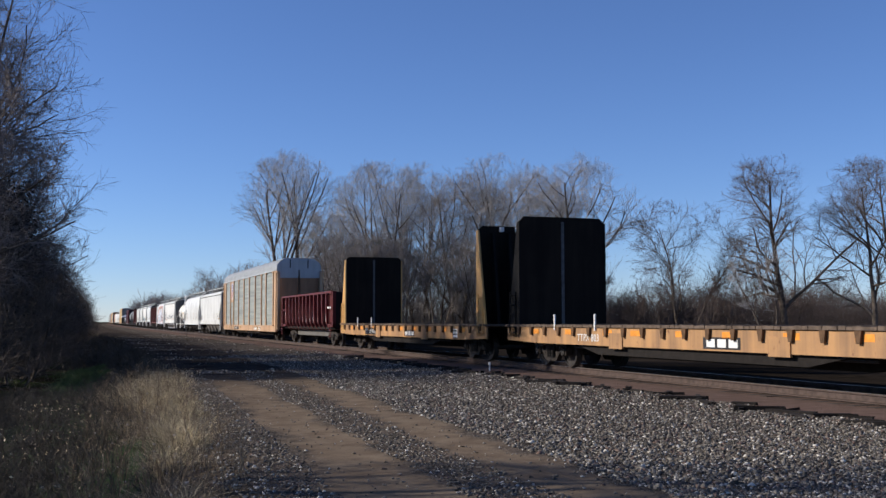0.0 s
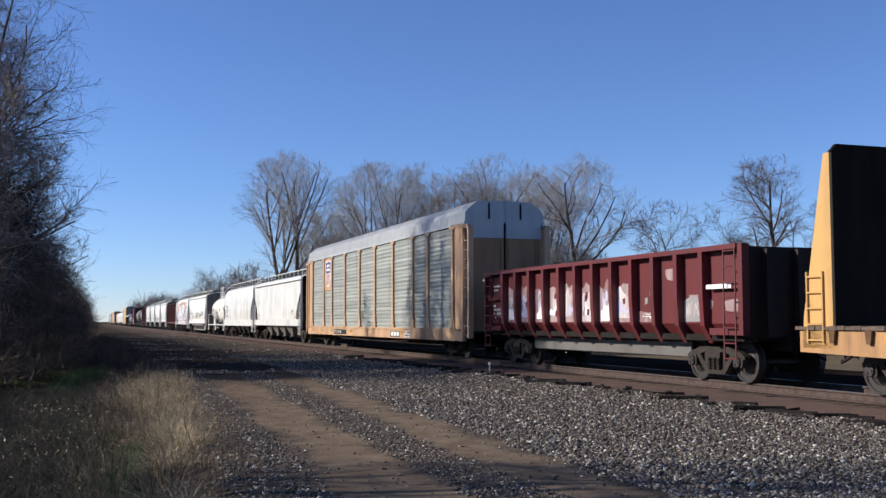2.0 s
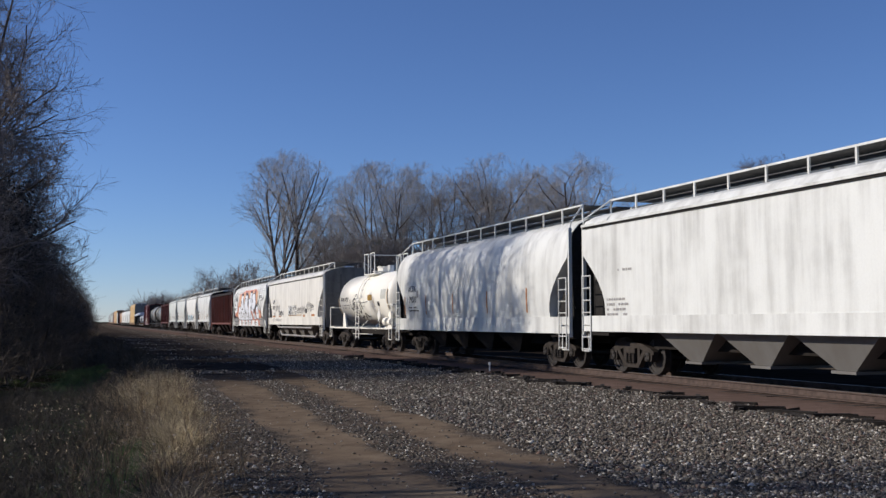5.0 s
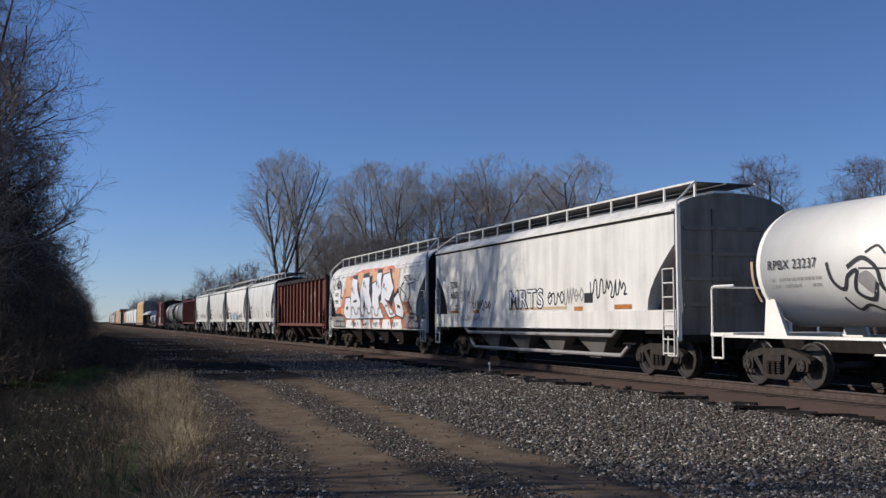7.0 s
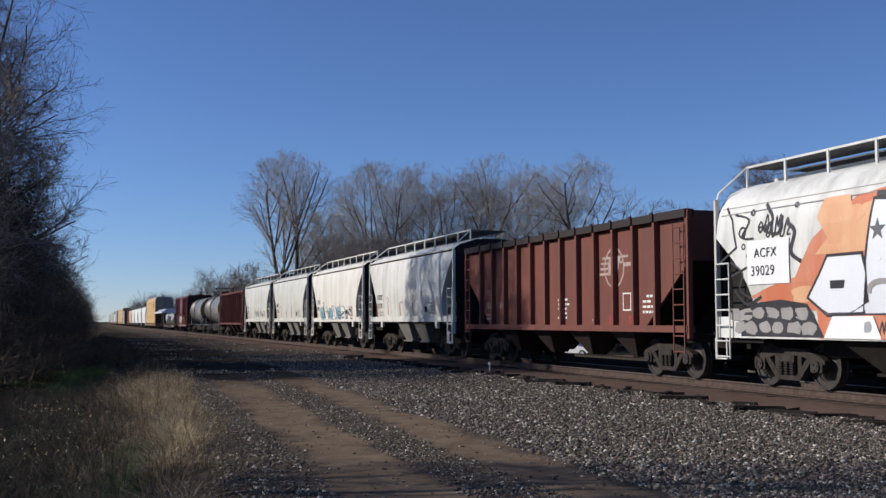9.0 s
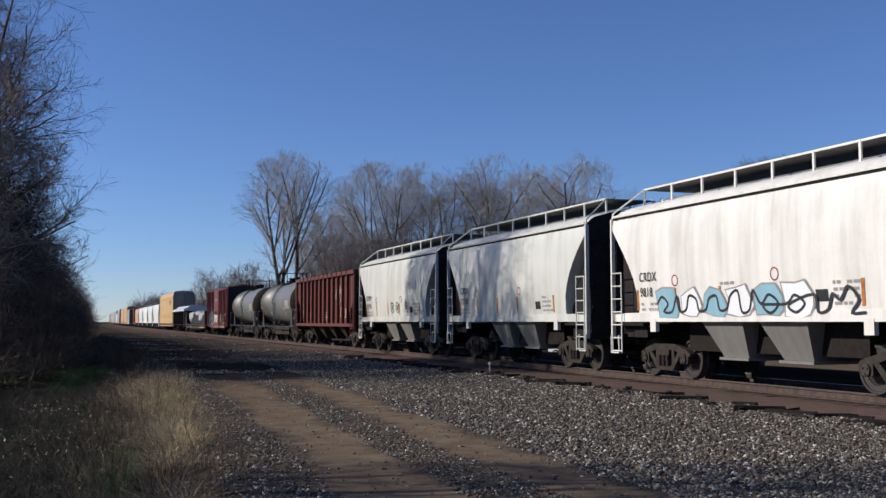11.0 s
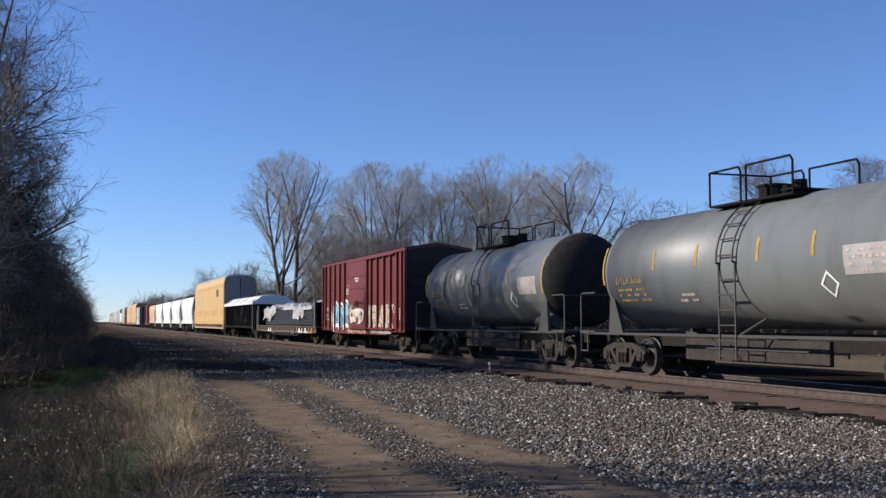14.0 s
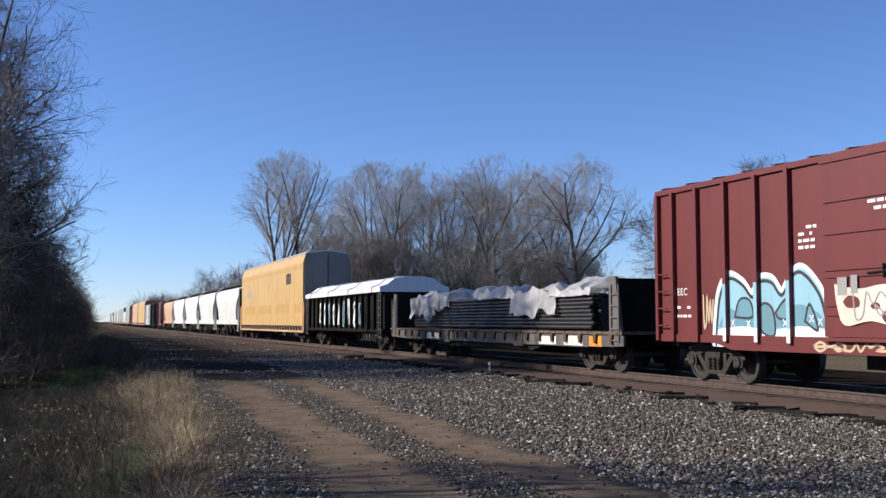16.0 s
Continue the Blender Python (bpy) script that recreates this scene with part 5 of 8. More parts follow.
def ribbon(points, width):
    """A painted band with mitred corners: quads that share their ends; closed where the last point is the first."""
    closed = points[0] == points[-1]
    pts = list(points[:-1]) if closed else list(points)
    n, edges = len(pts), []

    def normal(a, b):
        d = math.hypot(b[0] - a[0], b[1] - a[1]) or 1
        return (-(b[1] - a[1]) / d, (b[0] - a[0]) / d)
    for i, (y, z) in enumerate(pts):
        u = normal(pts[i - 1], pts[i]) if i or closed else normal(pts[0], pts[1])
        v = normal(pts[i], pts[(i + 1) % n]) if i < n - 1 or closed else u
        my, mz = u[0] + v[0], u[1] + v[1]
        k = max(math.hypot(my, mz), 0.7)
        f = width / (k * k)
        edges.append(((y + my * f, z + mz * f), (y - my * f, z - mz * f)))
    if closed:
        edges.append(edges[0])
    return [[p, q, t, e] for (p, q), (e, t) in zip(edges, edges[1:])]


def scrawl(seed, y0, y1, z0, z1, letters, width=0.05):
    """One running spray-can line with no letters to read: loops and strokes from one end to the other."""
    r = random.Random(seed)
    w = (y1 - y0) / letters
    pts = []
    for i in range(letters):
        c = y1 - (i + 0.5) * w
        hi, lo = z1 - r.uniform(0, 0.3) * (z1 - z0), z0 + r.uniform(0, 0.25) * (z1 - z0)
        mid = (hi + lo) / 2
        form = r.choice(("loop", "hook", "stroke", "wave"))
        if form == "loop":
            pts += [(c + w * 0.35, mid), (c, hi), (c - w * 0.35, mid), (c, lo), (c + w * 0.25, mid * 0.9 + lo * 0.1)]
        elif form == "hook":
            pts += [(c + w * 0.3, hi), (c + w * 0.2, lo), (c - w * 0.15, lo * 0.8 + mid * 0.2), (c - w * 0.35, hi)]
        elif form == "stroke":
            pts += [(c + w * 0.4, lo), (c + w * 0.1, hi), (c - w * 0.1, lo), (c - w * 0.4, hi)]
        else:
            pts += [(c + w * 0.4, mid), (c + w * 0.1, hi), (c - w * 0.2, mid), (c + w * 0.05, lo), (c - w * 0.4, lo)]
    return ribbon(smooth(pts, 4), width)


def block_letter(r, y0, y1, z0, z1):
    """One fat angular graffiti form: an uneven outline."""
    n = 9
    cy, cz, hy, hz = (y0 + y1) / 2, (z0 + z1) / 2, (y1 - y0) / 2, (z1 - z0) / 2
    pts = []
    for k in range(n):
        a = math.tau * (k + r.uniform(-0.25, 0.25)) / n
        q = max(abs(math.cos(a)), abs(math.sin(a)))
        f = r.uniform(0.72, 1.08) / q
        pts.append((cy + hy * f * math.cos(a), cz + hz * f * math.sin(a)))
    return pts


def scaled(poly, f):
    cy = sum(p[0] for p in poly) / len(poly)
    cz = sum(p[1] for p in poly) / len(poly)
    return [(cy + (y - cy) * f, cz + (z - cz) * f) for y, z in poly]


def ring(cy, cz, r, w, n=14):
    out = []
    for k in range(n):
        a, b = math.tau * k / n, math.tau * (k + 1) / n
        out.append([(cy + r * math.cos(a), cz + r * math.sin(a)), (cy + r * math.cos(b), cz + r * math.sin(b)), (cy + (r - w) * math.cos(b), cz + (r - w) * math.sin(b)), (cy + (r - w) * math.cos(a), cz + (r - w) * math.sin(a))])
    return out
# ---- the train, from its front to its rear ----
def flat_deck(root, half, sill_mat, seed, pocket=0.95, z0=0.70, z1=1.16):
    """Deck of a bulkhead flat: side sills with stake pockets, a timber floor, deep centre sills."""
    r = random.Random(seed)
    for sx in (-1, 1):
        bm = bmesh.new()
        prism(bm, [(-half + 0.02, z0 + 0.06), (-half + 0.02, z1), (half - 0.02, z1), (half - 0.02, z0 + 0.06), (half - 2.4, z0), (-half + 2.4, z0)], sx * 1.50 - 0.03, sx * 1.50 + 0.03)
        part("side_sill", bm, M[sill_mat], root)
        n = int(2 * (half - 0.6) / pocket)
        for i in range(n + 1):
            y = -half + 0.6 + i * pocket
            bm = bmesh.new()
            prism(bm, [(y - 0.09, z1 + 0.02), (y + 0.09, z1 + 0.02), (y + 0.05, z1 - 0.22), (y - 0.05, z1 - 0.22)], min(sx * 1.53, sx * 1.60), max(sx * 1.53, sx * 1.60))
            part("stake_pocket", bm, M["pocket_dark"], root)
    bm = bmesh.new()
    y = -half + 0.05
    while y < half - 0.1:
        w = 0.20 + r.uniform(-0.01, 0.02)
        box(bm, -1.56 - r.uniform(0, 0.02), 1.56, y, y + w - 0.012, z1 + 0.025, z1 + 0.09 + r.uniform(0, 0.015))
        y += w
    part("deck_planks", bm, M["deck_wood"], root, "dark weathered timber deck")
    bm = bmesh.new()
    prism(bm, [(-half, 0.75), (-half, 1.1), (half, 1.1), (half, 0.75), (half - 4.0, 0.72), (half - 5.5, 0.36), (-half + 5.5, 0.36), (-half + 4.0, 0.72)], -0.35, 0.35)
    prism(bm, [(-half + 4.6, 0.72), (-half + 4.6, 1.1), (half - 4.6, 1.1), (half - 4.6, 0.72), (half - 6.0, 0.46), (-half + 6.0, 0.46)], -1.42, -1.36)
    part("centre_sill", bm, M["under"], root)
    for y in (-half * 0.35, half * 0.3):
        bm = bmesh.new()
        box(bm, -1.56, -1.5, y - 0.35, y + 0.35, z0 - 0.06, z1 - 0.12)
        part("sill_plate", bm, M[sill_mat], root)


def bulkhead(root, y_face, s, z0, z1, mat_side, mat_face, ribs=True):
    """End wall of a flat: a lined face towards the load, tapered side plates that lean outwards. s: +1 at the rear end."""
    bm = bmesh.new()
    w, c = 1.50, 0.17
    outline = [(-w, z0), (w, z0), (w, z1 - c), (w - c, z1), (-w + c, z1), (-w, z1 - c)]
    extrude_y(bm, outline, min(y_face, y_face + s * 0.08), max(y_face, y_face + s * 0.08))
    part("bulkhead_face", bm, M[mat_face], root, "dark lining of the bulkhead")
    for sx in (-1, 1):
        bm = bmesh.new()
        prism(bm, [(y_face - s * 0.02, z0 - 0.4), (y_face - s * 0.02, z1 - c), (y_face + s * 0.14, z1 - c), (y_face + s * 0.80, z0 + 0.2), (y_face + s * 0.85, z0 - 0.4)], sx * 1.50 - 0.03, sx * 1.50 + 0.03)
        part("side_plate", bm, M[mat_side], root)
        bm = bmesh.new()
        ladder(bm, sx * 1.56, y_face + s * 0.22, y_face + s * 0.66, z0 - 0.3, z0 + 1.05, 0.3, 0.022)
        part("ladder", bm, M[mat_side], root)
    if ribs:
        for x in (-0.95, -0.35, 0.35, 0.95):
            bm = bmesh.new()
            prism(bm, [(y_face + s * 0.09, z0), (y_face + s * 0.09, z1 - 0.25), (y_face + s * 0.22, z1 - 0.25), (y_face + s * 0.7, z0)], x - 0.05, x + 0.05)
            part("brace", bm, M["black"], root)
    bm = bmesh.new()
    yy = y_face - s * 0.015
    box(bm, -0.05, 0.05, min(yy, y_face - s * 0.004), max(yy, y_face - s * 0.004), z0, z1 - 0.15)
    part("centre_strip", bm, M["walk_grey"], root)
    for x in (-0.7, -0.1, 0.55):
        bm = bmesh.new()
        box(bm, x, x + 0.12, min(y_face + s * 0.1, y_face + s * 0.24), max(y_face + s * 0.1, y_face + s * 0.24), z1 - 0.2, z1 - 0.04)
        part("top_lug", bm, M["bar_white"], root)


M["flat_grey"] = paint("worn_grey_paint", (0.115, 0.110, 0.102), 0.9, (0.05, 0.04, 0.035), 0.7, 0.6)
M["graf_grime_white"] = paint("graffiti_worn_white", (0.62, 0.59, 0.58), 0.8, (0.22, 0.09, 0.085), 0.6, 0.8)
M["graf_worn"] = paint("graffiti_rubbed_off", (0.36, 0.27, 0.26), 0.9, (0.13, 0.035, 0.035), 0.6, 0.9)
# sill orange made darker: the pockets' shade put into their colour
M["pocket_dark"] = plain("stake_pocket_shade", (0.12, 0.068, 0.035), 0.8)
M["deck_wood"] = plain("dark_deck_timber", (0.13, 0.095, 0.07), 0.9)
M["lining"] = paint("bulkhead_lining", (0.013, 0.011, 0.010), 0.6, (0.034, 0.026, 0.020), 0.9, 0, 0.06)
flat_side = lambda z: 1.53


def bulkhead_flat(label, a, b, seed, numbers, rear):
    root, half = wagon("bulkhead_flatcar", label, a, b, truck_in=2.3)
    flat_deck(root, half, "orange", seed)
    bulkhead(root, half - 0.95, 1, 1.24, 4.68, rear, "lining")
    bulkhead(root, -half + 0.95, -1, 1.24, 4.68, "plate_yellow", "lining")
    r = random.Random(seed)
    for i in range(9):
        y = -half + 1.9 + i * 2.0 + r.uniform(-0.3, 0.3)
        decal("bright_patch", root, flat_side, [rect(y, y + 0.5, 0.98, 1.12)], M["mark_orange"], 0.004)
    decal("name_panel", root, flat_side, [rect(-2.3, -0.9, 0.74, 1.0)], M["bar_black"], 0.004)
    decal("name_bar", root, flat_side, [rect(-2.2 + k * 0.42, -1.88 + k * 0.42, 0.78, 0.96) for k in range(3)], M["bar_white"], 0.009)
    if rear != "black":
        decal("number_panel", root, flat_side, [rect(half - 7.4, half - 4.9, 0.76, 1.06)], M["bar_black"], 0.004)
    side_text(root, numbers, half - 5.0, 0.81, -1.538, 0.28, M["bar_white"])
    decal("data_panel", root, flat_side, [rect(-half + 2.9, -half + 3.35, 0.76, 1.08)], M["bar_white"], 0.004)
    small_print(root, flat_side, -half + 3.3, 1.04, 0.36, 3, M["bar_black"], seed, 0.009)
    for y in (half - 3.6, half - 6.1):
        bm = bmesh.new()
        box(bm, -1.58, -1.54, y - 0.03, y + 0.03, 1.1, 1.55)
        part("stake", bm, M["bar_white"], root, "pale stake standing in a pocket")
    bm = bmesh.new()
    bars(bm, [(-1.3, -half + 4.2, 0.62), (-1.3, half - 4.2, 0.62)], 0.03)
    part("brake_rod", bm, M["steel"], root)
    return root, half


bulkhead_flat("empty bulkhead flatcar in faded orange with black rear posts", 11.0, 31.6, 5, "TTPX 803", "black")
bulkhead_flat("empty bulkhead flatcar in faded orange with tall black end walls", 33.4, 54.0, 6, "TTPX 804542", "plate_yellow")


def gondola():
    root, half = wagon("gondola", "maroon high-side gondola with ribs and patchy graffiti", 55.8, 70.5)
    m = M["maroon"]
    for sx in (-1, 1):
        bm = bmesh.new()
        extrude_y(bm, [(sx * 1.36, 1.30), (sx * 1.36, 2.92), (sx * 1.30, 2.92), (sx * 1.30, 1.30), (sx * 1.0, 0.95), (sx * 1.05, 0.90)], -half + 0.25, half - 0.25)
        part("side_sheet", bm, m, root)
        bm = bmesh.new()
        box(bm, min(sx * 1.26, sx * 1.56), max(sx * 1.26, sx * 1.56), -half + 0.2, half - 0.2, 2.90, 3.01)
        part("top_chord", bm, m, root)
        for i in range(12):
            y = -5.8 + i * 1.053
            bm = bmesh.new()
            e = sx * 1.56
            pts = [(sx * 1.36, 2.90), (e, 2.90), (e, 1.9), (sx * 1.52, 1.25), (sx * 1.30, 0.86), (sx * 1.12, 0.90), (sx * 1.36, 1.32)]
            extrude_y(bm, pts, y - 0.08, y + 0.08)
            part("rib", bm, m, root)
        for s in (-1, 1):
            bm = bmesh.new()
            box(bm, min(sx * 1.36, sx * 1.54), max(sx * 1.36, sx * 1.54), min(s * half, s * (half - 0.16)), max(s * half, s * (half - 0.16)), 1.05, 3.0)
            box(bm, min(sx * 1.36, sx * 1.50), max(sx * 1.36, sx * 1.50), min(s * half, s * (half - 1.3)), max(s * half, s * (half - 1.3)), 1.05, 1.2)
            box(bm, min(sx * 1.36, sx * 1.48), max(sx * 1.36, sx * 1.48), min(s * half, s * (half - 1.2)), max(s * half, s * (half - 1.2)), 2.05, 2.17)
            part("end_frame", bm, m, root)
            bm = bmesh.new()
            ladder(bm, sx * 1.58, s * (half - 0.2), s * (half - 0.62), 0.5, 2.9)
            part("ladder", bm, m, root)
    for s in (-1, 1):
        bm = bmesh.new()
        box(bm, -1.36, 1.36, min(s * (half - 0.2), s * (half - 0.28)), max(s * (half - 0.2), s * (half - 0.28)), 1.0, 2.95)
        for x in (-0.8, 0, 0.8):
            box(bm, x - 0.07, x + 0.07, min(s * (half - 0.2), s * (half - 0.05)), max(s * (half - 0.2), s * (half - 0.05)), 1.0, 2.9)
        # the maroon end goes near-black to hold its shade
        part("end_wall", bm, M["dark_oxide"], root, "end wall with its shade put into a dark colour")
    bm = bmesh.new()
    box(bm, -1.34, 1.34, -half + 0.25, half - 0.25, 0.92, 1.06)
    box(bm, -0.32, 0.32, -half, half, 0.70, 1.0)
    box(bm, -1.0, 1.0, -half + 3.4, half - 3.4, 0.5, 0.92)
    part("floor", bm, M["under"], root)
    bm = bmesh.new()
    box(bm, -1.02, -0.96, -half + 2.8, half - 3.0, 0.52, 0.86)
    part("side_beam", bm, M["chute_grey"], root, "grimy grey side beam")
    bm = bmesh.new()
    box(bm, -1.5, -0.6, half - 0.05, half + 0.25, 2.72, 2.80)
    part("end_platform", bm, M["bar_white"], root, "white brake platform")
    r = random.Random(4)
    sheet = lambda z: 1.36
    for i in range(11):
        y0, y1 = -5.7 + i * 1.053 + 0.05, -5.7 + (i + 1) * 1.053 - 0.25
        if i < 2:
            continue
        full = 0.25 if i == 2 else 1.0
        for layer, (mat, z_top, lift) in enumerate((("graf_worn", 2.35, 0.006), ("graf_lilac" if i in (4, 8, 9) else "graf_grime_white", 2.1, 0.009), ("graf_white" if i % 3 else "graf_lilac", 1.75, 0.012))):
            a, b = (y0, y1 + 0.12) if layer == 0 else (y0 + r.uniform(0.02, 0.25), y1 - r.uniform(-0.1, 0.2))
            n, tilt = 5, r.uniform(-0.3, 0.3)
            top = [(b + (a - b) * k / n, 1.34 + (z_top - 1.34 + tilt * (k / n - 0.5) + r.uniform(-0.10, 0.14)) * full) for k in range(n + 1)]
            low = 1.33 if layer == 0 else 1.33 + r.uniform(0, 0.25)
            decal("graffiti", root, sheet, [[(a, low), (b, low)] + smooth(top, 3)], M[mat], lift)
        chips = [scaled(block_letter(r, c, c + 0.16, z, z + 0.2), 0.9) for c, z in ((y0 + r.uniform(0, 0.5), r.uniform(1.4, 2.1)) for _ in range(3))]
        decal("graffiti", root, sheet, chips, M["maroon"] if i % 2 else M["graf_dim"], 0.015)
    decal("graffiti", root, sheet, [[(-4.7, 1.34), (-5.55, 1.34), (-5.5, 1.85), (-5.2, 1.95), (-4.75, 1.8)]], M["graf_dim"], 0.006)
    decal("graffiti", root, sheet, scrawl(77, -5.5, -4.8, 1.42, 1.8, 4, 0.03), M["graf_grime_white"], 0.009)
    small_print(root, sheet, 6.9, 2.55, 0.75, 2, M["bar_white"], 3, 0.01)
    small_print(root, sheet, 6.9, 1.9, 0.7, 4, M["bar_white"], 5, 0.01)
    for y, z, w, h in ((-5.5, 1.5, 0.5, 0.45), (-6.75, 1.55, 0.35, 0.3), (6.3, 1.5, 0.4, 0.3), (-4.4, 2.3, 0.4, 0.35), (5.9, 2.2, 0.35, 0.4)):
        decal("worn_patch", root, sheet, [block_letter(r, y - w, y + w, z, z + h)], M["graf_worn"], 0.005)
    side = lambda z: 1.50
    decal("stencil_panel", root, side, [rect(-5.95, -6.9, 2.06, 2.16)], M["bar_white"], 0.004)


gondola()


def corrugated(y0, y1, z0, z1, x, pitch, depth):
    """A sheet with level ribs, on the near side when x is negative."""
    s = 1 if x > 0 else -1
    n = round((z1 - z0) / pitch)
    p = (z1 - z0) / n
    line = []
    for i in range(n):
        z = z0 + i * p
        line += [(x, z), (x, z + p * 0.38), (x + s * depth, z + p * 0.5), (x + s * depth, z + p * 0.88)]
    line.append((x, z1))
    bm = bmesh.new()
    rows = [[bm.verts.new((px, y, pz)) for px, pz in line] for y in (y0, y1)]
    back = [[bm.verts.new((x - s * 0.05, y, pz)) for pz in (z0, z1)] for y in (y0, y1)]
    for i in range(len(line) - 1):
        bm.faces.new((rows[0][i], rows[0][i + 1], rows[1][i + 1], rows[1][i]))
    bm.faces.new((back[0][0], back[0][1], back[1][1], back[1][0]))
    bm.faces.new(rows[0] + [back[0][1], back[0][0]])
    bm.faces.new(rows[1] + [back[1][1], back[1][0]])
    bmesh.ops.recalc_face_normals(bm, faces=bm.faces)
    return bm


def rack_roof(half, z_eave, z_top, w, pitch=0.21):
    """Arched roof of pressed sheets with raised seams."""
    pts = [(-w, z_eave), (-w + 0.03, z_eave + 0.38), (-w + 0.12, z_eave + 0.50), (-w + 0.46, z_top - 0.07), (-w + 0.62, z_top - 0.03), (0, z_top), (w - 0.62, z_top - 0.03), (w - 0.46, z_top - 0.07), (w - 0.12, z_eave + 0.50), (w - 0.03, z_eave + 0.38), (w, z_eave)]
    bm = bmesh.new()
    n = int(2 * half / pitch)
    rows = []
    for i in range(n):
        y = -half + i * 2 * half / n
        q = 2 * half / n
        for f, lift in ((0.0, 0.0), (0.62, 0.0), (0.70, 0.016), (0.92, 0.016)):
            rows.append([bm.verts.new((px * (1 + lift / w), y + f * q, pz + lift * (0.3 if abs(px) > w - 0.2 else 1))) for px, pz in pts])
    rows.append([bm.verts.new((px, half, pz)) for px, pz in pts])
    for a, b in zip(rows, rows[1:]):
        for i in range(len(pts) - 1):
            bm.faces.new((a[i], a[i + 1], b[i + 1], b[i]))
    bm.faces.new(rows[0])
    bm.faces.new(rows[-1][::-1])
    bmesh.ops.recalc_face_normals(bm, faces=bm.faces)
    return bm


RACK_POSTS = (-12.0, -9.1, -7.15, -4.3, -1.38, 1.38, 4.3, 7.15, 9.1, 12.0)


def autorack():
    a, b = 71.9, 99.3
    root, half = wagon("autorack", "tall grey-panelled autorack with faded orange posts and silver roof", a, b, truck_in=3.0)
    po, z0, z1 = M["pale_orange"], 1.0, 4.86
    for sx in (-1, 1):
        bm = bmesh.new()
        box(bm, min(sx * 1.44, sx * 1.58), max(sx * 1.44, sx * 1.58), -half + 0.6, half - 0.6, 0.64, 1.02)
        box(bm, min(sx * 1.44, sx * 1.60), max(sx * 1.44, sx * 1.60), -half + 1.4, half - 1.4, 1.0, 1.09)
        part("side_sill", bm, M["pale_orange"], root)
        bm = bmesh.new()
        box(bm, min(sx * 1.46, sx * 1.60), max(sx * 1.46, sx * 1.60), -half + 0.4, half - 0.4, z1 - 0.02, z1 + 0.07)
        part("eave_rail", bm, M["roof_silver"], root)
        for y in RACK_POSTS:
            bm = bmesh.new()
            prism(bm, [(y - 0.24, 1.02), (y - 0.10, 1.75), (y - 0.085, z1), (y + 0.085, z1), (y + 0.10, 1.75), (y + 0.24, 1.02)], min(sx * 1.50, sx * 1.60), max(sx * 1.50, sx * 1.60))
            box(bm, min(sx * 1.50, sx * 1.61), max(sx * 1.50, sx * 1.61), y - 0.26, y + 0.26, z1 - 0.12, z1 - 0.02)
            part("post", bm, po, root)
        for y0, y1 in zip(RACK_POSTS, RACK_POSTS[1:]):
            part("side_panel", corrugated(y0 + 0.06, y1 - 0.06, 1.09, z1 - 0.03, sx * 1.515, 0.172, 0.018), M["galv"], root, "galvanised corrugated side panel")
        for s in (-1, 1):
            part("end_side_panel", corrugated(min(s * 12.06, s * (half - 1.5)), max(s * 12.06, s * (half - 1.5)), 1.09, z1 - 0.03, sx * 1.515, 0.172, 0.012), M["galv"], root)
            bm = bmesh.new()
            box(bm, min(sx * 1.46, sx * 1.55), max(sx * 1.46, sx * 1.55), min(s * (half - 1.5), s * (half - 0.75)), max(s * (half - 1.5), s * (half - 0.75)), 1.05, z1 - 0.02)
            part("end_plate", bm, po, root)
            bm = bmesh.new()
            box(bm, min(sx * 1.42, sx * 1.60), max(sx * 1.42, sx * 1.60), min(s * (half - 0.75), s * (half - 0.55)), max(s * (half - 0.75), s * (half - 0.55)), 1.0, z1 + 0.05)
            box(bm, min(sx * 1.40, sx * 1.58), max(sx * 1.40, sx * 1.58), min(s * half, s * (half - 0.14)), max(s * half, s * (half - 0.14)), 0.75, z1 - 0.1)
            prism(bm, [(s * half, z1 - 0.2), (s * half, z1 - 0.05), (s * (half - 1.8), z1 + 0.08), (s * (half - 1.8), z1 - 0.02)], min(sx * 1.5, sx * 1.6), max(sx * 1.5, sx * 1.6))
            part("end_post", bm, po, root, "pale orange end post")
            bm = bmesh.new()
            ladder(bm, sx * 1.56, s * (half - 0.03), s * (half - 0.48), 0.8, z1 - 0.3, 0.34)
            part("ladder", bm, po, root)
    part("roof", rack_roof(half - 0.45, z1 + 0.05, 5.74, 1.56), M["roof_silver"], root, "silver ribbed roof")
    for s in (-1, 1):
        ye = s * (half - 0.5)
        for sx in (-1, 1):
            bm = bmesh.new()
            box(bm, min(sx * 0.04, sx * 1.36), max(sx * 0.04, sx * 1.36), min(ye, ye + s * 0.06), max(ye, ye + s * 0.06), 1.0, 4.35)
            part("end_door", bm, M["rack_door"], root, "brown end door leaf")
            bm = bmesh.new()
            extrude_y(bm, [(sx * 0.05, 4.36), (sx * 1.44, 4.36), (sx * 1.44, 5.30), (sx * 1.08, 5.62), (sx * 0.05, 5.68)], min(ye, ye + s * 0.07), max(ye, ye + s * 0.07))
            cap = part("door_cap", bm, M["roof_silver"], root)
            bm = bmesh.new()
            box(bm, sx * 0.62 - 0.03, sx * 0.62 + 0.03, min(ye + s * 0.072, ye + s * 0.1), max(ye + s * 0.072, ye + s * 0.1), 5.05, 5.64)
            part("cap_strap", bm, M["black"], cap, "black strap on the silver door cap")
            bm = bmesh.new()
            for k in range(2):
                rod(bm, (sx * (0.14 + k * 1.1), ye + s * 0.09, 1.05), (sx * (0.14 + k * 1.1), ye + s * 0.09, 4.3), 0.025, 6)
            part("lock_rods", bm, M["rack_door"], root)
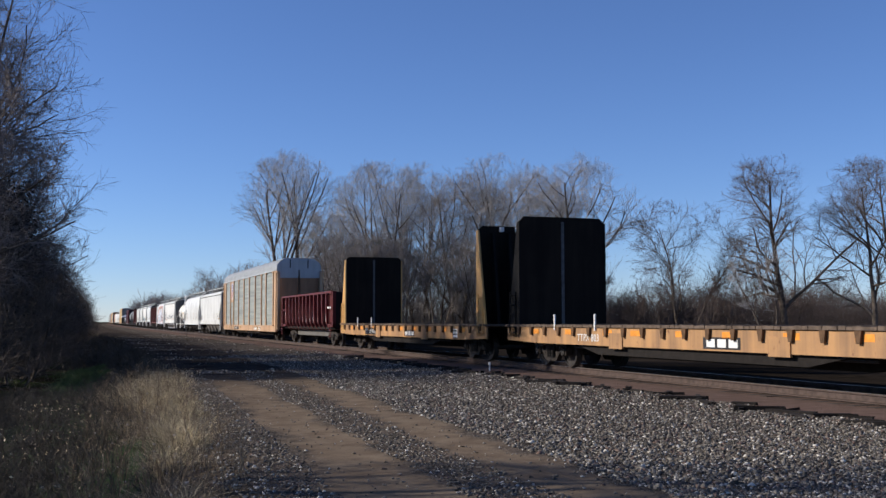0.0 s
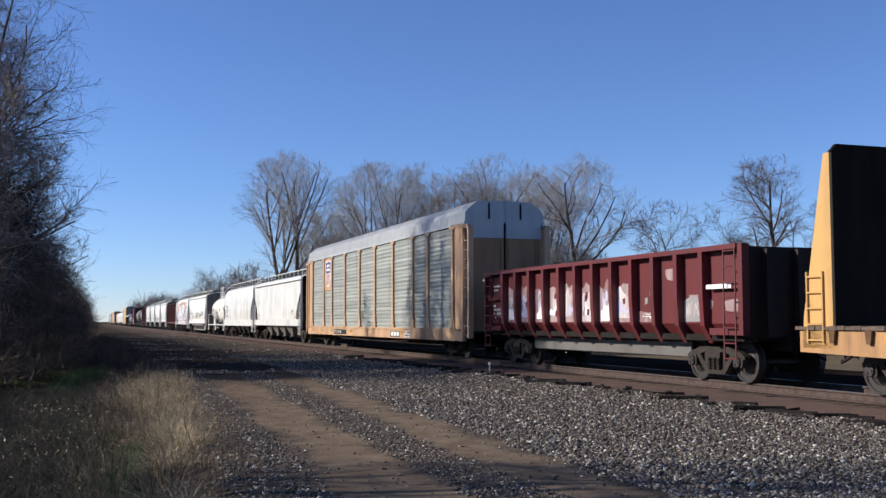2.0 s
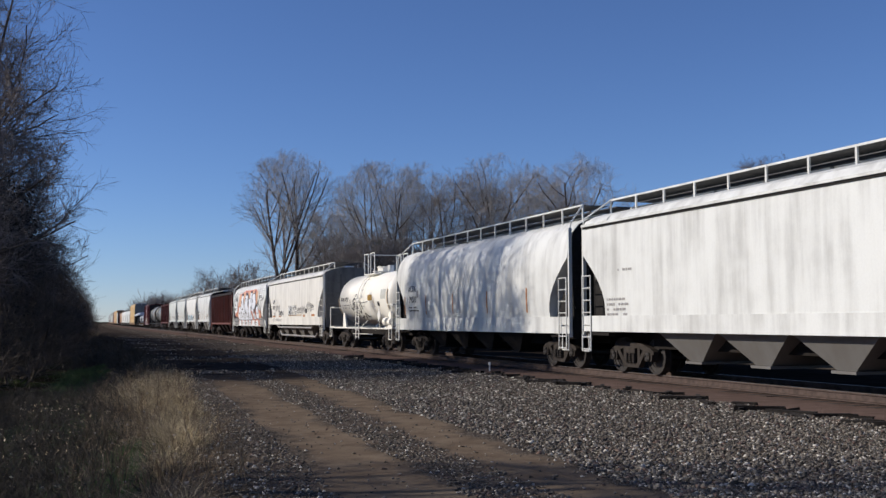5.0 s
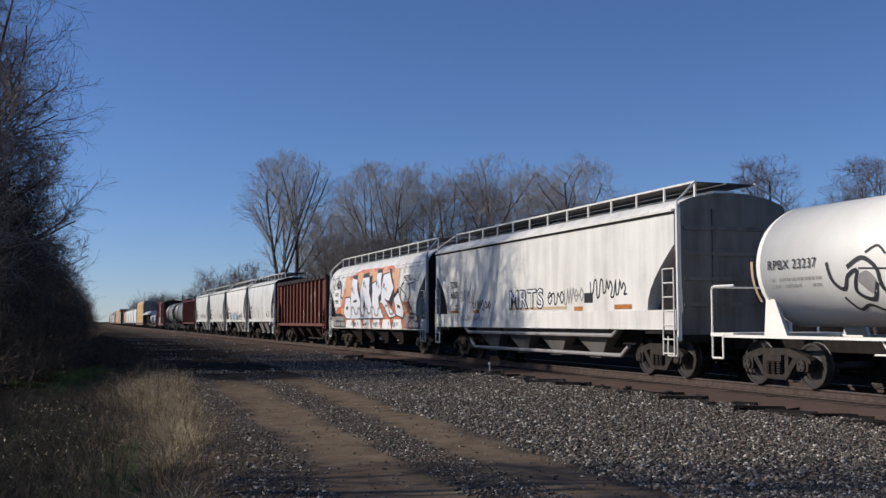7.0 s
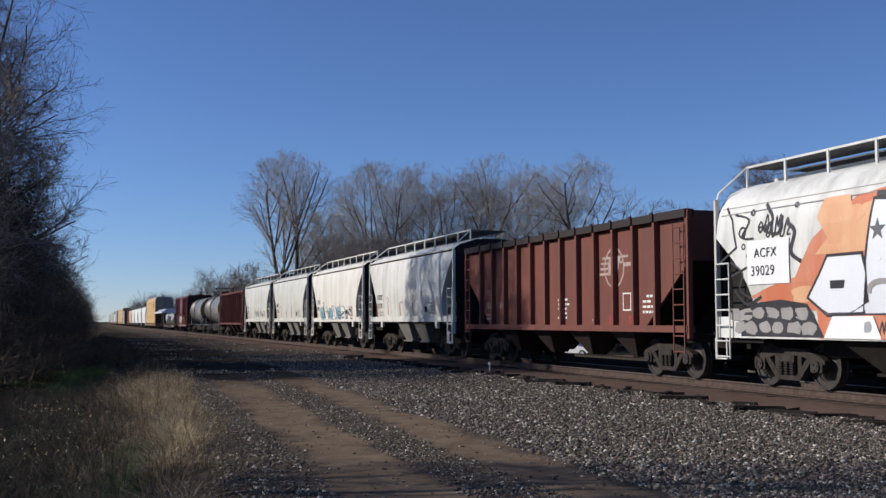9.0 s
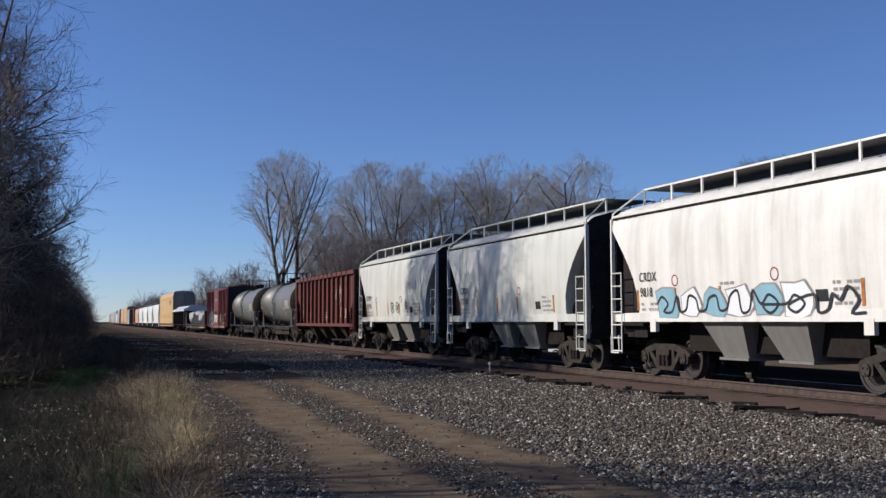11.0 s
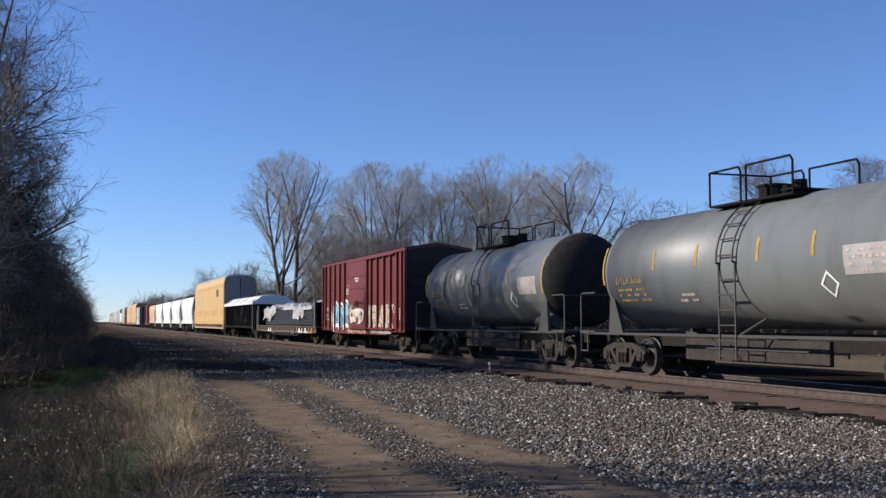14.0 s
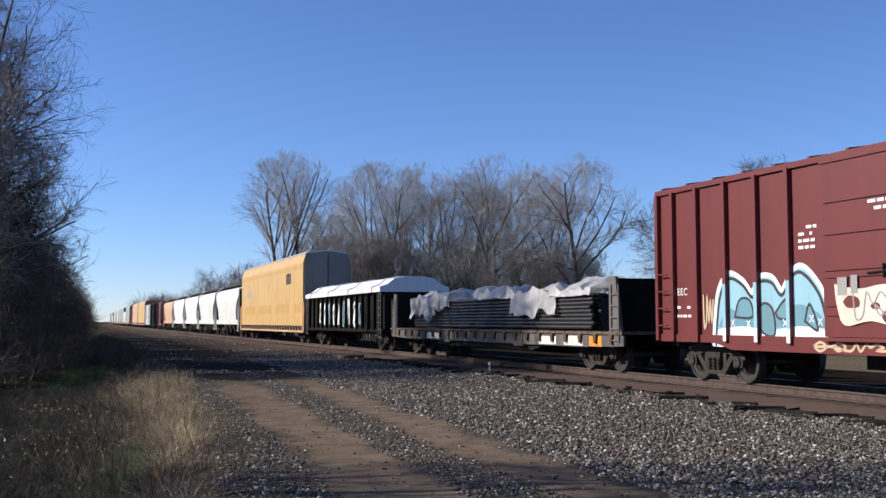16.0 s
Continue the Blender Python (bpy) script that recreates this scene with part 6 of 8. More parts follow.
    bm = bmesh.new()
    box(bm, -0.35, 0.35, -half, half, 0.68, 1.0)
    box(bm, -1.45, 1.45, -half + 0.05, half - 0.05, 0.92, 1.0)
    prism(bm, [(-half + 6, 0.66), (half - 6, 0.66), (half - 7.5, 0.40), (-half + 7.5, 0.40)], -0.4, 0.4)
    part("underframe", bm, M["under"], root)
    bm = bmesh.new()
    bars(bm, [(-1.4, -6, 0.55), (-1.4, -3, 0.47), (-1.4, 5, 0.5), (-1.4, 7, 0.6)], 0.025)
    part("brake_pipe", bm, M["steel"], root)
    # emblem panel and shield with plain bands
    side = lambda z: 1.55
    decal("emblem_panel", root, side, [rect(7.25, 9.0, 3.05, z1 - 0.05)], M["pale_orange"], 0.003)
    c = 8.12
    shield = [(-0.62, 1.30), (-0.55, 1.50), (-0.20, 1.42), (0, 1.55), (0.20, 1.42), (0.55, 1.50), (0.62, 1.30), (0.52, 1.0), (0.62, 0.5), (0.45, 0.15), (0, 0.0), (-0.45, 0.15), (-0.62, 0.5), (-0.52, 1.0)]
    decal("shield_ground", root, side, [shield], M["bar_white"], 0.007, y0=c, z0=3.2)
    decal("shield_top", root, side, [[(-0.48, 0.78), (0.48, 0.78), (0.45, 1.0), (0.54, 1.28), (0.5, 1.42), (0.2, 1.34), (0, 1.46), (-0.2, 1.34), (-0.5, 1.42), (-0.54, 1.28), (-0.45, 1.0)]], M["logo_blue"], 0.012, y0=c, z0=3.2)
    decal("shield_bar", root, side, [rect(-0.44 + k * 0.17, -0.36 + k * 0.17, 0.20 - 0.10 * (1 - abs(k - 2.5) / 2.5), 0.74) for k in range(6)], M["logo_red"], 0.012, y0=c, z0=3.2)
    decal("shield_line", root, side, [rect(-0.34, 0.34, 1.14, 1.26), rect(-0.36, 0.36, 0.92, 1.04)], M["bar_white"], 0.016, y0=c, z0=3.2)
    sill = lambda z: 1.58
    decal("number_panel", root, sill, [rect(3.9, 6.6, 0.70, 0.94)], M["bar_black"], 0.004)
    side_text(root, "TTGX 994942", 6.5, 0.74, -1.588, 0.22, M["bar_white"], 1.1)
    decal("name_panel", root, sill, [rect(-5.4, -4.0, 0.68, 0.95)], M["bar_black"], 0.004)
    decal("name_bar", root, sill, [rect(-5.3 + k * 0.42, -4.96 + k * 0.42, 0.72, 0.91) for k in range(3)], M["bar_white"], 0.009)
    decal("data_panel", root, sill, [rect(-6.9, -6.1, 0.68, 0.97)], M["bar_white"], 0.004)
    small_print(root, sill, -6.15, 0.93, 0.7, 2, M["bar_black"], 9, 0.009)
    decal("yellow_patch", root, sill, [rect(-5.85, -5.5, 0.82, 0.95), rect(9.2, 9.6, 0.8, 0.95), rect(6.9, 7.3, 0.82, 0.95), rect(11.5, 11.9, 0.8, 0.95), rect(2.7, 3.2, 0.82, 0.95)], M["mark_yellow"], 0.005)


M["rack_door"] = paint("brown_door", (0.34, 0.185, 0.095), 0.5, (0.05, 0.035, 0.03), 0.7)
autorack()


# -- covered hoppers and the white tank car --
def tabs(root, width, half, ys, z0=1.75, h=0.55):
    for y in ys:
        decal("reflector_tab", root, width, [[(y, z0), (y + 0.09, z0), (y + 0.05, z0 + h), (y - 0.04, z0 + h)]], M["rust_tab"], 0.008)


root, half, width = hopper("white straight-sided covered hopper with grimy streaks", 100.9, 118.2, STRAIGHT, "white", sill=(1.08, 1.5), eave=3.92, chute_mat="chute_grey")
decal("data_panel", root, width, [rect(-6.2, -5.85, 1.85, 2.1)], M["bar_black"])
decal("data_mark", root, width, [rect(-5.9, -5.95, 1.9, 2.08), rect(-6.05, -6.12, 1.88, 2.05)], M["bar_white"], 0.011)
decal("orange_strip", root, width, [rect(-6.9, -7.6, 1.58, 1.66)], M["rust_tab"])
small_print(root, width, 7.2, 1.95, 1.0, 4, M["graf_dim"], 31)
small_print(root, width, 6.6, 2.7, 0.9, 1, M["graf_dim"], 32)

root, half, width = hopper("white rounded covered hopper with orange reflector tabs", 119.0, 135.8, ROUND, "white", sill=(1.0, 1.48), z_rail=4.70, chute_mat="under", x_walk=0.95, tall_post=True)
side_text(root, "ACFX", 6.55, 2.55, -width(2.6) - 0.015, 0.36, M["bar_black"])
side_text(root, "39078", 6.50, 2.12, -width(2.2) - 0.015, 0.36, M["bar_black"])
small_print(root, width, 6.5, 1.95, 1.1, 2, M["bar_black"], 33)
small_print(root, width, 6.6, 1.35, 5.5, 1, M["graf_dim"], 34, 0.03)
decal("stencil_box", root, width, [rect(5.5, 5.25, 2.3, 2.6)], M["graf_dim"])
tabs(root, width, half, (7.05, 4.3, 1.2, -2.2, -5.5), 1.62, 0.75)


def tank_shell(half, r, cz, dome=0.68, seg=40):
    bm = bmesh.new()
    prof = [(0.02, -half), (0.35 * r, -half + 0.06 * dome), (0.65 * r, -half + 0.28 * dome), (0.86 * r, -half + 0.55 * dome), (0.965 * r, -half + 0.8 * dome), (r, -half + dome)]
    prof += [(r, -half + dome + 0.02), (r * 1.006, -half + dome + 0.02), (r * 1.006, -half + dome + 0.08), (r, -half + dome + 0.08)]
    prof = prof + [(a, -b) for a, b in prof[::-1]]
    rows = [[bm.verts.new((rr * math.cos(k * math.tau / seg), y, cz + rr * math.sin(k * math.tau / seg))) for k in range(seg)] for rr, y in prof]
    for a, b in zip(rows, rows[1:]):
        for k in range(seg):
            j = (k + 1) % seg
            bm.faces.new((a[k], a[j], b[j], b[k]))
    bm.faces.new(rows[0])
    bm.faces.new(rows[-1][::-1])
    bmesh.ops.recalc_face_normals(bm, faces=bm.faces)
    for f in bm.faces:
        f.smooth = True
    return bm


def tank_car(label, a, b, r, cz, mat, trim, rail_mat, platform_half=1.0, shaded=False):
    root, half = wagon("tank_car", label, a, b, truck_in=1.75)
    sh = half - 0.85
    part("shell", tank_shell(sh, r, cz), M[mat], root)
    if shaded:
        # dark skin over the front head: its shade put into the colour
        bm = tank_shell(0.8, r + 0.012, cz, 0.70)
        bmesh.ops.bisect_plane(bm, geom=bm.verts[:] + bm.edges[:] + bm.faces[:], plane_co=(0, -0.16, 0), plane_no=(0, 1, 0), clear_outer=True)
        bmesh.ops.translate(bm, verts=bm.verts, vec=(0, -sh + 0.8 - 0.012, 0))
        part("head", bm, M["end_shade"], root, "tank head with its shade painted on as a dark skin")
    t = M[trim]
    side = lambda z: math.sqrt(max(r * r - (z - cz) ** 2, 0.01))
    bm = bmesh.new()
    box(bm, -0.3, 0.3, -half, half, 0.72, 1.02)
    part("stub_sill", bm, M["under"], root)
    for s in (-1, 1):
        bm = bmesh.new()
        box(bm, -1.45, 1.45, min(s * half, s * (half - 0.85)), max(s * half, s * (half - 0.85)), 1.02, 1.10)
        part("end_platform", bm, t, root)
        bm = bmesh.new()
        bars(bm, [(-1.42, s * (half - 0.03), 1.05), (-1.42, s * (half - 0.03), 2.05), (-1.42, s * (half - 0.10), 2.12), (-1.42, s * (half - 0.85), 2.12)], 0.025)
        bars(bm, [(1.42, s * (half - 0.03), 1.05), (1.42, s * (half - 0.03), 2.05), (1.42, s * (half - 0.10), 2.12), (1.42, s * (half - 0.85), 2.12)], 0.025)
        bars(bm, [(-1.42, s * (half - 0.03), 2.1), (1.42, s * (half - 0.03), 2.1)], 0.022)
        part("end_handrail", bm, t, root)
        for sx in (-1, 1):
            bm = bmesh.new()
            bars(bm, [(sx * 1.45, s * (half - 0.08), 1.05), (sx * 1.45, s * (half - 0.08), 0.55), (sx * 1.45, s * (half - 0.48), 0.55), (sx * 1.45, s * (half - 0.48), 1.05)], 0.025)
            part("step", bm, t, root)
        for sx in (-1, 1):
            bm = bmesh.new()
            y0 = s * (sh - 0.55)
            prism(bm, [(y0, 1.05), (y0 - s * 0.10, cz - r * 0.35), (y0 - s * 0.24, cz - r * 0.35), (y0 - s * 0.75, 1.05)], min(sx * 0.98, sx * 1.06) if r < 1.35 else min(sx * 1.22, sx * 1.30), max(sx * 0.98, sx * 1.06) if r < 1.35 else max(sx * 1.22, sx * 1.30))
            part("saddle_plate", bm, t, root)
    for sx in (-1, 1):
        bm = bmesh.new()
        box(bm, min(sx * 1.38, sx * 1.45), max(sx * 1.38, sx * 1.45), -half + 0.5, half - 0.5, 1.0, 1.06)
        part("side_rail", bm, t, root)
        for y in (-0.3, 0.3):
            bm = bmesh.new()
            pts = [(sx * 1.47, y, 0.5), (sx * 1.47, y, cz)]
            for k in range(8):
                an = k / 7 * 1.25
                pts.append((sx * (r + 0.09) * math.cos(an), y, cz + (r + 0.09) * math.sin(an)))
            bars(bm, pts, 0.024)
            part("ladder_rail", bm, t, root)
        bm = bmesh.new()
        for k in range(6):
            rod(bm, (sx * 1.47, -0.3, 0.6 + k * 0.33), (sx * 1.47, 0.3, 0.6 + k * 0.33), 0.018, 5)
        for k in range(5):
            an = 0.1 + k * 0.24
            x, z = sx * (r + 0.09) * math.cos(an), cz + (r + 0.09) * math.sin(an)
            rod(bm, (x, -0.3, z), (x, 0.3, z), 0.018, 5)
        part("ladder_rungs", bm, t, root)
        bm = bmesh.new()
        bars(bm, [(sx * 1.45, -0.3, 1.0), (sx * 1.2, -1.0, 1.4)], 0.025)
        bars(bm, [(sx * 1.45, 0.3, 0.55), (sx * 1.3, 0.9, 1.05)], 0.02)
        bars(bm, [(sx * 1.42, -2.6, 0.75), (sx * 1.42, 0.9, 0.75)], 0.02)
        part("ladder_brace", bm, t, root)
    # platform round the manway
    top = cz + r
    rail_up = 0.95 if platform_half < 1.2 else 0.72
    bm = bmesh.new()
    for sx in (-1, 1):
        box(bm, min(sx * 0.35, sx * 0.85), max(sx * 0.35, sx * 0.85), -platform_half, platform_half, top - 0.10, top - 0.05)
    box(bm, -0.85, 0.85, -platform_half, -platform_half + 0.4, top + 0.005, top + 0.05)
    part("top_platform", bm, M[rail_mat], root)
    bm = bmesh.new()
    for sx in (-1, 1):
        for y0, y1 in ((-platform_half, -platform_half + 0.75), (platform_half - 0.75, platform_half)) if platform_half < 1.2 else ((-platform_half, 0.1), (0.3, platform_half)):
            bars(bm, [(sx * 0.85, y0, top - 0.08), (sx * 0.85, y0, top + rail_up - 0.1), (sx * 0.85, y0 + 0.08, top + rail_up), (sx * 0.85, y1, top + rail_up), (sx * 0.85, y1, top - 0.08)], 0.026)
    bars(bm, [(-0.85, platform_half, top + rail_up), (0.85, platform_half, top + rail_up)], 0.024)
    part("top_railing", bm, M[rail_mat], root)
    bm = bmesh.new()
    rod(bm, (0, 0.25, top - 0.1), (0, 0.25, top + 0.28), 0.34, 16)
    rod(bm, (0, 0.25, top + 0.28), (0, 0.25, top + 0.33), 0.37, 16)
    rod(bm, (0.1, -0.5, top - 0.1), (0.1, -0.5, top + 0.36), 0.17, 12)
    rod(bm, (-0.3, -0.6, top - 0.1), (-0.3, -0.6, top + 0.22), 0.10, 10)
    part("manway", bm, M[rail_mat], root, "manway and valves on the crown")
    bm = bmesh.new()
    rod(bm, (-0.95, -half + 1.5, 1.34), (-0.95, -half + 2.7, 1.34), 0.2, 14)
    part("air_reservoir", bm, t, root)
    return root, half, side


root, half, side = tank_car("short white tank car with white railings and ladder", 136.9, 148.8, 1.27, 2.50, "tank_white", "tank_white", "tank_white", 0.95)
side_text(root, "RPBX 23237", 4.1, 2.40, -side(2.5) - 0.02, 0.27, M["bar_black"])
small_print(root, side, 4.05, 2.22, 1.4, 2, M["graf_dim"], 41)
decal("yellow_panel", root, side, [rect(-1.15, -1.95, 2.36, 2.64)], M["mark_yellow"], 0.008)
decal("tan_tab", root, side, [rect(-2.15, -2.24, 2.02, 2.48), rect(-4.4, -4.5, 1.95, 2.85), rect(4.6, 4.68, 1.75, 2.6)], M["graf_tan"], 0.008)
decal("data_panel", root, side, [rect(-2.8, -3.15, 2.08, 2.28)], M["bar_black"], 0.008)
decal("faded_panel", root, side, [rect(-3.4, -4.25, 2.4, 2.85)], M["cream"], 0.006)
FLOURISH = [[(2.55, 2.62), (2.45, 2.25), (2.2, 2.1), (2.0, 2.35), (1.75, 2.42), (1.9, 2.05), (1.55, 1.9), (1.3, 2.2)], [(2.0, 2.5), (1.6, 2.66), (1.25, 2.45), (1.2, 2.1), (0.95, 1.95), (0.7, 2.2), (0.85, 2.5), (0.55, 2.45), (0.35, 2.1)],
            [(2.3, 1.95), (2.1, 1.72), (1.75, 1.8), (1.4, 1.68), (1.0, 1.78), (0.65, 1.7), (0.3, 1.9), (0.05, 1.72)], [(1.5, 2.75), (1.2, 2.86), (1.0, 2.7)], [(1.7, 2.47), (0.4, 2.42), (-0.9, 2.47)]]
for k, line in enumerate(FLOURISH):
    decal("graffiti", root, side, ribbon(smooth([(y - 0.25, z - 0.15) for y, z in line]), (0.08, 0.085, 0.055, 0.045, 0.03)[k]), M["graf_black"], 0.008 + 0.001 * k, cell=0.12)
decal("graffiti", root, side, [smooth([(1.6, 2.15), (1.25, 2.27), (1.05, 2.05), (1.25, 1.85), (1.6, 2.15)])[:-1]], M["graf_dim"], 0.007, cell=0.12)
bm = bmesh.new()
prism(bm, [(-3.75, 1.33), (-4.02, 1.65), (-3.75, 1.97), (-3.48, 1.65)], -1.44, -1.42)
box(bm, -1.42, -1.40, -3.77, -3.73, 1.04, 1.6)
part("placard", bm, M["bar_white"], root, "white diamond placard")

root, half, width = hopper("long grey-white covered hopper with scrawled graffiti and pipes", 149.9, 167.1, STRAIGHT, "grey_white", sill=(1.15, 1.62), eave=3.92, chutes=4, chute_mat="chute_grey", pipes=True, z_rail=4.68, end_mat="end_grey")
side_text(root, "TCMX", 6.9, 2.55, -width(2.6) - 0.012, 0.36, M["bar_black"], 0.72)
side_text(root, "450021", 6.85, 2.18, -width(2.2) - 0.012, 0.36, M["bar_black"], 0.72)
small_print(root, width, 6.6, 1.95, 0.7, 2, M["graf_dim"], 43)
decal("stencil_box", root, width, ring(5.3, 2.7, 0.16, 0.03, 4), M["graf_dim"])
decal("orange_strip", root, width, [rect(6.9, 6.0, 1.64, 1.74), rect(4.6, 4.0, 1.64, 1.74), rect(-3.3, -3.8, 1.64, 1.76), rect(-5.6, -6.5, 1.66, 1.78)], M["rust_tab"])
for word, col, lift, fat in (("MRTS", "graf_black", 0.010, 0.035), ("MRTS", "graf_white", 0.014, -0.006)):
    tag = side_text(root, word, 1.35, 1.76, -width(2.0) - lift, 0.80, M[col], 1.25)
    tag.data.offset = fat
decal("graffiti", root, width, scrawl(5, -2.7, -1.5, 1.75, 2.3, 3, 0.05), M["graf_black"])
decal("graffiti", root, width, [rect(-2.8, 1.3, 1.70, 1.78)], M["graf_tan"], 0.008)
decal("graffiti", root, width, scrawl(6, 2.9, 4.7, 1.75, 2.1, 6, 0.05), M["graf_black"])
decal("graffiti", root, width, scrawl(7, 3.6, 6.9, 1.22, 1.58, 8, 0.045), M["graf_dim"], 0.02)
decal("graffiti", root, width, scrawl(8, -6.3, -4.2, 2.0, 2.45, 6, 0.05), M["graf_black"])
decal("graffiti", root, width, scrawl(9, -3.9, -2.6, 1.8, 2.3, 4, 0.05), M["graf_dim"])
decal("graffiti", root, width, scrawl(10, 4.4, 5.9, 2.0, 2.5, 4, 0.05), M["graf_dim"])
decal("data_panel", root, width, [rect(-3.9, -4.4, 1.85, 2.12)], M["bar_black"])

# the painted hopper
root, half, width = hopper("white covered hopper covered in silver and orange graffiti", 168.3, 184.8, ROUND, "white", sill=(1.0, 1.45), z_rail=4.70, x_walk=0.95, chute_mat="under")
bare = width
width = lambda z: max(bare(z), bare(1.45) + 0.014) if z < 1.47 else bare(z)
for z in (3.62, 3.76):
    decal("roof_seam", root, width, [rect(-half + 0.2, half - 0.2, z, z + 0.018)], M["graf_dim"], 0.005)
r = random.Random(12)
fire = [(4.9, 1.02), (4.95, 1.55), (6.5, 1.66), (6.95, 1.86), (6.3, 2.05), (5.51, 2.2), (5.0, 2.9), (4.54, 3.19), (3.83, 3.6), (1.95, 3.86), (-1.19, 3.81), (-3.26, 3.83), (-3.67, 3.71), (-3.95, 3.1), (-4.39, 2.93), (-4.6, 2.65), (-5.22, 2.16), (-6.18, 2.19), (-6.18, 1.51), (-5.71, 1.39), (-5.76, 1.05)]
decal("graffiti", root, width, [fire], M["graf_orange"], 0.006)
glow = [(4.9, 2.6), (4.3, 3.1), (3.6, 3.45), (2.2, 3.68), (0.4, 3.62), (-0.9, 3.66), (-2.5, 3.66), (-3.3, 3.6), (-3.6, 3.2), (-2.0, 2.9), (1.0, 2.9), (3.2, 2.6)]
decal("graffiti", root, width, [glow], M["graf_peach"], 0.009)
for cy, w, z in ((2.05, 0.42, 2.75), (0.25, 0.40, 2.80), (4.35, 0.5, 2.45), (-4.25, 0.42, 2.55)):
    decal("graffiti", root, width, [[(cy + w * 0.7, 3.66), (cy + w, 3.3), (cy + w * 0.45, 2.95), (cy, z), (cy - w * 0.5, 2.95), (cy - w, 3.3), (cy - w * 0.7, 3.66)]], M["graf_peach"], 0.0105)
LETTERS = [[(4.55, 2.55), (3.65, 2.55), (3.55, 2.2), (3.7, 1.5), (4.65, 1.47), (5.15, 1.8), (4.8, 2.2)],
           [(3.35, 3.5), (2.35, 3.4), (2.25, 2.9), (1.65, 2.3), (1.85, 1.48), (4.05, 1.48), (3.55, 1.7), (3.55, 2.4)],
           [(1.35, 3.45), (0.15, 3.45), (0.05, 2.7), (-0.35, 2.2), (-0.2, 1.48), (1.8, 1.48), (1.58, 2.3), (1.7, 2.7)],
           [(-1.08, 3.58), (-1.88, 3.58), (-1.95, 2.9), (-2.02, 2.65), (-1.5, 2.45), (-1.55, 2.1), (-1.85, 1.95), (-2.2, 1.48), (-0.3, 1.48), (-0.4, 2.2), (-0.5, 2.8), (-0.35, 3.1), (-1.05, 3.2)],
           [(-2.2, 3.45), (-3.2, 3.52), (-3.95, 2.8), (-3.2, 2.25), (-2.5, 2.35), (-3.5, 1.9), (-4.1, 1.6), (-3.15, 1.48), (-2.15, 2.15), (-1.75, 2.2), (-2.0, 2.7)],
           [(-3.95, 2.35), (-4.65, 2.6), (-5.35, 1.8), (-5.1, 1.47), (-4.15, 1.65), (-4.05, 2.1)]]
for k, L in enumerate(LETTERS):
    decal("graffiti", root, width, ribbon(L + L[:1], 0.085), M["graf_black"], 0.012 + 0.0003 * k)
    decal("graffiti", root, width, [L], M["graf_grey"], 0.016)
    decal("graffiti", root, width, ribbon(L + L[:1], 0.03), M["graf_black"], 0.019)
GAPS = [[(2.33, 3.38), (2.05, 3.2), (1.66, 2.45), (1.9, 2.5), (2.22, 2.88)], [(0.12, 3.44), (-0.3, 3.52), (-0.42, 3.1), (-0.5, 2.8), (-0.2, 2.45), (0.03, 2.65)], [(-1.9, 3.56), (-2.15, 3.45), (-2.0, 2.75)], [(-3.97, 2.75), (-4.05, 2.5), (-3.6, 1.98), (-2.6, 2.38), (-3.18, 2.22)],
        [(0.95, 2.4), (0.75, 2.1), (0.85, 1.8), (1.2, 2.05)], [(3.0, 2.38), (2.35, 2.42), (2.4, 2.3), (3.0, 2.28)], [(4.5, 2.1), (4.1, 2.1), (4.15, 1.95), (4.5, 1.95)], [(-4.4, 2.1), (-4.85, 2.0), (-4.8, 1.88), (-4.4, 1.95)], [(-1.5, 2.42), (-1.95, 2.6), (-2.0, 2.35), (-1.72, 2.22)],
        [(3.3, 3.64), (2.4, 3.62), (2.4, 3.46), (3.3, 3.54)], [(1.35, 3.64), (0.3, 3.66), (0.3, 3.5), (1.35, 3.5)], [(-1.05, 3.74), (-1.85, 3.74), (-1.85, 3.62), (-1.05, 3.62)], [(-2.9, 3.72), (-3.3, 3.66), (-3.95, 2.95), (-3.2, 3.56)], [(-4.0, 2.5), (-4.6, 2.78), (-4.66, 2.64), (-4.0, 2.4)]]
decal("graffiti", root, width, GAPS, M["graf_black"], 0.022)
dots = [ring(y, z, 0.035, 0.034, 5) for y, z in ((3.2, 2.44), (3.0, 2.44), (1.0, 2.15), (0.9, 2.0), (-1.2, 2.2), (-2.8, 2.6), (-2.7, 2.45), (0.1, 3.2), (-0.05, 2.9), (2.0, 3.1), (1.85, 2.8), (-4.6, 1.93))]
decal("graffiti", root, width, [q for d in dots for q in d], M["graf_white"], 0.026)
wave = [(3.5 - k * 0.075 + 0.10 * math.sin(k * 0.78), 1.84 + 0.17 * math.sin(k * 0.39) + 0.06 * math.sin(k * 0.17)) for k in range(98)]
decal("graffiti", root, width, ribbon(wave, 0.10), M["graf_dim"], 0.024)
decal("graffiti", root, width, [[(4.75 - k * 1.66, 1.03), (3.25 - k * 1.66, 1.03), (3.45 - k * 1.66, 1.44), (4.5 - k * 1.66, 1.44)] for k in range(6)], M["graf_white"], 0.030)
decal("graffiti", root, width, [[(3.28 - k * 1.66, 1.03), (3.06 - k * 1.66, 1.03), (3.1 - k * 1.66, 1.36), (3.2 - k * 1.66, 1.40)] for k in range(5)], M["graf_orange"], 0.030)
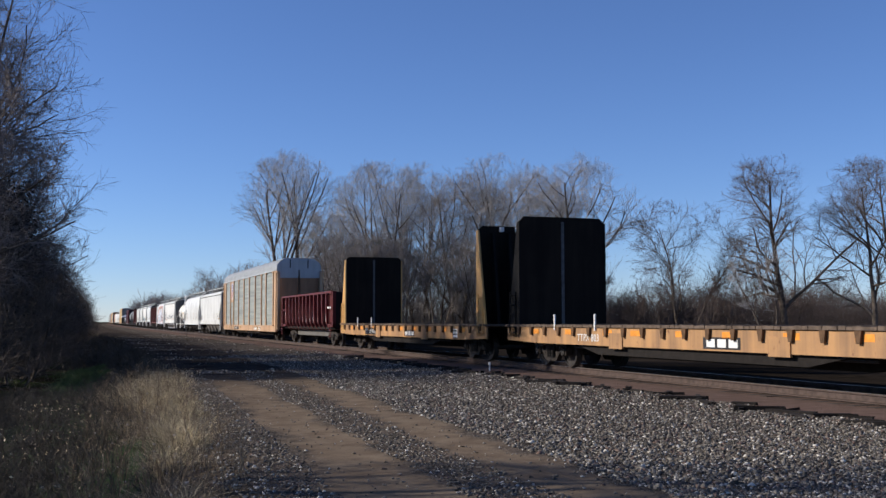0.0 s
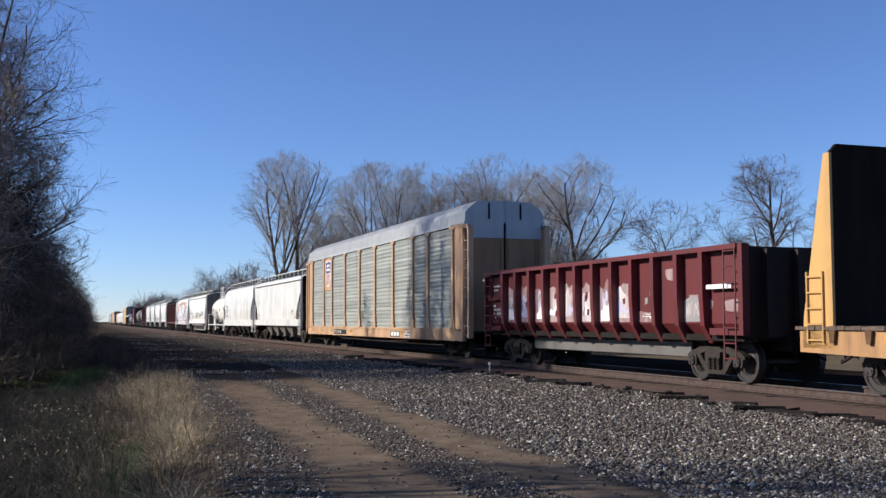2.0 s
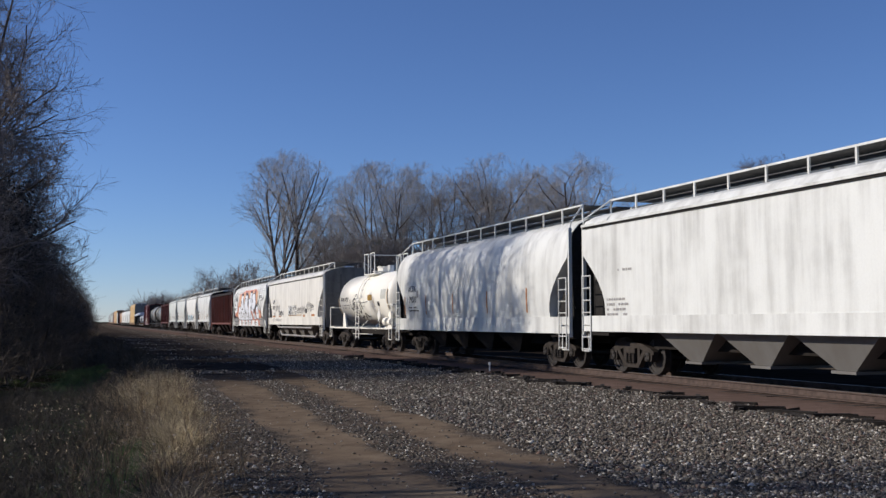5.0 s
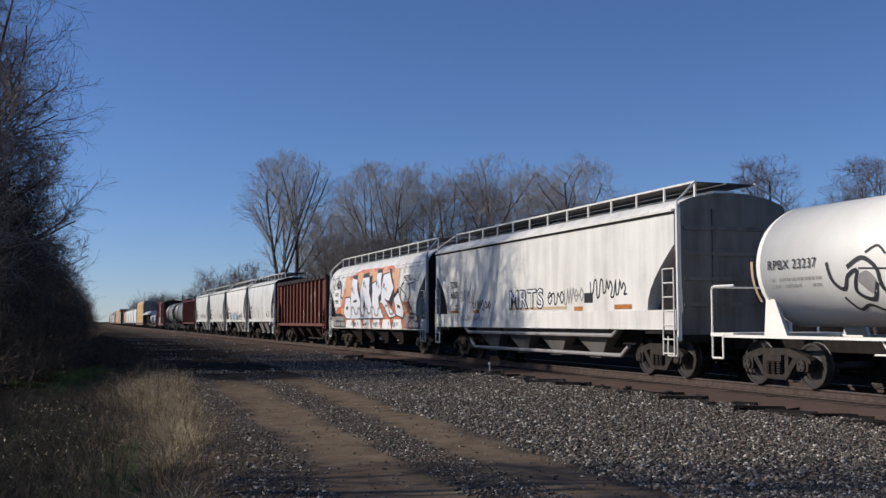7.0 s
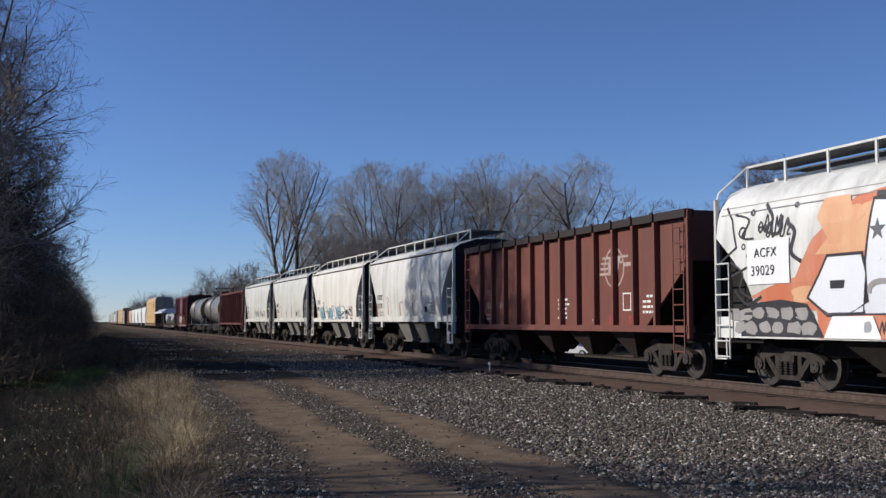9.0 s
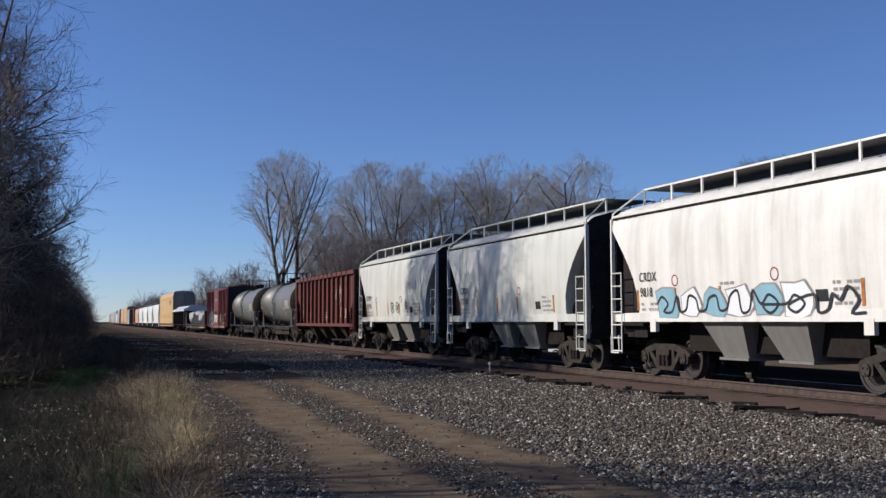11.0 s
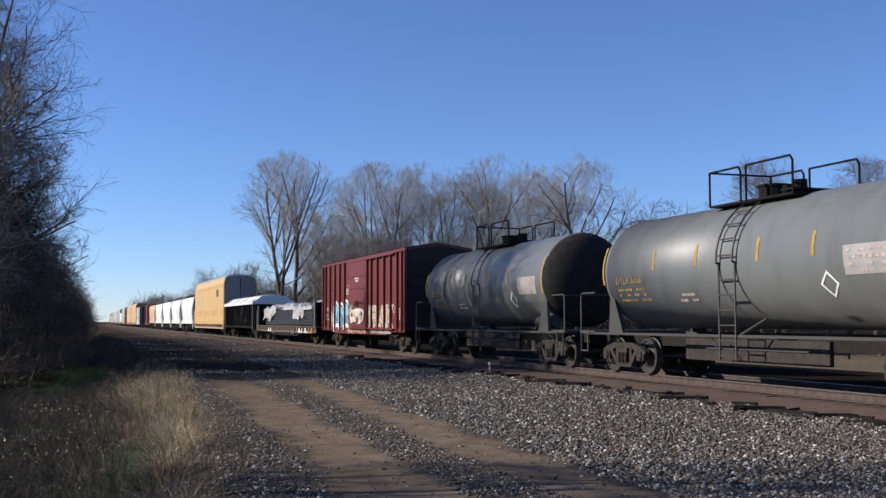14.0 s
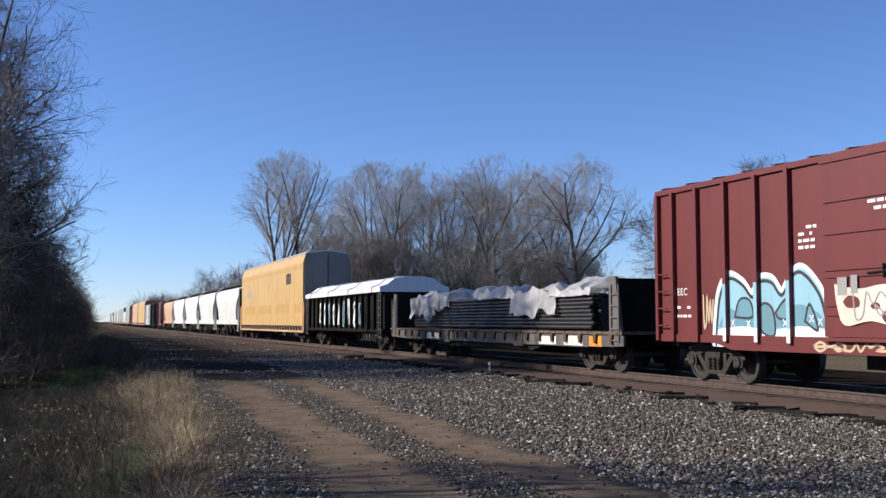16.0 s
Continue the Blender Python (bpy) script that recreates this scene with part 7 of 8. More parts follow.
for seed, c in enumerate((2.92, 1.0, -0.9, -3.7)):
    decal("graffiti", root, width, scrawl(21 + seed, c - 0.38, c + 0.38, 1.12, 1.34, 4, 0.035), M["graf_black"], 0.034)
    decal("graffiti", root, width, [scaled(block_letter(r, c + d, c + d + 0.22, 1.14, 1.36), 0.9) for d in (0.55, -0.72)], M["graf_grey_dull"], 0.033)
for cy, cz, w in ((4.3, 2.75, 0.3), (3.9, 3.3, 0.35), (1.9, 3.62, 0.3), (2.0, 3.0, 0.25), (-0.2, 3.66, 0.35), (-2.3, 3.7, 0.3), (-3.75, 3.35, 0.25), (-4.35, 2.9, 0.25), (-5.5, 1.9, 0.35), (5.3, 1.85, 0.35), (-5.9, 1.5, 0.3)):
    decal("graffiti", root, width, [smooth([(p[0], p[1]) for p in (lambda q: q + q[:1])(block_letter(r, cy - w, cy + w, cz - 0.16, cz + 0.16))], 3)[:-1]], M["graf_peach"], 0.0098)
for cy, cz in ((3.24, 2.95), (1.05, 3.15), (-1.2, 3.1), (-2.4, 2.95)):
    star = []
    for k in range(10):
        rr = 0.21 if k % 2 == 0 else 0.085
        star.append((cy + rr * math.sin(k * math.pi / 5), cz + rr * math.cos(k * math.pi / 5)))
    decal("graffiti", root, width, [star], M["graf_star"], 0.022)
    decal("graffiti", root, width, [[(0.55 * (y - cy) + cy - 0.34, 0.55 * (z - cz) + cz - 0.16) for y, z in star]], M["graf_star"], 0.022)
decal("graffiti", root, width, [rect(-5.35, -6.7, 2.98, 3.36)], M["graf_white"], 0.007)
side_text(root, "METRO", -5.42, 3.05, -width(3.2) - 0.03, 0.36, M["bar_black"], 0.9)
decal("graffiti", root, width, scrawl(23, 5.6, 6.7, 3.05, 3.5, 5, 0.04) + ring(7.2, 3.2, 0.13, 0.045) + ring(7.15, 2.9, 0.07, 0.03) + ring(6.9, 3.6, 0.07, 0.03) + ring(5.5, 3.62, 0.06, 0.03) + ring(7.0, 2.7, 0.05, 0.03), M["graf_black"])
crack = [(-4.2, 2.1), (-4.3, 2.6), (-4.8, 2.8), (-5.6, 2.5), (-6.0, 2.0), (-6.4, 1.8)]
decal("graffiti", root, width, ribbon(crack, 0.05) + ribbon([(-5.6, 2.5), (-5.5, 1.9)], 0.05) + ribbon([(-5.9, 2.9), (-6.8, 2.95), (-7.2, 3.2)], 0.04) + ribbon([(-5.2, 3.9), (-5.25, 3.4)], 0.04) + ribbon([(8.0, 2.6), (7.4, 2.9), (7.6, 3.5), (7.9, 3.8)], 0.05) + ribbon([(7.6, 2.3), (6.9, 2.5), (6.5, 2.3)], 0.05), M["graf_black"], 0.007)
stones = [scaled(block_letter(r, y + r.uniform(-0.06, 0.06) + (z > 1.2) * 0.2, y + 0.46 + (z > 1.2) * 0.2, z + r.uniform(-0.03, 0.03), z + 0.28), 0.95) for y in (4.95, 5.4, 5.85, 6.3, 6.75, 7.15, -5.9, -6.35, -6.8, -7.25) for z in (1.08, 1.36)]
decal("graffiti", root, width, [[(7.35, 1.04), (7.3, 1.45), (6.9, 1.72), (6.0, 1.78), (5.2, 1.68), (4.75, 1.04)], [(-5.75, 1.04), (-5.8, 1.55), (-6.3, 1.75), (-7.3, 1.6), (-7.6, 1.04)]], M["graf_black"], 0.0085)
decal("graffiti", root, width, stones, M["graf_dim"], 0.0115)
decal("number_patch", root, width, [rect(5.65, 7.0, 2.10, 3.0)], M["graf_white"], 0.024)
side_text(root, "ACFX", 6.75, 2.65, -width(2.7) - 0.032, 0.27, M["bar_black"])
side_text(root, "39029", 6.88, 2.28, -width(2.3) - 0.032, 0.29, M["bar_black"])
for k, line in enumerate(([(7.5, 3.6), (7.0, 3.45), (7.2, 3.1), (6.8, 3.05)], [(6.5, 3.75), (6.2, 3.4), (6.45, 3.2), (6.0, 3.1), (5.9, 3.45)], [(5.75, 3.3), (5.5, 3.1), (5.6, 2.7), (5.3, 2.5)], [(7.6, 2.6), (7.2, 2.35), (7.3, 2.0), (6.9, 1.8)], [(7.5, 2.0), (7.1, 1.7), (6.6, 1.85)], [(-5.4, 3.0), (-5.0, 2.8), (-4.9, 2.4)], [(-6.7, 3.1), (-7.2, 3.0), (-7.5, 3.3)], [(-6.1, 2.95), (-6.3, 2.5), (-6.0, 2.2), (-6.4, 1.9)])):
    decal("graffiti", root, width, ribbon(smooth(line), 0.045 + 0.02 * (k % 3)), M["graf_black"], 0.0122 + 0.0004 * k)
for y in (-5.5, -2.5, 0.5, 3.5):
    bm = bmesh.new()
    rod(bm, (-1.0, y, 0.55), (-0.7, y, 0.55), 0.08, 8)
    rod(bm, (-0.85, y, 0.55), (-0.85, y - 0.5, 0.6), 0.05, 6)
    part("gate_valve", bm, M["graf_white"], root, "white outlet valve")
# -- ribbed open hoppers --
def outline(y, z, w, h, t):
    """Four strips round a rectangle."""
    return [rect(y, y - w, z, z + t), rect(y, y - w, z + h - t, z + h), rect(y, y - t, z + t, z + h - t), rect(y - w + t, y - w, z + t, z + h - t)]


def ribbed_hopper(label, a, b, mat, marks_seed, letters, chord):
    root, half = wagon("open_hopper", label, a, b)
    m = M[mat]
    z0, z1 = 1.19, 3.92
    cut_y, cut_z = 2.15, 2.75
    for sx in (-1, 1):
        bm = bmesh.new()
        prism(bm, [(-half + 0.12, cut_z), (-half + 0.12, z1), (half - 0.12, z1), (half - 0.12, cut_z), (half - cut_y, z0), (-half + cut_y, z0)], min(sx * 1.38, sx * 1.44), max(sx * 1.38, sx * 1.44))
        part("side_sheet", bm, m, root)
        bm = bmesh.new()
        box(bm, min(sx * 1.36, sx * 1.60), max(sx * 1.36, sx * 1.60), -half + 0.05, half - 0.05, z1 - 0.17, z1 + 0.02)
        part("top_chord", bm, M[chord], root)
        bm = bmesh.new()
        box(bm, min(sx * 1.36, sx * 1.58), max(sx * 1.36, sx * 1.58), -half + 0.05, half - 0.05, z0 - 0.10, z0 + 0.06)
        part("side_sill", bm, m, root)
        for i in range(12):
            y = -5.76 + i * 1.047
            zb = z0 + 0.06
            bm = bmesh.new()
            box(bm, min(sx * 1.44, sx * 1.58), max(sx * 1.44, sx * 1.58), y - 0.05, y + 0.05, zb, z1 - 0.16)
            part("side_post", bm, m, root)
            bm = bmesh.new()
            box(bm, min(sx * 1.6, sx * 1.64), max(sx * 1.6, sx * 1.64), y - 0.06, y + 0.06, z1 - 0.15, z1 + 0.06)
            part("chord_bracket", bm, M[chord], root)
        for s in (-1, 1):
            bm = bmesh.new()
            box(bm, min(sx * 1.44, sx * 1.56), max(sx * 1.44, sx * 1.56), min(s * half, s * (half - 0.12)), max(s * half, s * (half - 0.12)), 0.95, z1)
            part("corner_post", bm, m, root)
            bm = bmesh.new()
            ladder(bm, sx * 1.60, s * (half - 0.12), s * (half - 0.58), 0.6, z1 - 0.3, 0.36)
            part("ladder", bm, m, root)
    for s in (-1, 1):
        bm = bmesh.new()
        prism(bm, [(s * (half - 0.12), cut_z), (s * (half - 0.18), cut_z), (s * (half - cut_y - 0.06), z0), (s * (half - cut_y), z0)], -1.38, 1.38)
        part("slope_sheet", bm, M["under"], root)
        bm = bmesh.new()
        box(bm, -1.38, 1.38, min(s * (half - 0.12), s * (half - 0.18)), max(s * (half - 0.12), s * (half - 0.18)), cut_z, z1)
        part("end_wall", bm, m, root)
        bm = bmesh.new()
        prism(bm, [(s * (half - 0.15), 0.95), (s * (half - 0.15), cut_z - 0.05), (s * (half - cut_y), z0 - 0.02), (s * (half - cut_y), 0.95)], -0.03, 0.03)
        box(bm, -1.44, 1.44, min(s * half, s * (half - 0.3)), max(s * half, s * (half - 0.3)), 0.86, 1.04)
        part("end_frame", bm, M["under"], root)
    bm = bmesh.new()
    box(bm, -0.3, 0.3, -half, half, 0.72, 1.1)
    box(bm, -1.36, 1.36, -half + 2.2, half - 2.2, 2.6, 2.7)
    part("centre_sill", bm, M["under"], root)
    for i in range(4):
        y = -3.75 + i * 2.5
        bm = bmesh.new()
        for sx in (-1, 1):
            v = [bm.verts.new(p) for p in ((sx * 1.36, y - 0.62, z0 - 0.11), (sx * 1.36, y + 0.62, z0 - 0.11), (sx * 0.95, y + 0.10, 0.42), (sx * 0.95, y - 0.10, 0.42), (sx * 0.3, y - 0.62, z0 - 0.11), (sx * 0.3, y + 0.62, z0 - 0.11), (sx * 0.5, y + 0.10, 0.42), (sx * 0.5, y - 0.10, 0.42))]
            for f in ((0, 1, 2, 3), (4, 7, 6, 5), (0, 3, 7, 4), (1, 5, 6, 2), (3, 2, 6, 7), (0, 4, 5, 1)):
                bm.faces.new([v[k] for k in f])
        bmesh.ops.recalc_face_normals(bm, faces=bm.faces)
        # chutes carry their shade in this dark colour
        part("outlet_chute", bm, M["dark_oxide"], root)
    bm = bmesh.new()
    box(bm, -1.05, -0.95, -4.9, -0.4, 0.34, 0.40)
    part("gate_beam", bm, M["steel"], root, "gate operating beam")
    sheet = lambda z: 1.44
    side_text(root, letters[0], 5.45, 2.22, -1.448, 0.30, M["bar_dim"])
    side_text(root, letters[1], 5.52, 1.78, -1.448, 0.30, M["bar_dim"])
    side_text(root, letters[2], 4.45, 1.78, -1.448, 0.30, M["bar_dim"])
    small_print(root, sheet, 5.45, 1.6, 0.6, 2, M["bar_dim"], marks_seed)
    # faded emblem, as plain shapes
    e = [rect(-2.9 + k * 0.05, -4.3 + k * 0.3, 3.05 - k * 0.14, 2.99 - k * 0.14) for k in range(4)]
    decal("faded_emblem", root, sheet, e + ring(-3.55, 2.75, 0.55, 0.06), M["bar_dim"], 0.006)
    decal("emblem_patch", root, sheet, [[(-3.2, 2.55), (-3.75, 2.6), (-3.9, 3.0), (-3.5, 3.15), (-3.25, 2.95)], rect(-4.45, -4.05, 2.76, 2.86)], M["bar_dim"], 0.008)
    decal("data_panel", root, sheet, outline(-4.0, 1.62, 0.42, 0.46, 0.035), M["bar_white"], 0.008)
    decal("red_patch", root, sheet, [rect(-3.25, -3.75, 1.27, 1.5), rect(-4.3, -4.65, 1.27, 1.5)], M["logo_red"], 0.006)
    small_print(root, sheet, -0.15, 2.0, 0.6, 5, M["bar_white"], marks_seed + 1)
    small_print(root, sheet, -5.0, 2.0, 0.5, 4, M["bar_white"], marks_seed + 2)
    small_print(root, sheet, -2.3, 1.4, 0.4, 1, M["bar_white"], marks_seed + 3)
    decal("yellow_tab", root, sheet, [rect(-5.62, -5.7, 1.5, 2.0), rect(3.45, 3.38, 1.5, 1.9)], M["rust_tab"], 0.006)
    return root


M["bar_dim"] = plain("faded_white_marking", (0.42, 0.33, 0.29), 0.7, 0, 0.3)
ribbed_hopper("rust-red ribbed open hopper with faded emblem", 185.9, 200.4, "oxide", 51, ("MP", "582", "764"), "dark_oxide")


# -- short covered hoppers with bulging sides --
def short_hopper(label, a, b, mat, marks, seed, graffiti=False, ladder_mat=None):
    root, half, width = hopper(label, a, b, BELLY, mat, cut=1.35, z_high=3.7, z_low=1.75, sill=(1.34, 1.56), chutes=2, chute_mat="chute_cream", z_rail=4.78, eave=4.02, x_walk=0.75, ladder_mat=ladder_mat)
    side_text(root, "CRDX", half - 1.5, 2.32, -width(2.4) - 0.02, 0.32, M["bar_black"], 0.85)
    side_text(root, marks, half - 1.5, 1.95, -width(2.0) - 0.02, 0.32, M["bar_black"], 0.85)
    small_print(root, width, half - 1.5, 1.80, 0.8, 2, M["graf_dim"], seed)
    tabs(root, width, half, (half - 1.38, half - 3.1, half - 4.9, -0.9, -half + 2.1), 1.62, 0.5)
    decal("data_panel", root, width, [rect(-half + 3.4, -half + 3.05, 1.72, 1.95)], M["bar_black"])
    decal("stencil_circle", root, width, ring(half - 3.1, 2.3, 0.14, 0.03) + ring(-half + 4.6, 2.3, 0.14, 0.03), M["logo_red"])
    small_print(root, width, half - 4.9, 2.2, 0.5, 1, M["graf_dim"], seed + 1)
    small_print(root, width, -half + 2.9, 2.1, 0.6, 4, M["graf_dim"], seed + 2)
    for s in (-1, 1):
        bm = bmesh.new()
        box(bm, -1.55, -1.45, min(s * (half - 1.9), s * (half - 2.15)), max(s * (half - 1.9), s * (half - 2.15)), 1.1, 1.4)
        part("jacking_pad", bm, M[mat], root)
    if graffiti:
        r = random.Random(seed)
        for i in range(6):
            L = block_letter(r, half - 3.2 - i * 0.95, half - 2.3 - i * 0.95, 1.42, 2.1)
            decal("graffiti", root, width, [scaled(L, 1.12)], M["graf_dim"], 0.02)
            decal("graffiti", root, width, [L], M["graf_white"] if i % 2 else M["graf_blue"], 0.026)
        decal("graffiti", root, width, scrawl(seed, -half + 2, half - 2.2, 1.5, 2.0, 9, 0.06), M["graf_black"], 0.031)
    return root, half, width


short_hopper("short cream-white covered hopper, streaked grey", 201.6, 213.2, "white", "21770", 61)
short_hopper("short cream covered hopper with pale graffiti along its sill", 214.4, 225.8, "grey_white", "9818", 64, True)
short_hopper("short clean cream covered hopper with orange tabs", 227.2, 238.5, "cream", "21760", 67)
root, half, width = short_hopper("short cream covered hopper with sprayed circles", 239.8, 251.3, "cream", "21793", 70)
for y in (-0.6, 0.15, -half + 3.85):
    decal("graffiti", root, width, ring(y, 1.95, 0.24, 0.045) + ribbon([(y - 0.12, 1.85), (y + 0.12, 2.05)], 0.05) + ribbon([(y + 0.12, 1.85), (y - 0.12, 2.05)], 0.05), M["graf_black"], 0.008)

ribbed_hopper("brick-red ribbed open hopper with a white emblem", 252.4, 266.9, "brick_red", 55, ("MP", "582", "790"), "brick_red")

M["tank_trim"] = paint("tank_trim_paint", (0.042, 0.041, 0.040), 0.5, (0.05, 0.045, 0.04), 0.6)
for a, b, num, seed in ((267.9, 282.0, "UTLX 66661", 81), (283.0, 296.9, "UTLX 71100", 84)):
    root, half, side = tank_car("long dull grey tank car with dark handrails and yellow marks", a, b, 1.45, 2.62, "tank_grey", "tank_trim", "black", 1.5, True)
    side_text(root, num, half - 2.1, 2.30, -side(2.4) - 0.02, 0.25, M["mark_faded"])
    small_print(root, side, half - 2.1, 2.18, 1.3, 3, M["mark_faded"], seed)
    decal("yellow_tab", root, side, [[(half - 1.45, 2.3), (half - 1.37, 2.3), (half - 1.37, 3.3), (half - 1.45, 3.3)]] + [rect(y, y + 0.09, 2.6, 3.1) for y in (half - 4.0, 1.2, -1.1, -half + 4.2)] + [rect(-half + 1.5, -half + 1.6, 2.2, 3.3)], M["mark_yellow"], 0.008)
    decal("data_panel", root, side, [rect(-half + 2.0, -half + 3.4, 2.2, 2.75)], M["graf_dim"], 0.008)
    small_print(root, side, -half + 3.3, 2.68, 1.2, 4, M["bar_dim"], seed + 1, 0.012)
    decal("placard", root, side, ring(-half + 3.9, 2.05, 0.26, 0.06, 4), M["bar_white"], 0.010)
    small_print(root, side, 2.2, 2.0, 0.7, 2, M["bar_dim"], seed + 2)
    bm = bmesh.new()
    prism(bm, [(-half + 4.5, 0.45), (-half + 4.5, 0.95), (half - 4.5, 0.95), (half - 4.5, 0.45)], -0.9, -0.8)
    part("skid_beam", bm, M["steel"], root)


def boxcar(label, a, b, mat, detail=True):
    root, half = wagon("boxcar", label, a, b, detail)
    m = M[mat]
    z0, z1 = 1.0, 4.42
    bm = bmesh.new()
    extrude_y(bm, [(-1.46, z0), (-1.46, z1), (0, z1 + 0.2), (1.46, z1), (1.46, z0)], -half + 0.03, half - 0.03)
    part("body", bm, m, root)
    bm = bmesh.new()
    extrude_y(bm, [(-1.52, z1 - 0.06), (-1.52, z1 + 0.06), (0, z1 + 0.28), (1.52, z1 + 0.06), (1.52, z1 - 0.06), (0, z1 + 0.205)], -half, half)
    part("roof", bm, m, root)
    n = 14
    for i in range(n + 1):
        bm = bmesh.new()
        y = -half + 0.3 + (2 * half - 0.6) * i / n
        extrude_y(bm, [(-1.5, z1 + 0.06), (0, z1 + 0.275), (1.5, z1 + 0.06), (1.5, z1 + 0.10), (0, z1 + 0.325), (-1.5, z1 + 0.10)], y - 0.04, y + 0.04)
        part("roof_rib", bm, m, root)
    posts = [half - 0.08, half - 0.75, half - 1.75, half - 2.85, half - 3.95, half - 5.0, -1.62, -2.35, -3.4, -4.5, -5.55, -6.55, -half + 0.55, -half + 0.08]
    for sx in (-1, 1):
        for y in posts:
            bm = bmesh.new()
            box(bm, min(sx * 1.46, sx * 1.56), max(sx * 1.46, sx * 1.56), y - 0.06, y + 0.06, z0 - 0.1, z1 - 0.04)
            part("side_post", bm, m, root)
        bm = bmesh.new()
        prism(bm, [(-half + 0.05, z0 - 0.12), (-half + 0.05, z0 + 0.05), (half - 0.05, z0 + 0.05), (half - 0.05, z0 - 0.12), (half - 2.4, z0 - 0.12), (half - 3.0, z0 - 0.26), (-half + 3.0, z0 - 0.26), (-half + 2.4, z0 - 0.12)], min(sx * 1.44, sx * 1.50), max(sx * 1.44, sx * 1.50))
        part("side_sill", bm, m, root)
        bm = bmesh.new()
        box(bm, min(sx * 1.48, sx * 1.57), max(sx * 1.48, sx * 1.57), -1.55, 1.72, z0 + 0.06, z1 - 0.12)
        door = part("door", bm, m, root)
        for z in (1.45, 1.62, 2.15, 2.28, 2.95, 3.55):
            bm = bmesh.new()
            box(bm, min(sx * 1.57, sx * 1.60), max(sx * 1.57, sx * 1.60), -1.5, 1.65, z, z + 0.05)
            part("door_rib", bm, m, door)
        bm = bmesh.new()
        for y in (0.1, -0.25):
            rod(bm, (sx * 1.62, y, 2.1), (sx * 1.62, y, 2.35), 0.03, 6)
        bars(bm, [(sx * 1.62, 0.5, 2.2), (sx * 1.62, -0.9, 2.25)], 0.02)
        part("door_latch", bm, M["under"], door)
        bm = bmesh.new()
        box(bm, min(sx * 1.5, sx * 1.62), max(sx * 1.5, sx * 1.62), -6.2, 1.75, z0 - 0.02, z0 + 0.05)
        box(bm, min(sx * 1.5, sx * 1.60), max(sx * 1.5, sx * 1.60), -6.2, 1.75, z1 - 0.12, z1 - 0.06)
        part("door_rail", bm, m, root)
        if detail:
            bm = bmesh.new()
            for s in (-1, 1):
                ladder(bm, sx * 1.6, s * (half - 0.15), s * (half - 0.6), 1.2, 2.6, 0.4, 0.018, False)
            part("grab_irons", bm, m, root)
    for s in (-1, 1):
        bm = bmesh.new()
        for k in range(6):
            z = 1.3 + k * 0.5
            box(bm, -1.35, 1.35, min(s * (half - 0.03), s * (half + 0.05)), max(s * (half - 0.03), s * (half + 0.05)), z, z + 0.22)
        ends = sorted((s * (half - 0.028), s * (half - 0.005)))
        extrude_y(bm, [(-1.44, z0 + 0.02), (-1.44, z1 - 0.02), (0, z1 + 0.17), (1.44, z1 - 0.02), (1.44, z0 + 0.02)], *ends)
        # both ends are darkened in colour, as they look in shade
        part("end_sheet", bm, M["dark_oxide"], root, "ribbed end sheet coloured dark for its shade")
    bm = bmesh.new()
    box(bm, -0.3, 0.3, -half, half, 0.72, 1.0)
    box(bm, -1.4, 1.4, -half, half, 0.93, 0.995)
    box(bm, -0.9, -0.5, -1.8, 1.4, 0.45, 0.85)
    part("underframe", bm, M["under"], root)
    return root, half


root, half = boxcar("red ribbed boxcar with blue and tan graffiti low on its side", 298.1, 313.7, "box_red")
bs = lambda z: 1.46
M["graf_teal"] = paint("graffiti_teal", (0.13, 0.28, 0.34), 0.3)


M["graf_cream"] = paint("graffiti_cream", (0.72, 0.64, 0.52), 0.5, (0.35, 0.2, 0.15))
side_text(root, "EEC", half - 0.85, 1.95, -1.466, 0.24, M["bar_white"])
small_print(root, bs, half - 0.85, 1.7, 0.55, 1, M["bar_white"], 101)
small_print(root, bs, half - 0.85, 1.5, 0.5, 1, M["bar_white"], 102)
small_print(root, lambda z: 1.57, -0.1 + 0.6, 3.5, 0.6, 2, M["bar_white"], 103)
small_print(root, bs, 2.55, 3.2, 0.45, 4, M["bar_white"], 104)
edge = [(5.45, 0.80), (5.40, 1.35), (5.25, 2.0), (4.9, 2.34), (4.42, 2.18), (4.07, 1.90), (3.82, 2.22), (3.41, 2.20), (3.09, 1.92), (2.78, 2.28), (2.47, 2.38), (2.1, 2.12), (1.84, 1.75), (1.67, 1.1), (1.62, 0.80)]
hump = smooth(edge)
decal("graffiti", root, bs, ribbon(hump, 0.20), M["graf_white"], 0.007)
decal("graffiti", root, bs, [hump], M["graf_blue"], 0.009)
decal("graffiti", root, bs, ribbon([(3.53 + (y - 3.53) * 0.97, 0.8 + (z - 0.8) * 0.95) for y, z in hump], 0.07), M["graf_black"], 0.012)
shade = smooth([(5.3, 1.22), (4.95, 1.62), (4.4, 1.5), (3.9, 1.66), (3.2, 1.5), (2.6, 1.68), (2.0, 1.5), (1.72, 1.22)])
decal("graffiti", root, bs, [shade], M["graf_teal"], 0.010)
decal("graffiti", root, bs, [smooth([(5.36, 0.80), (5.33, 1.15), (4.4, 1.24), (3.5, 1.16), (2.6, 1.25), (1.72, 1.15), (1.68, 0.80)])], M["graf_white"], 0.0115)
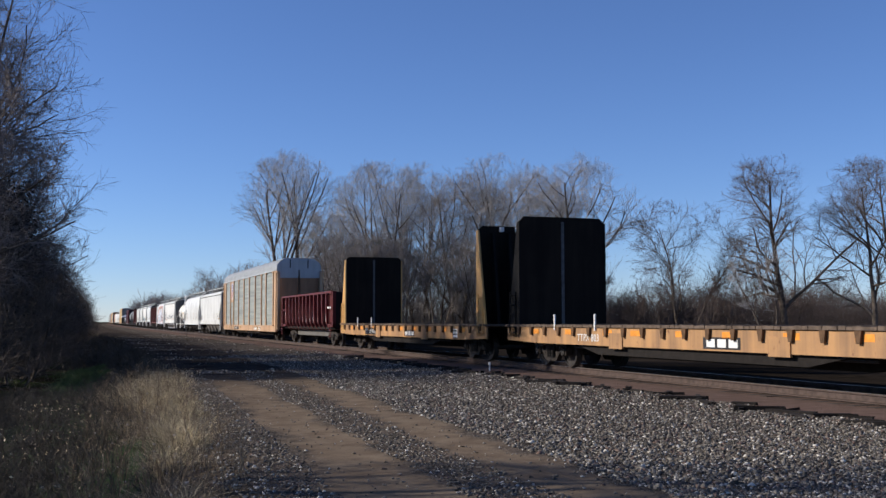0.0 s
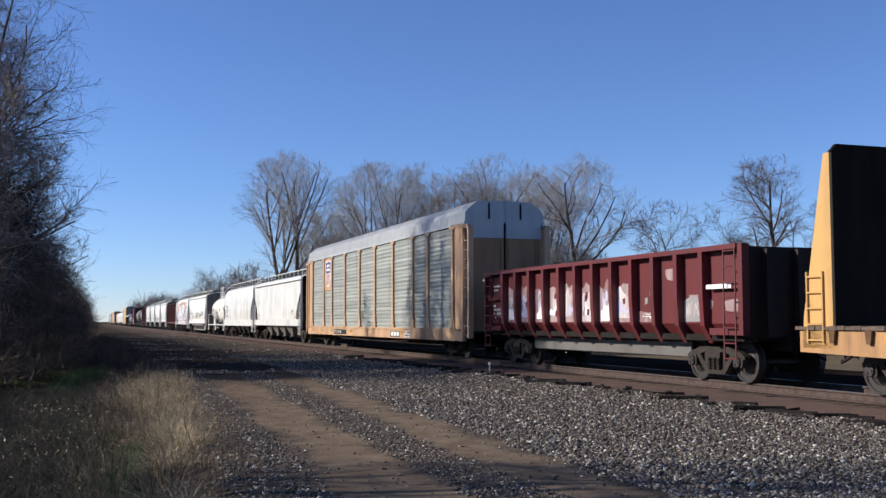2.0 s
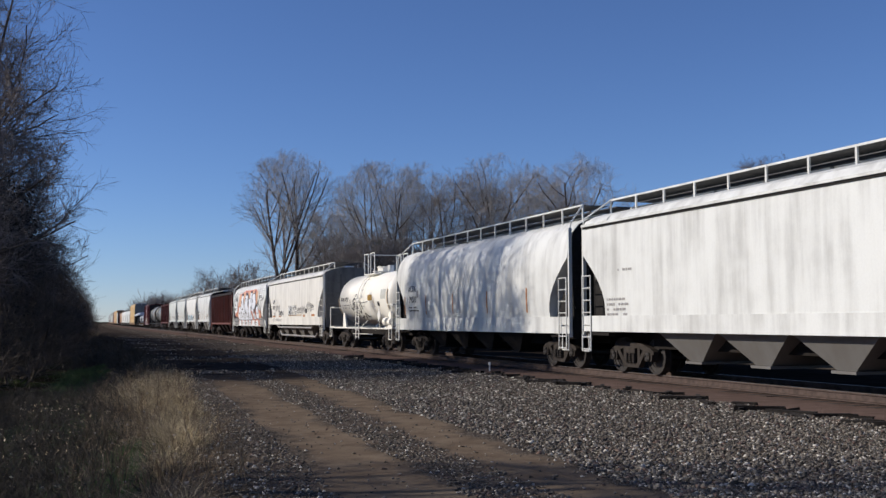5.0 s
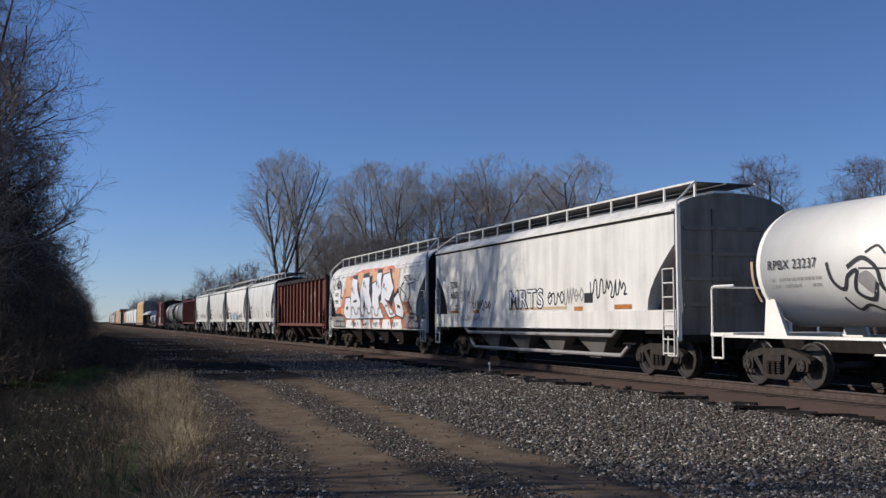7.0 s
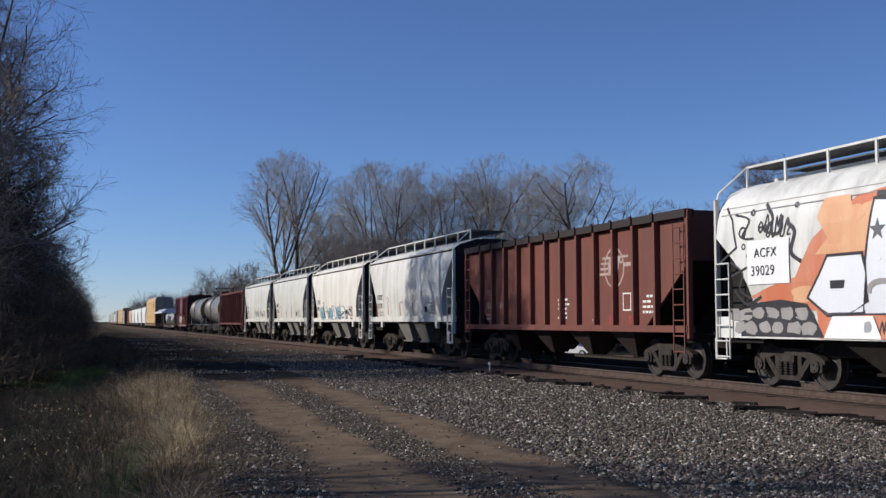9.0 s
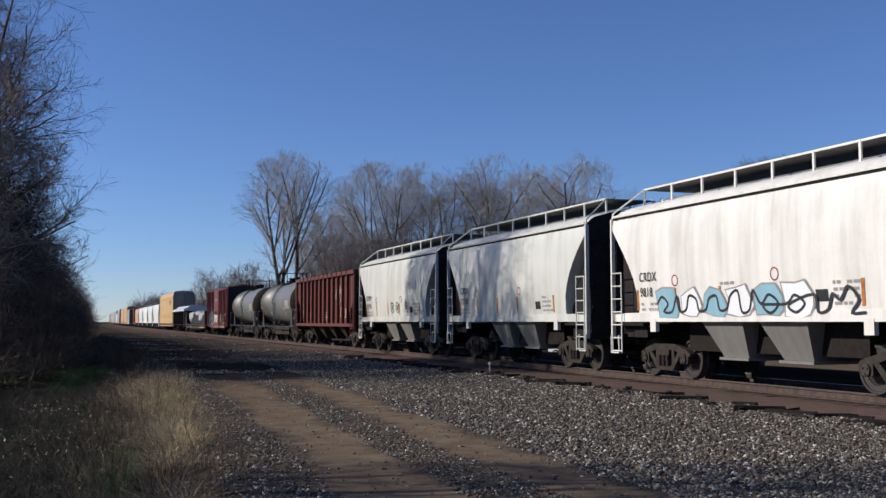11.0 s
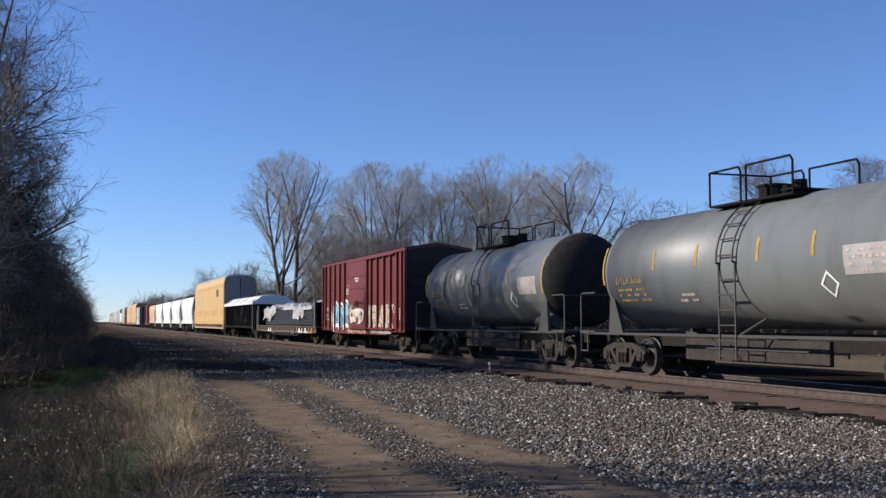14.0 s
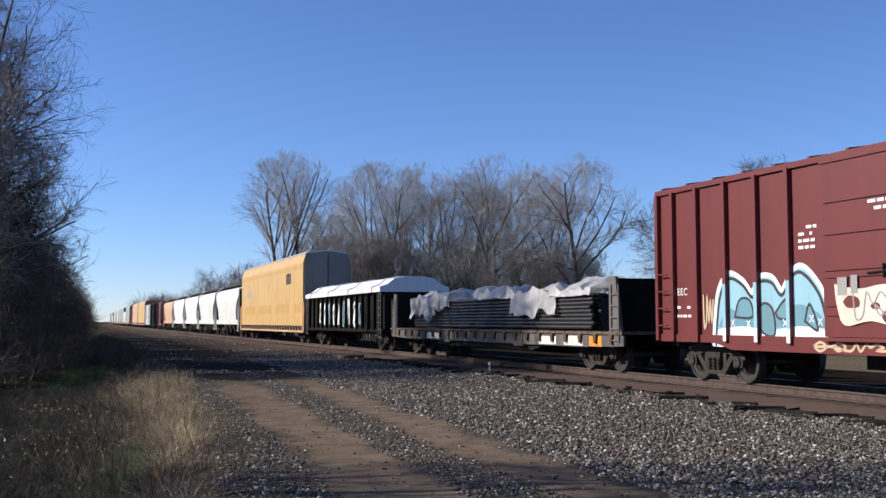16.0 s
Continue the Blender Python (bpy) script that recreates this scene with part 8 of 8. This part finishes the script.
INNER = [[(4.68, 1.44), (4.51, 1.8), (4.16, 1.79), (4.07, 1.44)], [(3.99, 1.35), (3.74, 1.7), (3.41, 1.61), (3.33, 1.1), (3.65, 1.08)], [(3.30, 1.52), (3.17, 1.40), (2.78, 1.43), (2.78, 1.77), (3.01, 1.77)], [(2.4, 1.35), (2.25, 1.68), (2.03, 1.18)]]
for L in INNER:
    loop = smooth(L + L[:1])
    decal("graffiti", root, bs, [loop[:-1]], M["graf_teal"], 0.014)
    decal("graffiti", root, bs, ribbon(loop, 0.05), M["graf_black"], 0.017)
for y, z in ((4.75, 1.32), (4.2, 1.3), (3.0, 1.32), (2.2, 1.4), (1.95, 1.34)):
    decal("graffiti", root, bs, ribbon([(y - 0.06, z - 0.07), (y + 0.06, z + 0.07)], 0.025) + ribbon([(y + 0.06, z - 0.07), (y - 0.06, z + 0.07)], 0.025), M["graf_white"], 0.020)
decal("graffiti", root, bs, scrawl(34, 5.45, 5.9, 1.1, 2.1, 2, 0.05), M["graf_tan"], 0.02)
rib_face = lambda z: 1.56
for y in (half - 2.85, half - 3.95, half - 5.0):
    decal("graffiti", root, rib_face, [rect(y - 0.055, y + 0.055, 0.95, 2.15)], M["graf_blue"], 0.004)
    decal("graffiti", root, rib_face, [rect(y - 0.055, y + 0.055, 0.92, 1.2)], M["graf_white"], 0.006)
door_face = lambda z: 1.57
r = random.Random(7)
patch = [(1.39, 2.03), (0.72, 1.93), (0.08, 1.99), (-1.26, 1.92), (-1.26, 1.49), (-0.87, 1.31), (-0.28, 1.23), (0.46, 1.35), (1.12, 1.27), (1.32, 1.59)]
decal("graffiti", root, door_face, [smooth(patch + patch[:1])[:-1]], M["graf_cream"], 0.034)
for c, z, w in ((0.95, 1.70, 0.22), (-0.1, 1.42, 0.30), (-0.95, 1.72, 0.18), (0.35, 1.62, 0.12)):
    hole = smooth([(c + w, z), (c + w * 0.3, z + w * 0.5), (c - w * 0.8, z + w * 0.3), (c - w * 0.9, z - w * 0.4), (c + w * 0.4, z - w * 0.5), (c + w, z)])
    decal("graffiti", root, door_face, [hole[:-1]], M["box_red"], 0.037)
decal("graffiti", root, door_face, [rect(1.3, 1.05, 1.82, 2.15), rect(0.95, 0.78, 1.85, 2.18)], M["graf_dim"], 0.039)
decal("graffiti", root, door_face, scrawl(39, -1.1, 1.0, 1.35, 1.9, 4, 0.03), M["graf_dim"], 0.041)
for col, lift, fat in (("graf_white", 0.008, 0.075), ("graf_black", 0.011, 0.035), ("graf_tan", 0.014, 0.0)):
    t = side_text(root, "FRAK", -1.72, 1.08, -1.46 - lift, 1.38, M[col], 1.14)
    t.data.offset = fat
for y in (-2.35, -3.4, -4.5):
    decal("graffiti", root, rib_face, [rect(y - 0.055, y + 0.055, 1.1, 2.05)], M["graf_tan"], 0.004)
sill_face = lambda z: 1.50
decal("graffiti", root, sill_face, scrawl(37, -1.4, 2.2, 0.78, 1.0, 7, 0.05), M["graf_tan"], 0.005)
decal("graffiti", root, sill_face, [rect(-5.6, -2.2, 0.80, 1.02)], M["graf_dim"], 0.004)
small_print(root, bs, -6.75, 1.9, 0.5, 5, M["bar_white"], 105)
decal("data_panel", root, bs, ring(-5.95, 1.9, 0.22, 0.05, 4), M["bar_white"], 0.02)


def load_flat():
    root, half = wagon("bulkhead_flatcar", "worn grey flatcar with low black end walls", 315.3, 336.0, truck_in=2.3)
    flat_deck(root, half, "flat_grey", 15, 0.9, 0.65, 0.98)
    for s in (-1, 1):
        yf = s * (half - 0.75)
        bm = bmesh.new()
        box(bm, -1.45, 1.45, min(yf, yf + s * 0.10), max(yf, yf + s * 0.10), 1.05, 2.48)
        part("bulkhead_face", bm, M["black"], root, "black end wall")
        for sx in (-1, 1):
            bm = bmesh.new()
            prism(bm, [(yf, 0.75), (yf, 2.52), (yf + s * 0.35, 2.52), (yf + s * 0.68, 0.75)], sx * 1.50 - 0.04, sx * 1.50 + 0.04)
            part("side_plate", bm, M["flat_grey"], root)
            bm = bmesh.new()
            ladder(bm, sx * 1.56, yf + s * 0.15, yf + s * 0.55, 0.8, 2.3, 0.3, 0.025)
            part("ladder", bm, M["flat_grey"], root)
    decal("orange_patch", root, flat_side, [rect(-half + 1.9, -half + 1.2, 0.68, 0.95)], M["mark_orange"], 0.006)
    decal("pale_patch", root, flat_side, [rect(-half + 2.3, -half + 3.5, 0.68, 0.95), rect(-half + 4.0, -half + 5.2, 0.68, 0.92), rect(4, 5.5, 0.7, 0.92)], M["grey_white"], 0.004)
    # the load: a stack of dark pipes, bound and partly wrapped in white sheet
    load = thing("pipe_stack", "bundled dark pipes on a flatcar, half wrapped in torn white sheet", "cargo", "")
    ya, yb = -half + 2.2, half - 2.3
    r = random.Random(5)
    for row in range(9):
        z = 1.13 + 0.055 + row * 0.112
        for k in range(11):
            x = -1.20 + k * 0.24
            if k not in (0, 1, 10) and row < 8:
                continue
            bm = bmesh.new()
            rod(bm, (x, ya + r.uniform(0, 0.25), z), (x, yb - r.uniform(0, 0.25), z), 0.055, 8)
            part("pipe", bm, M["pipe_dark"], load)
    bm = bmesh.new()
    box(bm, -0.9, 1.1, ya + 0.2, yb - 0.2, 1.12, 2.0)
    part("inner_bundle", bm, M["pipe_dark"], load)
    for (y0, y1, drop) in ((ya + 0.1, ya + 2.7, 0.10), (ya + 2.2, ya + 5.6, 0.75), (ya + 5.0, ya + 8.9, 0.12), (yb - 4.6, yb - 3.0, 0.40), (yb - 3.2, yb + 0.1, 0.85)):
        bm = bmesh.new()
        ny, nx = 16, 14
        grid = []
        for i in range(ny + 1):
            row = []
            y = y0 + (y1 - y0) * i / ny
            for k in range(nx + 1):
                u = k / nx
                edge = drop * (0.75 + 0.5 * noise.noise(Vector((y * 1.3, 3.1, y0))))
                if u < 0.35:
                    f = (0.35 - u) / 0.35
                    p = Vector((-1.30 - 0.05 * f, y, 2.13 - edge * f))
                else:
                    p = Vector((-1.30 + (u - 0.35) / 0.65 * 2.5, y, 2.15 + 0.05))
                w = noise.noise_vector(p * 0.8) * 0.34 + noise.noise_vector(p * 2.2) * 0.14 + noise.noise_vector(p * 7.0) * 0.04
                p += Vector((-abs(w.x) * 0.4, w.y * 0.6, abs(w.z) * (1.7 if u >= 0.35 else 0.5)))
                row.append(bm.verts.new(p))
            grid.append(row)
        for i in range(ny):
            for k in range(nx):
                bm.faces.new((grid[i][k], grid[i + 1][k], grid[i + 1][k + 1], grid[i][k + 1]))
        bmesh.ops.solidify(bm, geom=bm.faces[:], thickness=0.01)
        part("wrapping_sheet", bm, M["sheet_white"], load, "torn white plastic sheet")
    cars.append((load, (315.3 + 336.0) / 2))


M["pipe_dark"] = plain("dark_pipe", (0.018, 0.018, 0.019), 0.5)
M["sheet_white"] = plain("white_plastic_sheet", (0.74, 0.73, 0.72), 0.45, 0, 0.3, 2)
load_flat()


def covered_gondola():
    root, half = wagon("covered_gondola", "black ribbed gondola under an arched white cover", 337.4, 353.6)
    m = M["black"]
    for sx in (-1, 1):
        bm = bmesh.new()
        box(bm, min(sx * 1.36, sx * 1.42), max(sx * 1.36, sx * 1.42), -half + 0.2, half - 0.2, 0.9, 2.7)
        part("side_sheet", bm, m, root)
        bm = bmesh.new()
        box(bm, min(sx * 1.34, sx * 1.56), max(sx * 1.34, sx * 1.56), -half + 0.1, half - 0.1, 2.64, 2.76)
        part("top_chord", bm, m, root)
        bm = bmesh.new()
        box(bm, min(sx * 1.34, sx * 1.54), max(sx * 1.34, sx * 1.54), -half + 0.1, half - 0.1, 0.86, 1.0)
        part("side_sill", bm, m, root)
        for i in range(15):
            y = -half + 0.5 + i * (2 * half - 1.0) / 14
            bm = bmesh.new()
            box(bm, min(sx * 1.42, sx * 1.55), max(sx * 1.42, sx * 1.55), y - 0.07, y + 0.07, 0.9, 2.66)
            part("rib", bm, m, root)
    for s in (-1, 1):
        bm = bmesh.new()
        box(bm, -1.4, 1.4, min(s * (half - 0.2), s * (half - 0.12)), max(s * (half - 0.2), s * (half - 0.12)), 0.9, 2.7)
        part("end_wall", bm, m, root)
        bm = bmesh.new()
        for sx in (-1, 1):
            ladder(bm, sx * 1.6, s * (half - 0.12), s * (half - 0.52), 0.6, 2.7)
        part("ladder", bm, M["tank_grey"], root)
    bm = bmesh.new()
    box(bm, -1.38, 1.38, -half, half, 0.86, 0.95)
    box(bm, -0.3, 0.3, -half, half, 0.7, 0.9)
    part("floor", bm, M["under"], root)
    bm = bmesh.new()
    pts = [(-1.66, 2.70), (-1.66, 2.92), (-1.30, 3.05), (-0.95, 3.32), (-0.4, 3.42), (0.4, 3.42), (0.95, 3.32), (1.30, 3.05), (1.66, 2.92), (1.66, 2.70)]
    extrude_y(bm, pts, -half + 0.05, half - 0.05)
    part("cover", bm, M["cover_white"], root, "arched white lift-off cover")
    for y in (-half + 1.4, -2.2, 2.2, half - 1.4):
        bm = bmesh.new()
        extrude_y(bm, [(-1.70, 2.72), (-1.70, 2.95), (-1.32, 3.10), (-0.97, 3.37), (-0.4, 3.47), (0.4, 3.47), (0.4, 3.40), (-1.2, 2.9)], y - 0.06, y + 0.06)
        part("cover_strap", bm, M["cover_white"], root)
    sheet = lambda z: 1.42
    for i in range(14):
        y0 = -half + 0.6 + i * (2 * half - 1.0) / 14
        if 3 <= i <= 11:
            decal("graffiti", root, sheet, [block_letter(random.Random(i), y0, y0 + 0.85, 1.05, 2.45)], M["graf_white"] if i % 3 else M["graf_blue"], 0.005)
            decal("graffiti", root, sheet, scrawl(i + 60, y0, y0 + 0.85, 1.1, 2.3, 1, 0.12), M["black"], 0.01)


M["cover_white"] = paint("white_cover", (0.72, 0.73, 0.74), 0.15)
covered_gondola()


def solid_rack(label, a, b, mat, top=5.75, detail=True, door="rack_door"):
    root, half = wagon("autorack", label, a, b, detail, truck_in=3.0)
    m = M[mat]
    for sx in (-1, 1):
        for i in range(9):
            y0, y1 = -half + 0.5 + i * (2 * half - 1) / 9, -half + 0.5 + (i + 1) * (2 * half - 1) / 9
            bm = bmesh.new()
            box(bm, min(sx * 1.46, sx * 1.54), max(sx * 1.46, sx * 1.54), y0 + 0.012, y1 - 0.012, 1.1, 4.95)
            part("side_panel", bm, m, root)
        bm = bmesh.new()
        extrude_y(bm, [(sx * 1.44, 4.95), (sx * 1.54, 4.95), (sx * 1.36, top - 0.22), (sx * 1.28, top - 0.22)], -half + 0.5, half - 0.5)
        part("shoulder_panel", bm, m, root)
        bm = bmesh.new()
        box(bm, min(sx * 1.40, sx * 1.56), max(sx * 1.40, sx * 1.56), -half + 0.2, half - 0.2, 0.68, 0.80)
        n = 26
        for i in range(n):
            y = -half + 0.9 + i * (2 * half - 1.8) / n
            prism(bm, [(y, 0.8), (y + 0.12, 0.8), (y + 0.34, 1.1), (y + 0.22, 1.1)], min(sx * 1.48, sx * 1.54), max(sx * 1.48, sx * 1.54))
        part("sill_truss", bm, M["pale_orange"], root)
        for s in (-1, 1):
            bm = bmesh.new()
            box(bm, min(sx * 1.42, sx * 1.58), max(sx * 1.42, sx * 1.58), min(s * half, s * (half - 0.5)), max(s * half, s * (half - 0.5)), 0.7, 2.6)
            part("end_post", bm, M["orange"], root)
    bm = bmesh.new()
    extrude_y(bm, [(-1.40, top - 0.24), (-1.1, top - 0.06), (0, top), (1.1, top - 0.06), (1.40, top - 0.24)], -half + 0.45, half - 0.45)
    part("roof", bm, M["roof_silver"], root)
    for s in (-1, 1):
        ye = s * (half - 0.48)
        for sx in (-1, 1):
            bm = bmesh.new()
            extrude_y(bm, [(sx * 0.03, 1.0), (sx * 1.45, 1.0), (sx * 1.45, 4.9), (sx * 1.25, top - 0.25), (sx * 0.03, top - 0.08)], min(ye, ye + s * 0.05), max(ye, ye + s * 0.05))
            part("end_door", bm, M[door], root)
    bm = bmesh.new()
    box(bm, -1.42, 1.42, -half, half, 0.8, 1.0)
    part("underframe", bm, M["under"], root)
    return root, half


root, half = solid_rack("yellow smooth-sided autorack with silver roof", 354.4, 380.0, "yellow", door="tank_grey")
rk = lambda z: 1.54
M["yellow_dim"] = paint("dull_yellow_vent", (0.50, 0.29, 0.085), 0.3, (0.2, 0.11, 0.04), 0.6)
decal("name_bar", root, rk, [rect(-half + 4.3 + k * 0.55, -half + 4.75 + k * 0.55, 3.75, 4.45) for k in range(3)], M["bar_black"], 0.006)
decal("name_bar", root, rk, [rect(half - 5.5 + k * 0.8, half - 4.95 + k * 0.8, 3.2, 3.65) for k in range(3)], M["graf_dim"], 0.006)
decal("vent", root, rk, [rect(-half + 1.0 + k * 0.75, -half + 1.4 + k * 0.75, 4.55, 4.8) for k in range(32)] + [rect(-half + 1.0 + k * 0.75, -half + 1.5 + k * 0.75, 1.9, 2.5) for k in range(32) if k % 9 not in (3, 4)], M["yellow_dim"], 0.004)

# -- the far end of the train --
REST = [("hop", 381.0, 396.0, "white"), ("hop", 396.9, 411.2, "white"), ("hop", 412.0, 427.0, "grey_white"), ("hop", 428.0, 443.3, "white"), ("hop", 444.2, 460.6, "pale_orange"), ("box", 461.8, 477.0, "maroon"),
        ("box", 478.0, 493.5, "black"), ("box", 494.6, 510.2, "white"), ("rack", 511.5, 538.0, "yellow"), ("rack", 539.2, 566.0, "pale_orange"), ("box", 567.2, 582.5, "maroon"), ("rack", 583.5, 610.5, "galv"),
        ("hop", 611.6, 628.0, "grey_white"), ("rack", 629.2, 656.0, "galv"), ("rack", 657.2, 684.0, "galv"), ("rack", 685.2, 712.0, "roof_silver"), ("rack", 713.2, 740.0, "galv"), ("rack", 741.2, 768.0, "roof_silver"),
        ("box", 769.2, 785.0, "oxide"), ("hop", 786.0, 802.0, "white"), ("rack", 803.2, 830.0, "yellow"), ("rack", 831.2, 858.0, "galv"), ("box", 859.0, 875.0, "maroon"), ("hop", 876.0, 892.0, "white"), ("rack", 893.0, 920.0, "galv")]
NAMES = {"white": "white", "grey_white": "grey-white", "pale_orange": "dull orange", "maroon": "maroon", "black": "black", "yellow": "yellow", "galv": "grey", "roof_silver": "silver", "oxide": "rust-red"}
for kind, a, b, mat in REST:
    if kind == "hop":
        hopper("distant %s covered hopper near the train's rear" % NAMES[mat], a, b, BELLY, mat, cut=1.75, z_high=3.6, z_low=2.0, sill=(1.1, 1.5), chutes=3, detail=False, z_rail=4.7)
    elif kind == "box":
        boxcar("distant %s boxcar near the train's rear" % NAMES[mat], a, b, mat, False)
    else:
        solid_rack("distant %s autorack near the train's rear" % NAMES[mat], a, b, mat, detail=False)
# ---- the parked car behind the track ----
def sedan():
    x, y = at_angle(0.1215, 100)
    z = ground_z(x, y)
    root = thing("parked_car", "white parked sedan behind the railway", "car", m=pose(x, y, z, 0, 0, -48))
    # nose to +x
    side = [(-2.1, 0.42), (-2.12, 0.75), (-2.0, 0.88), (-1.35, 0.94), (-0.75, 1.34), (0.35, 1.36), (1.0, 0.95), (1.85, 0.84), (2.1, 0.66), (2.12, 0.42), (1.75, 0.32), (-1.75, 0.32)]
    bm = bmesh.new()
    cols = []
    for yy, f in ((-0.85, 0.0), (-0.80, 0.12), (0.80, 0.12), (0.85, 0.0)):
        cols.append([bm.verts.new((px * (1 if pz < 0.9 else 1), yy * (1 - (0.18 if pz > 1.0 else 0)), pz)) for px, pz in side])
    n = len(side)
    for a, b in zip(cols, cols[1:]):
        for i in range(n):
            bm.faces.new((a[i], a[(i + 1) % n], b[(i + 1) % n], b[i]))
    bm.faces.new(cols[0][::-1])
    bm.faces.new(cols[-1])
    bmesh.ops.recalc_face_normals(bm, faces=bm.faces)
    part("body", bm, M["car_white"], root)
    for x0, x1 in ((-1.05, -0.28), (-0.20, 0.62)):
        bm = bmesh.new()
        prism(bm, [(x0, 0.98), (x0 + 0.18, 1.27), (x1 - 0.12, 1.28), (x1, 0.98)], -0.80, -0.76)
        for v in bm.verts:
            v.co = Vector((v.co.y, v.co.x, v.co.z))
        part("side_window", bm, M["car_glass"], root, "dark side window")
    for wx in (-1.32, 1.32):
        for wy in (-0.80, 0.80):
            bm = bmesh.new()
            rod(bm, (wx, wy - 0.1, 0.31), (wx, wy + 0.1, 0.31), 0.31, 18)
            w = part("wheel", bm, M["tyre"], root)
            bm = bmesh.new()
            s = -1 if wy < 0 else 1
            rod(bm, (wx, wy + s * 0.101, 0.31), (wx, wy + s * 0.115, 0.31), 0.19, 12)
            part("rim", bm, M["roof_silver"], w)
    bm = bmesh.new()
    box(bm, 2.06, 2.14, -0.75, -0.45, 0.62, 0.72)
    part("headlight", bm, M["graf_white"], root)


M["car_white"] = plain("white_car_paint", (0.82, 0.82, 0.80), 0.25, 0, 0.05)
M["car_glass"] = plain("dark_car_glass", (0.02, 0.022, 0.025), 0.1, 0, 0.1)
M["tyre"] = plain("tyre_rubber", (0.02, 0.02, 0.02), 0.9)
sedan()


# ---- what moves ----
def motions():
    times = [i * 0.5 for i in range(33)]

    def along(s0, t):
        return s0 - SPEED * t - SLOWING * t * t / 2
    for root, s0 in cars:
        rows = []
        for t in times:
            s = along(s0, t)
            rows.append((t, pose(CENTRE + bend(s), s, RAIL, 0, 0, -math.degrees(BEND * max(s, 0)))))
        walk(root, rows)
    # wheels turn as they roll
    n = 480
    turns = [(16.0 * i / n, math.degrees(-along(0, 16.0 * i / n) / 0.457)) for i in range(n + 1)]
    for w, dy in wheels:
        walk(w, [(t, pose(0, dy, 0.457, a)) for t, a in turns])


motions()
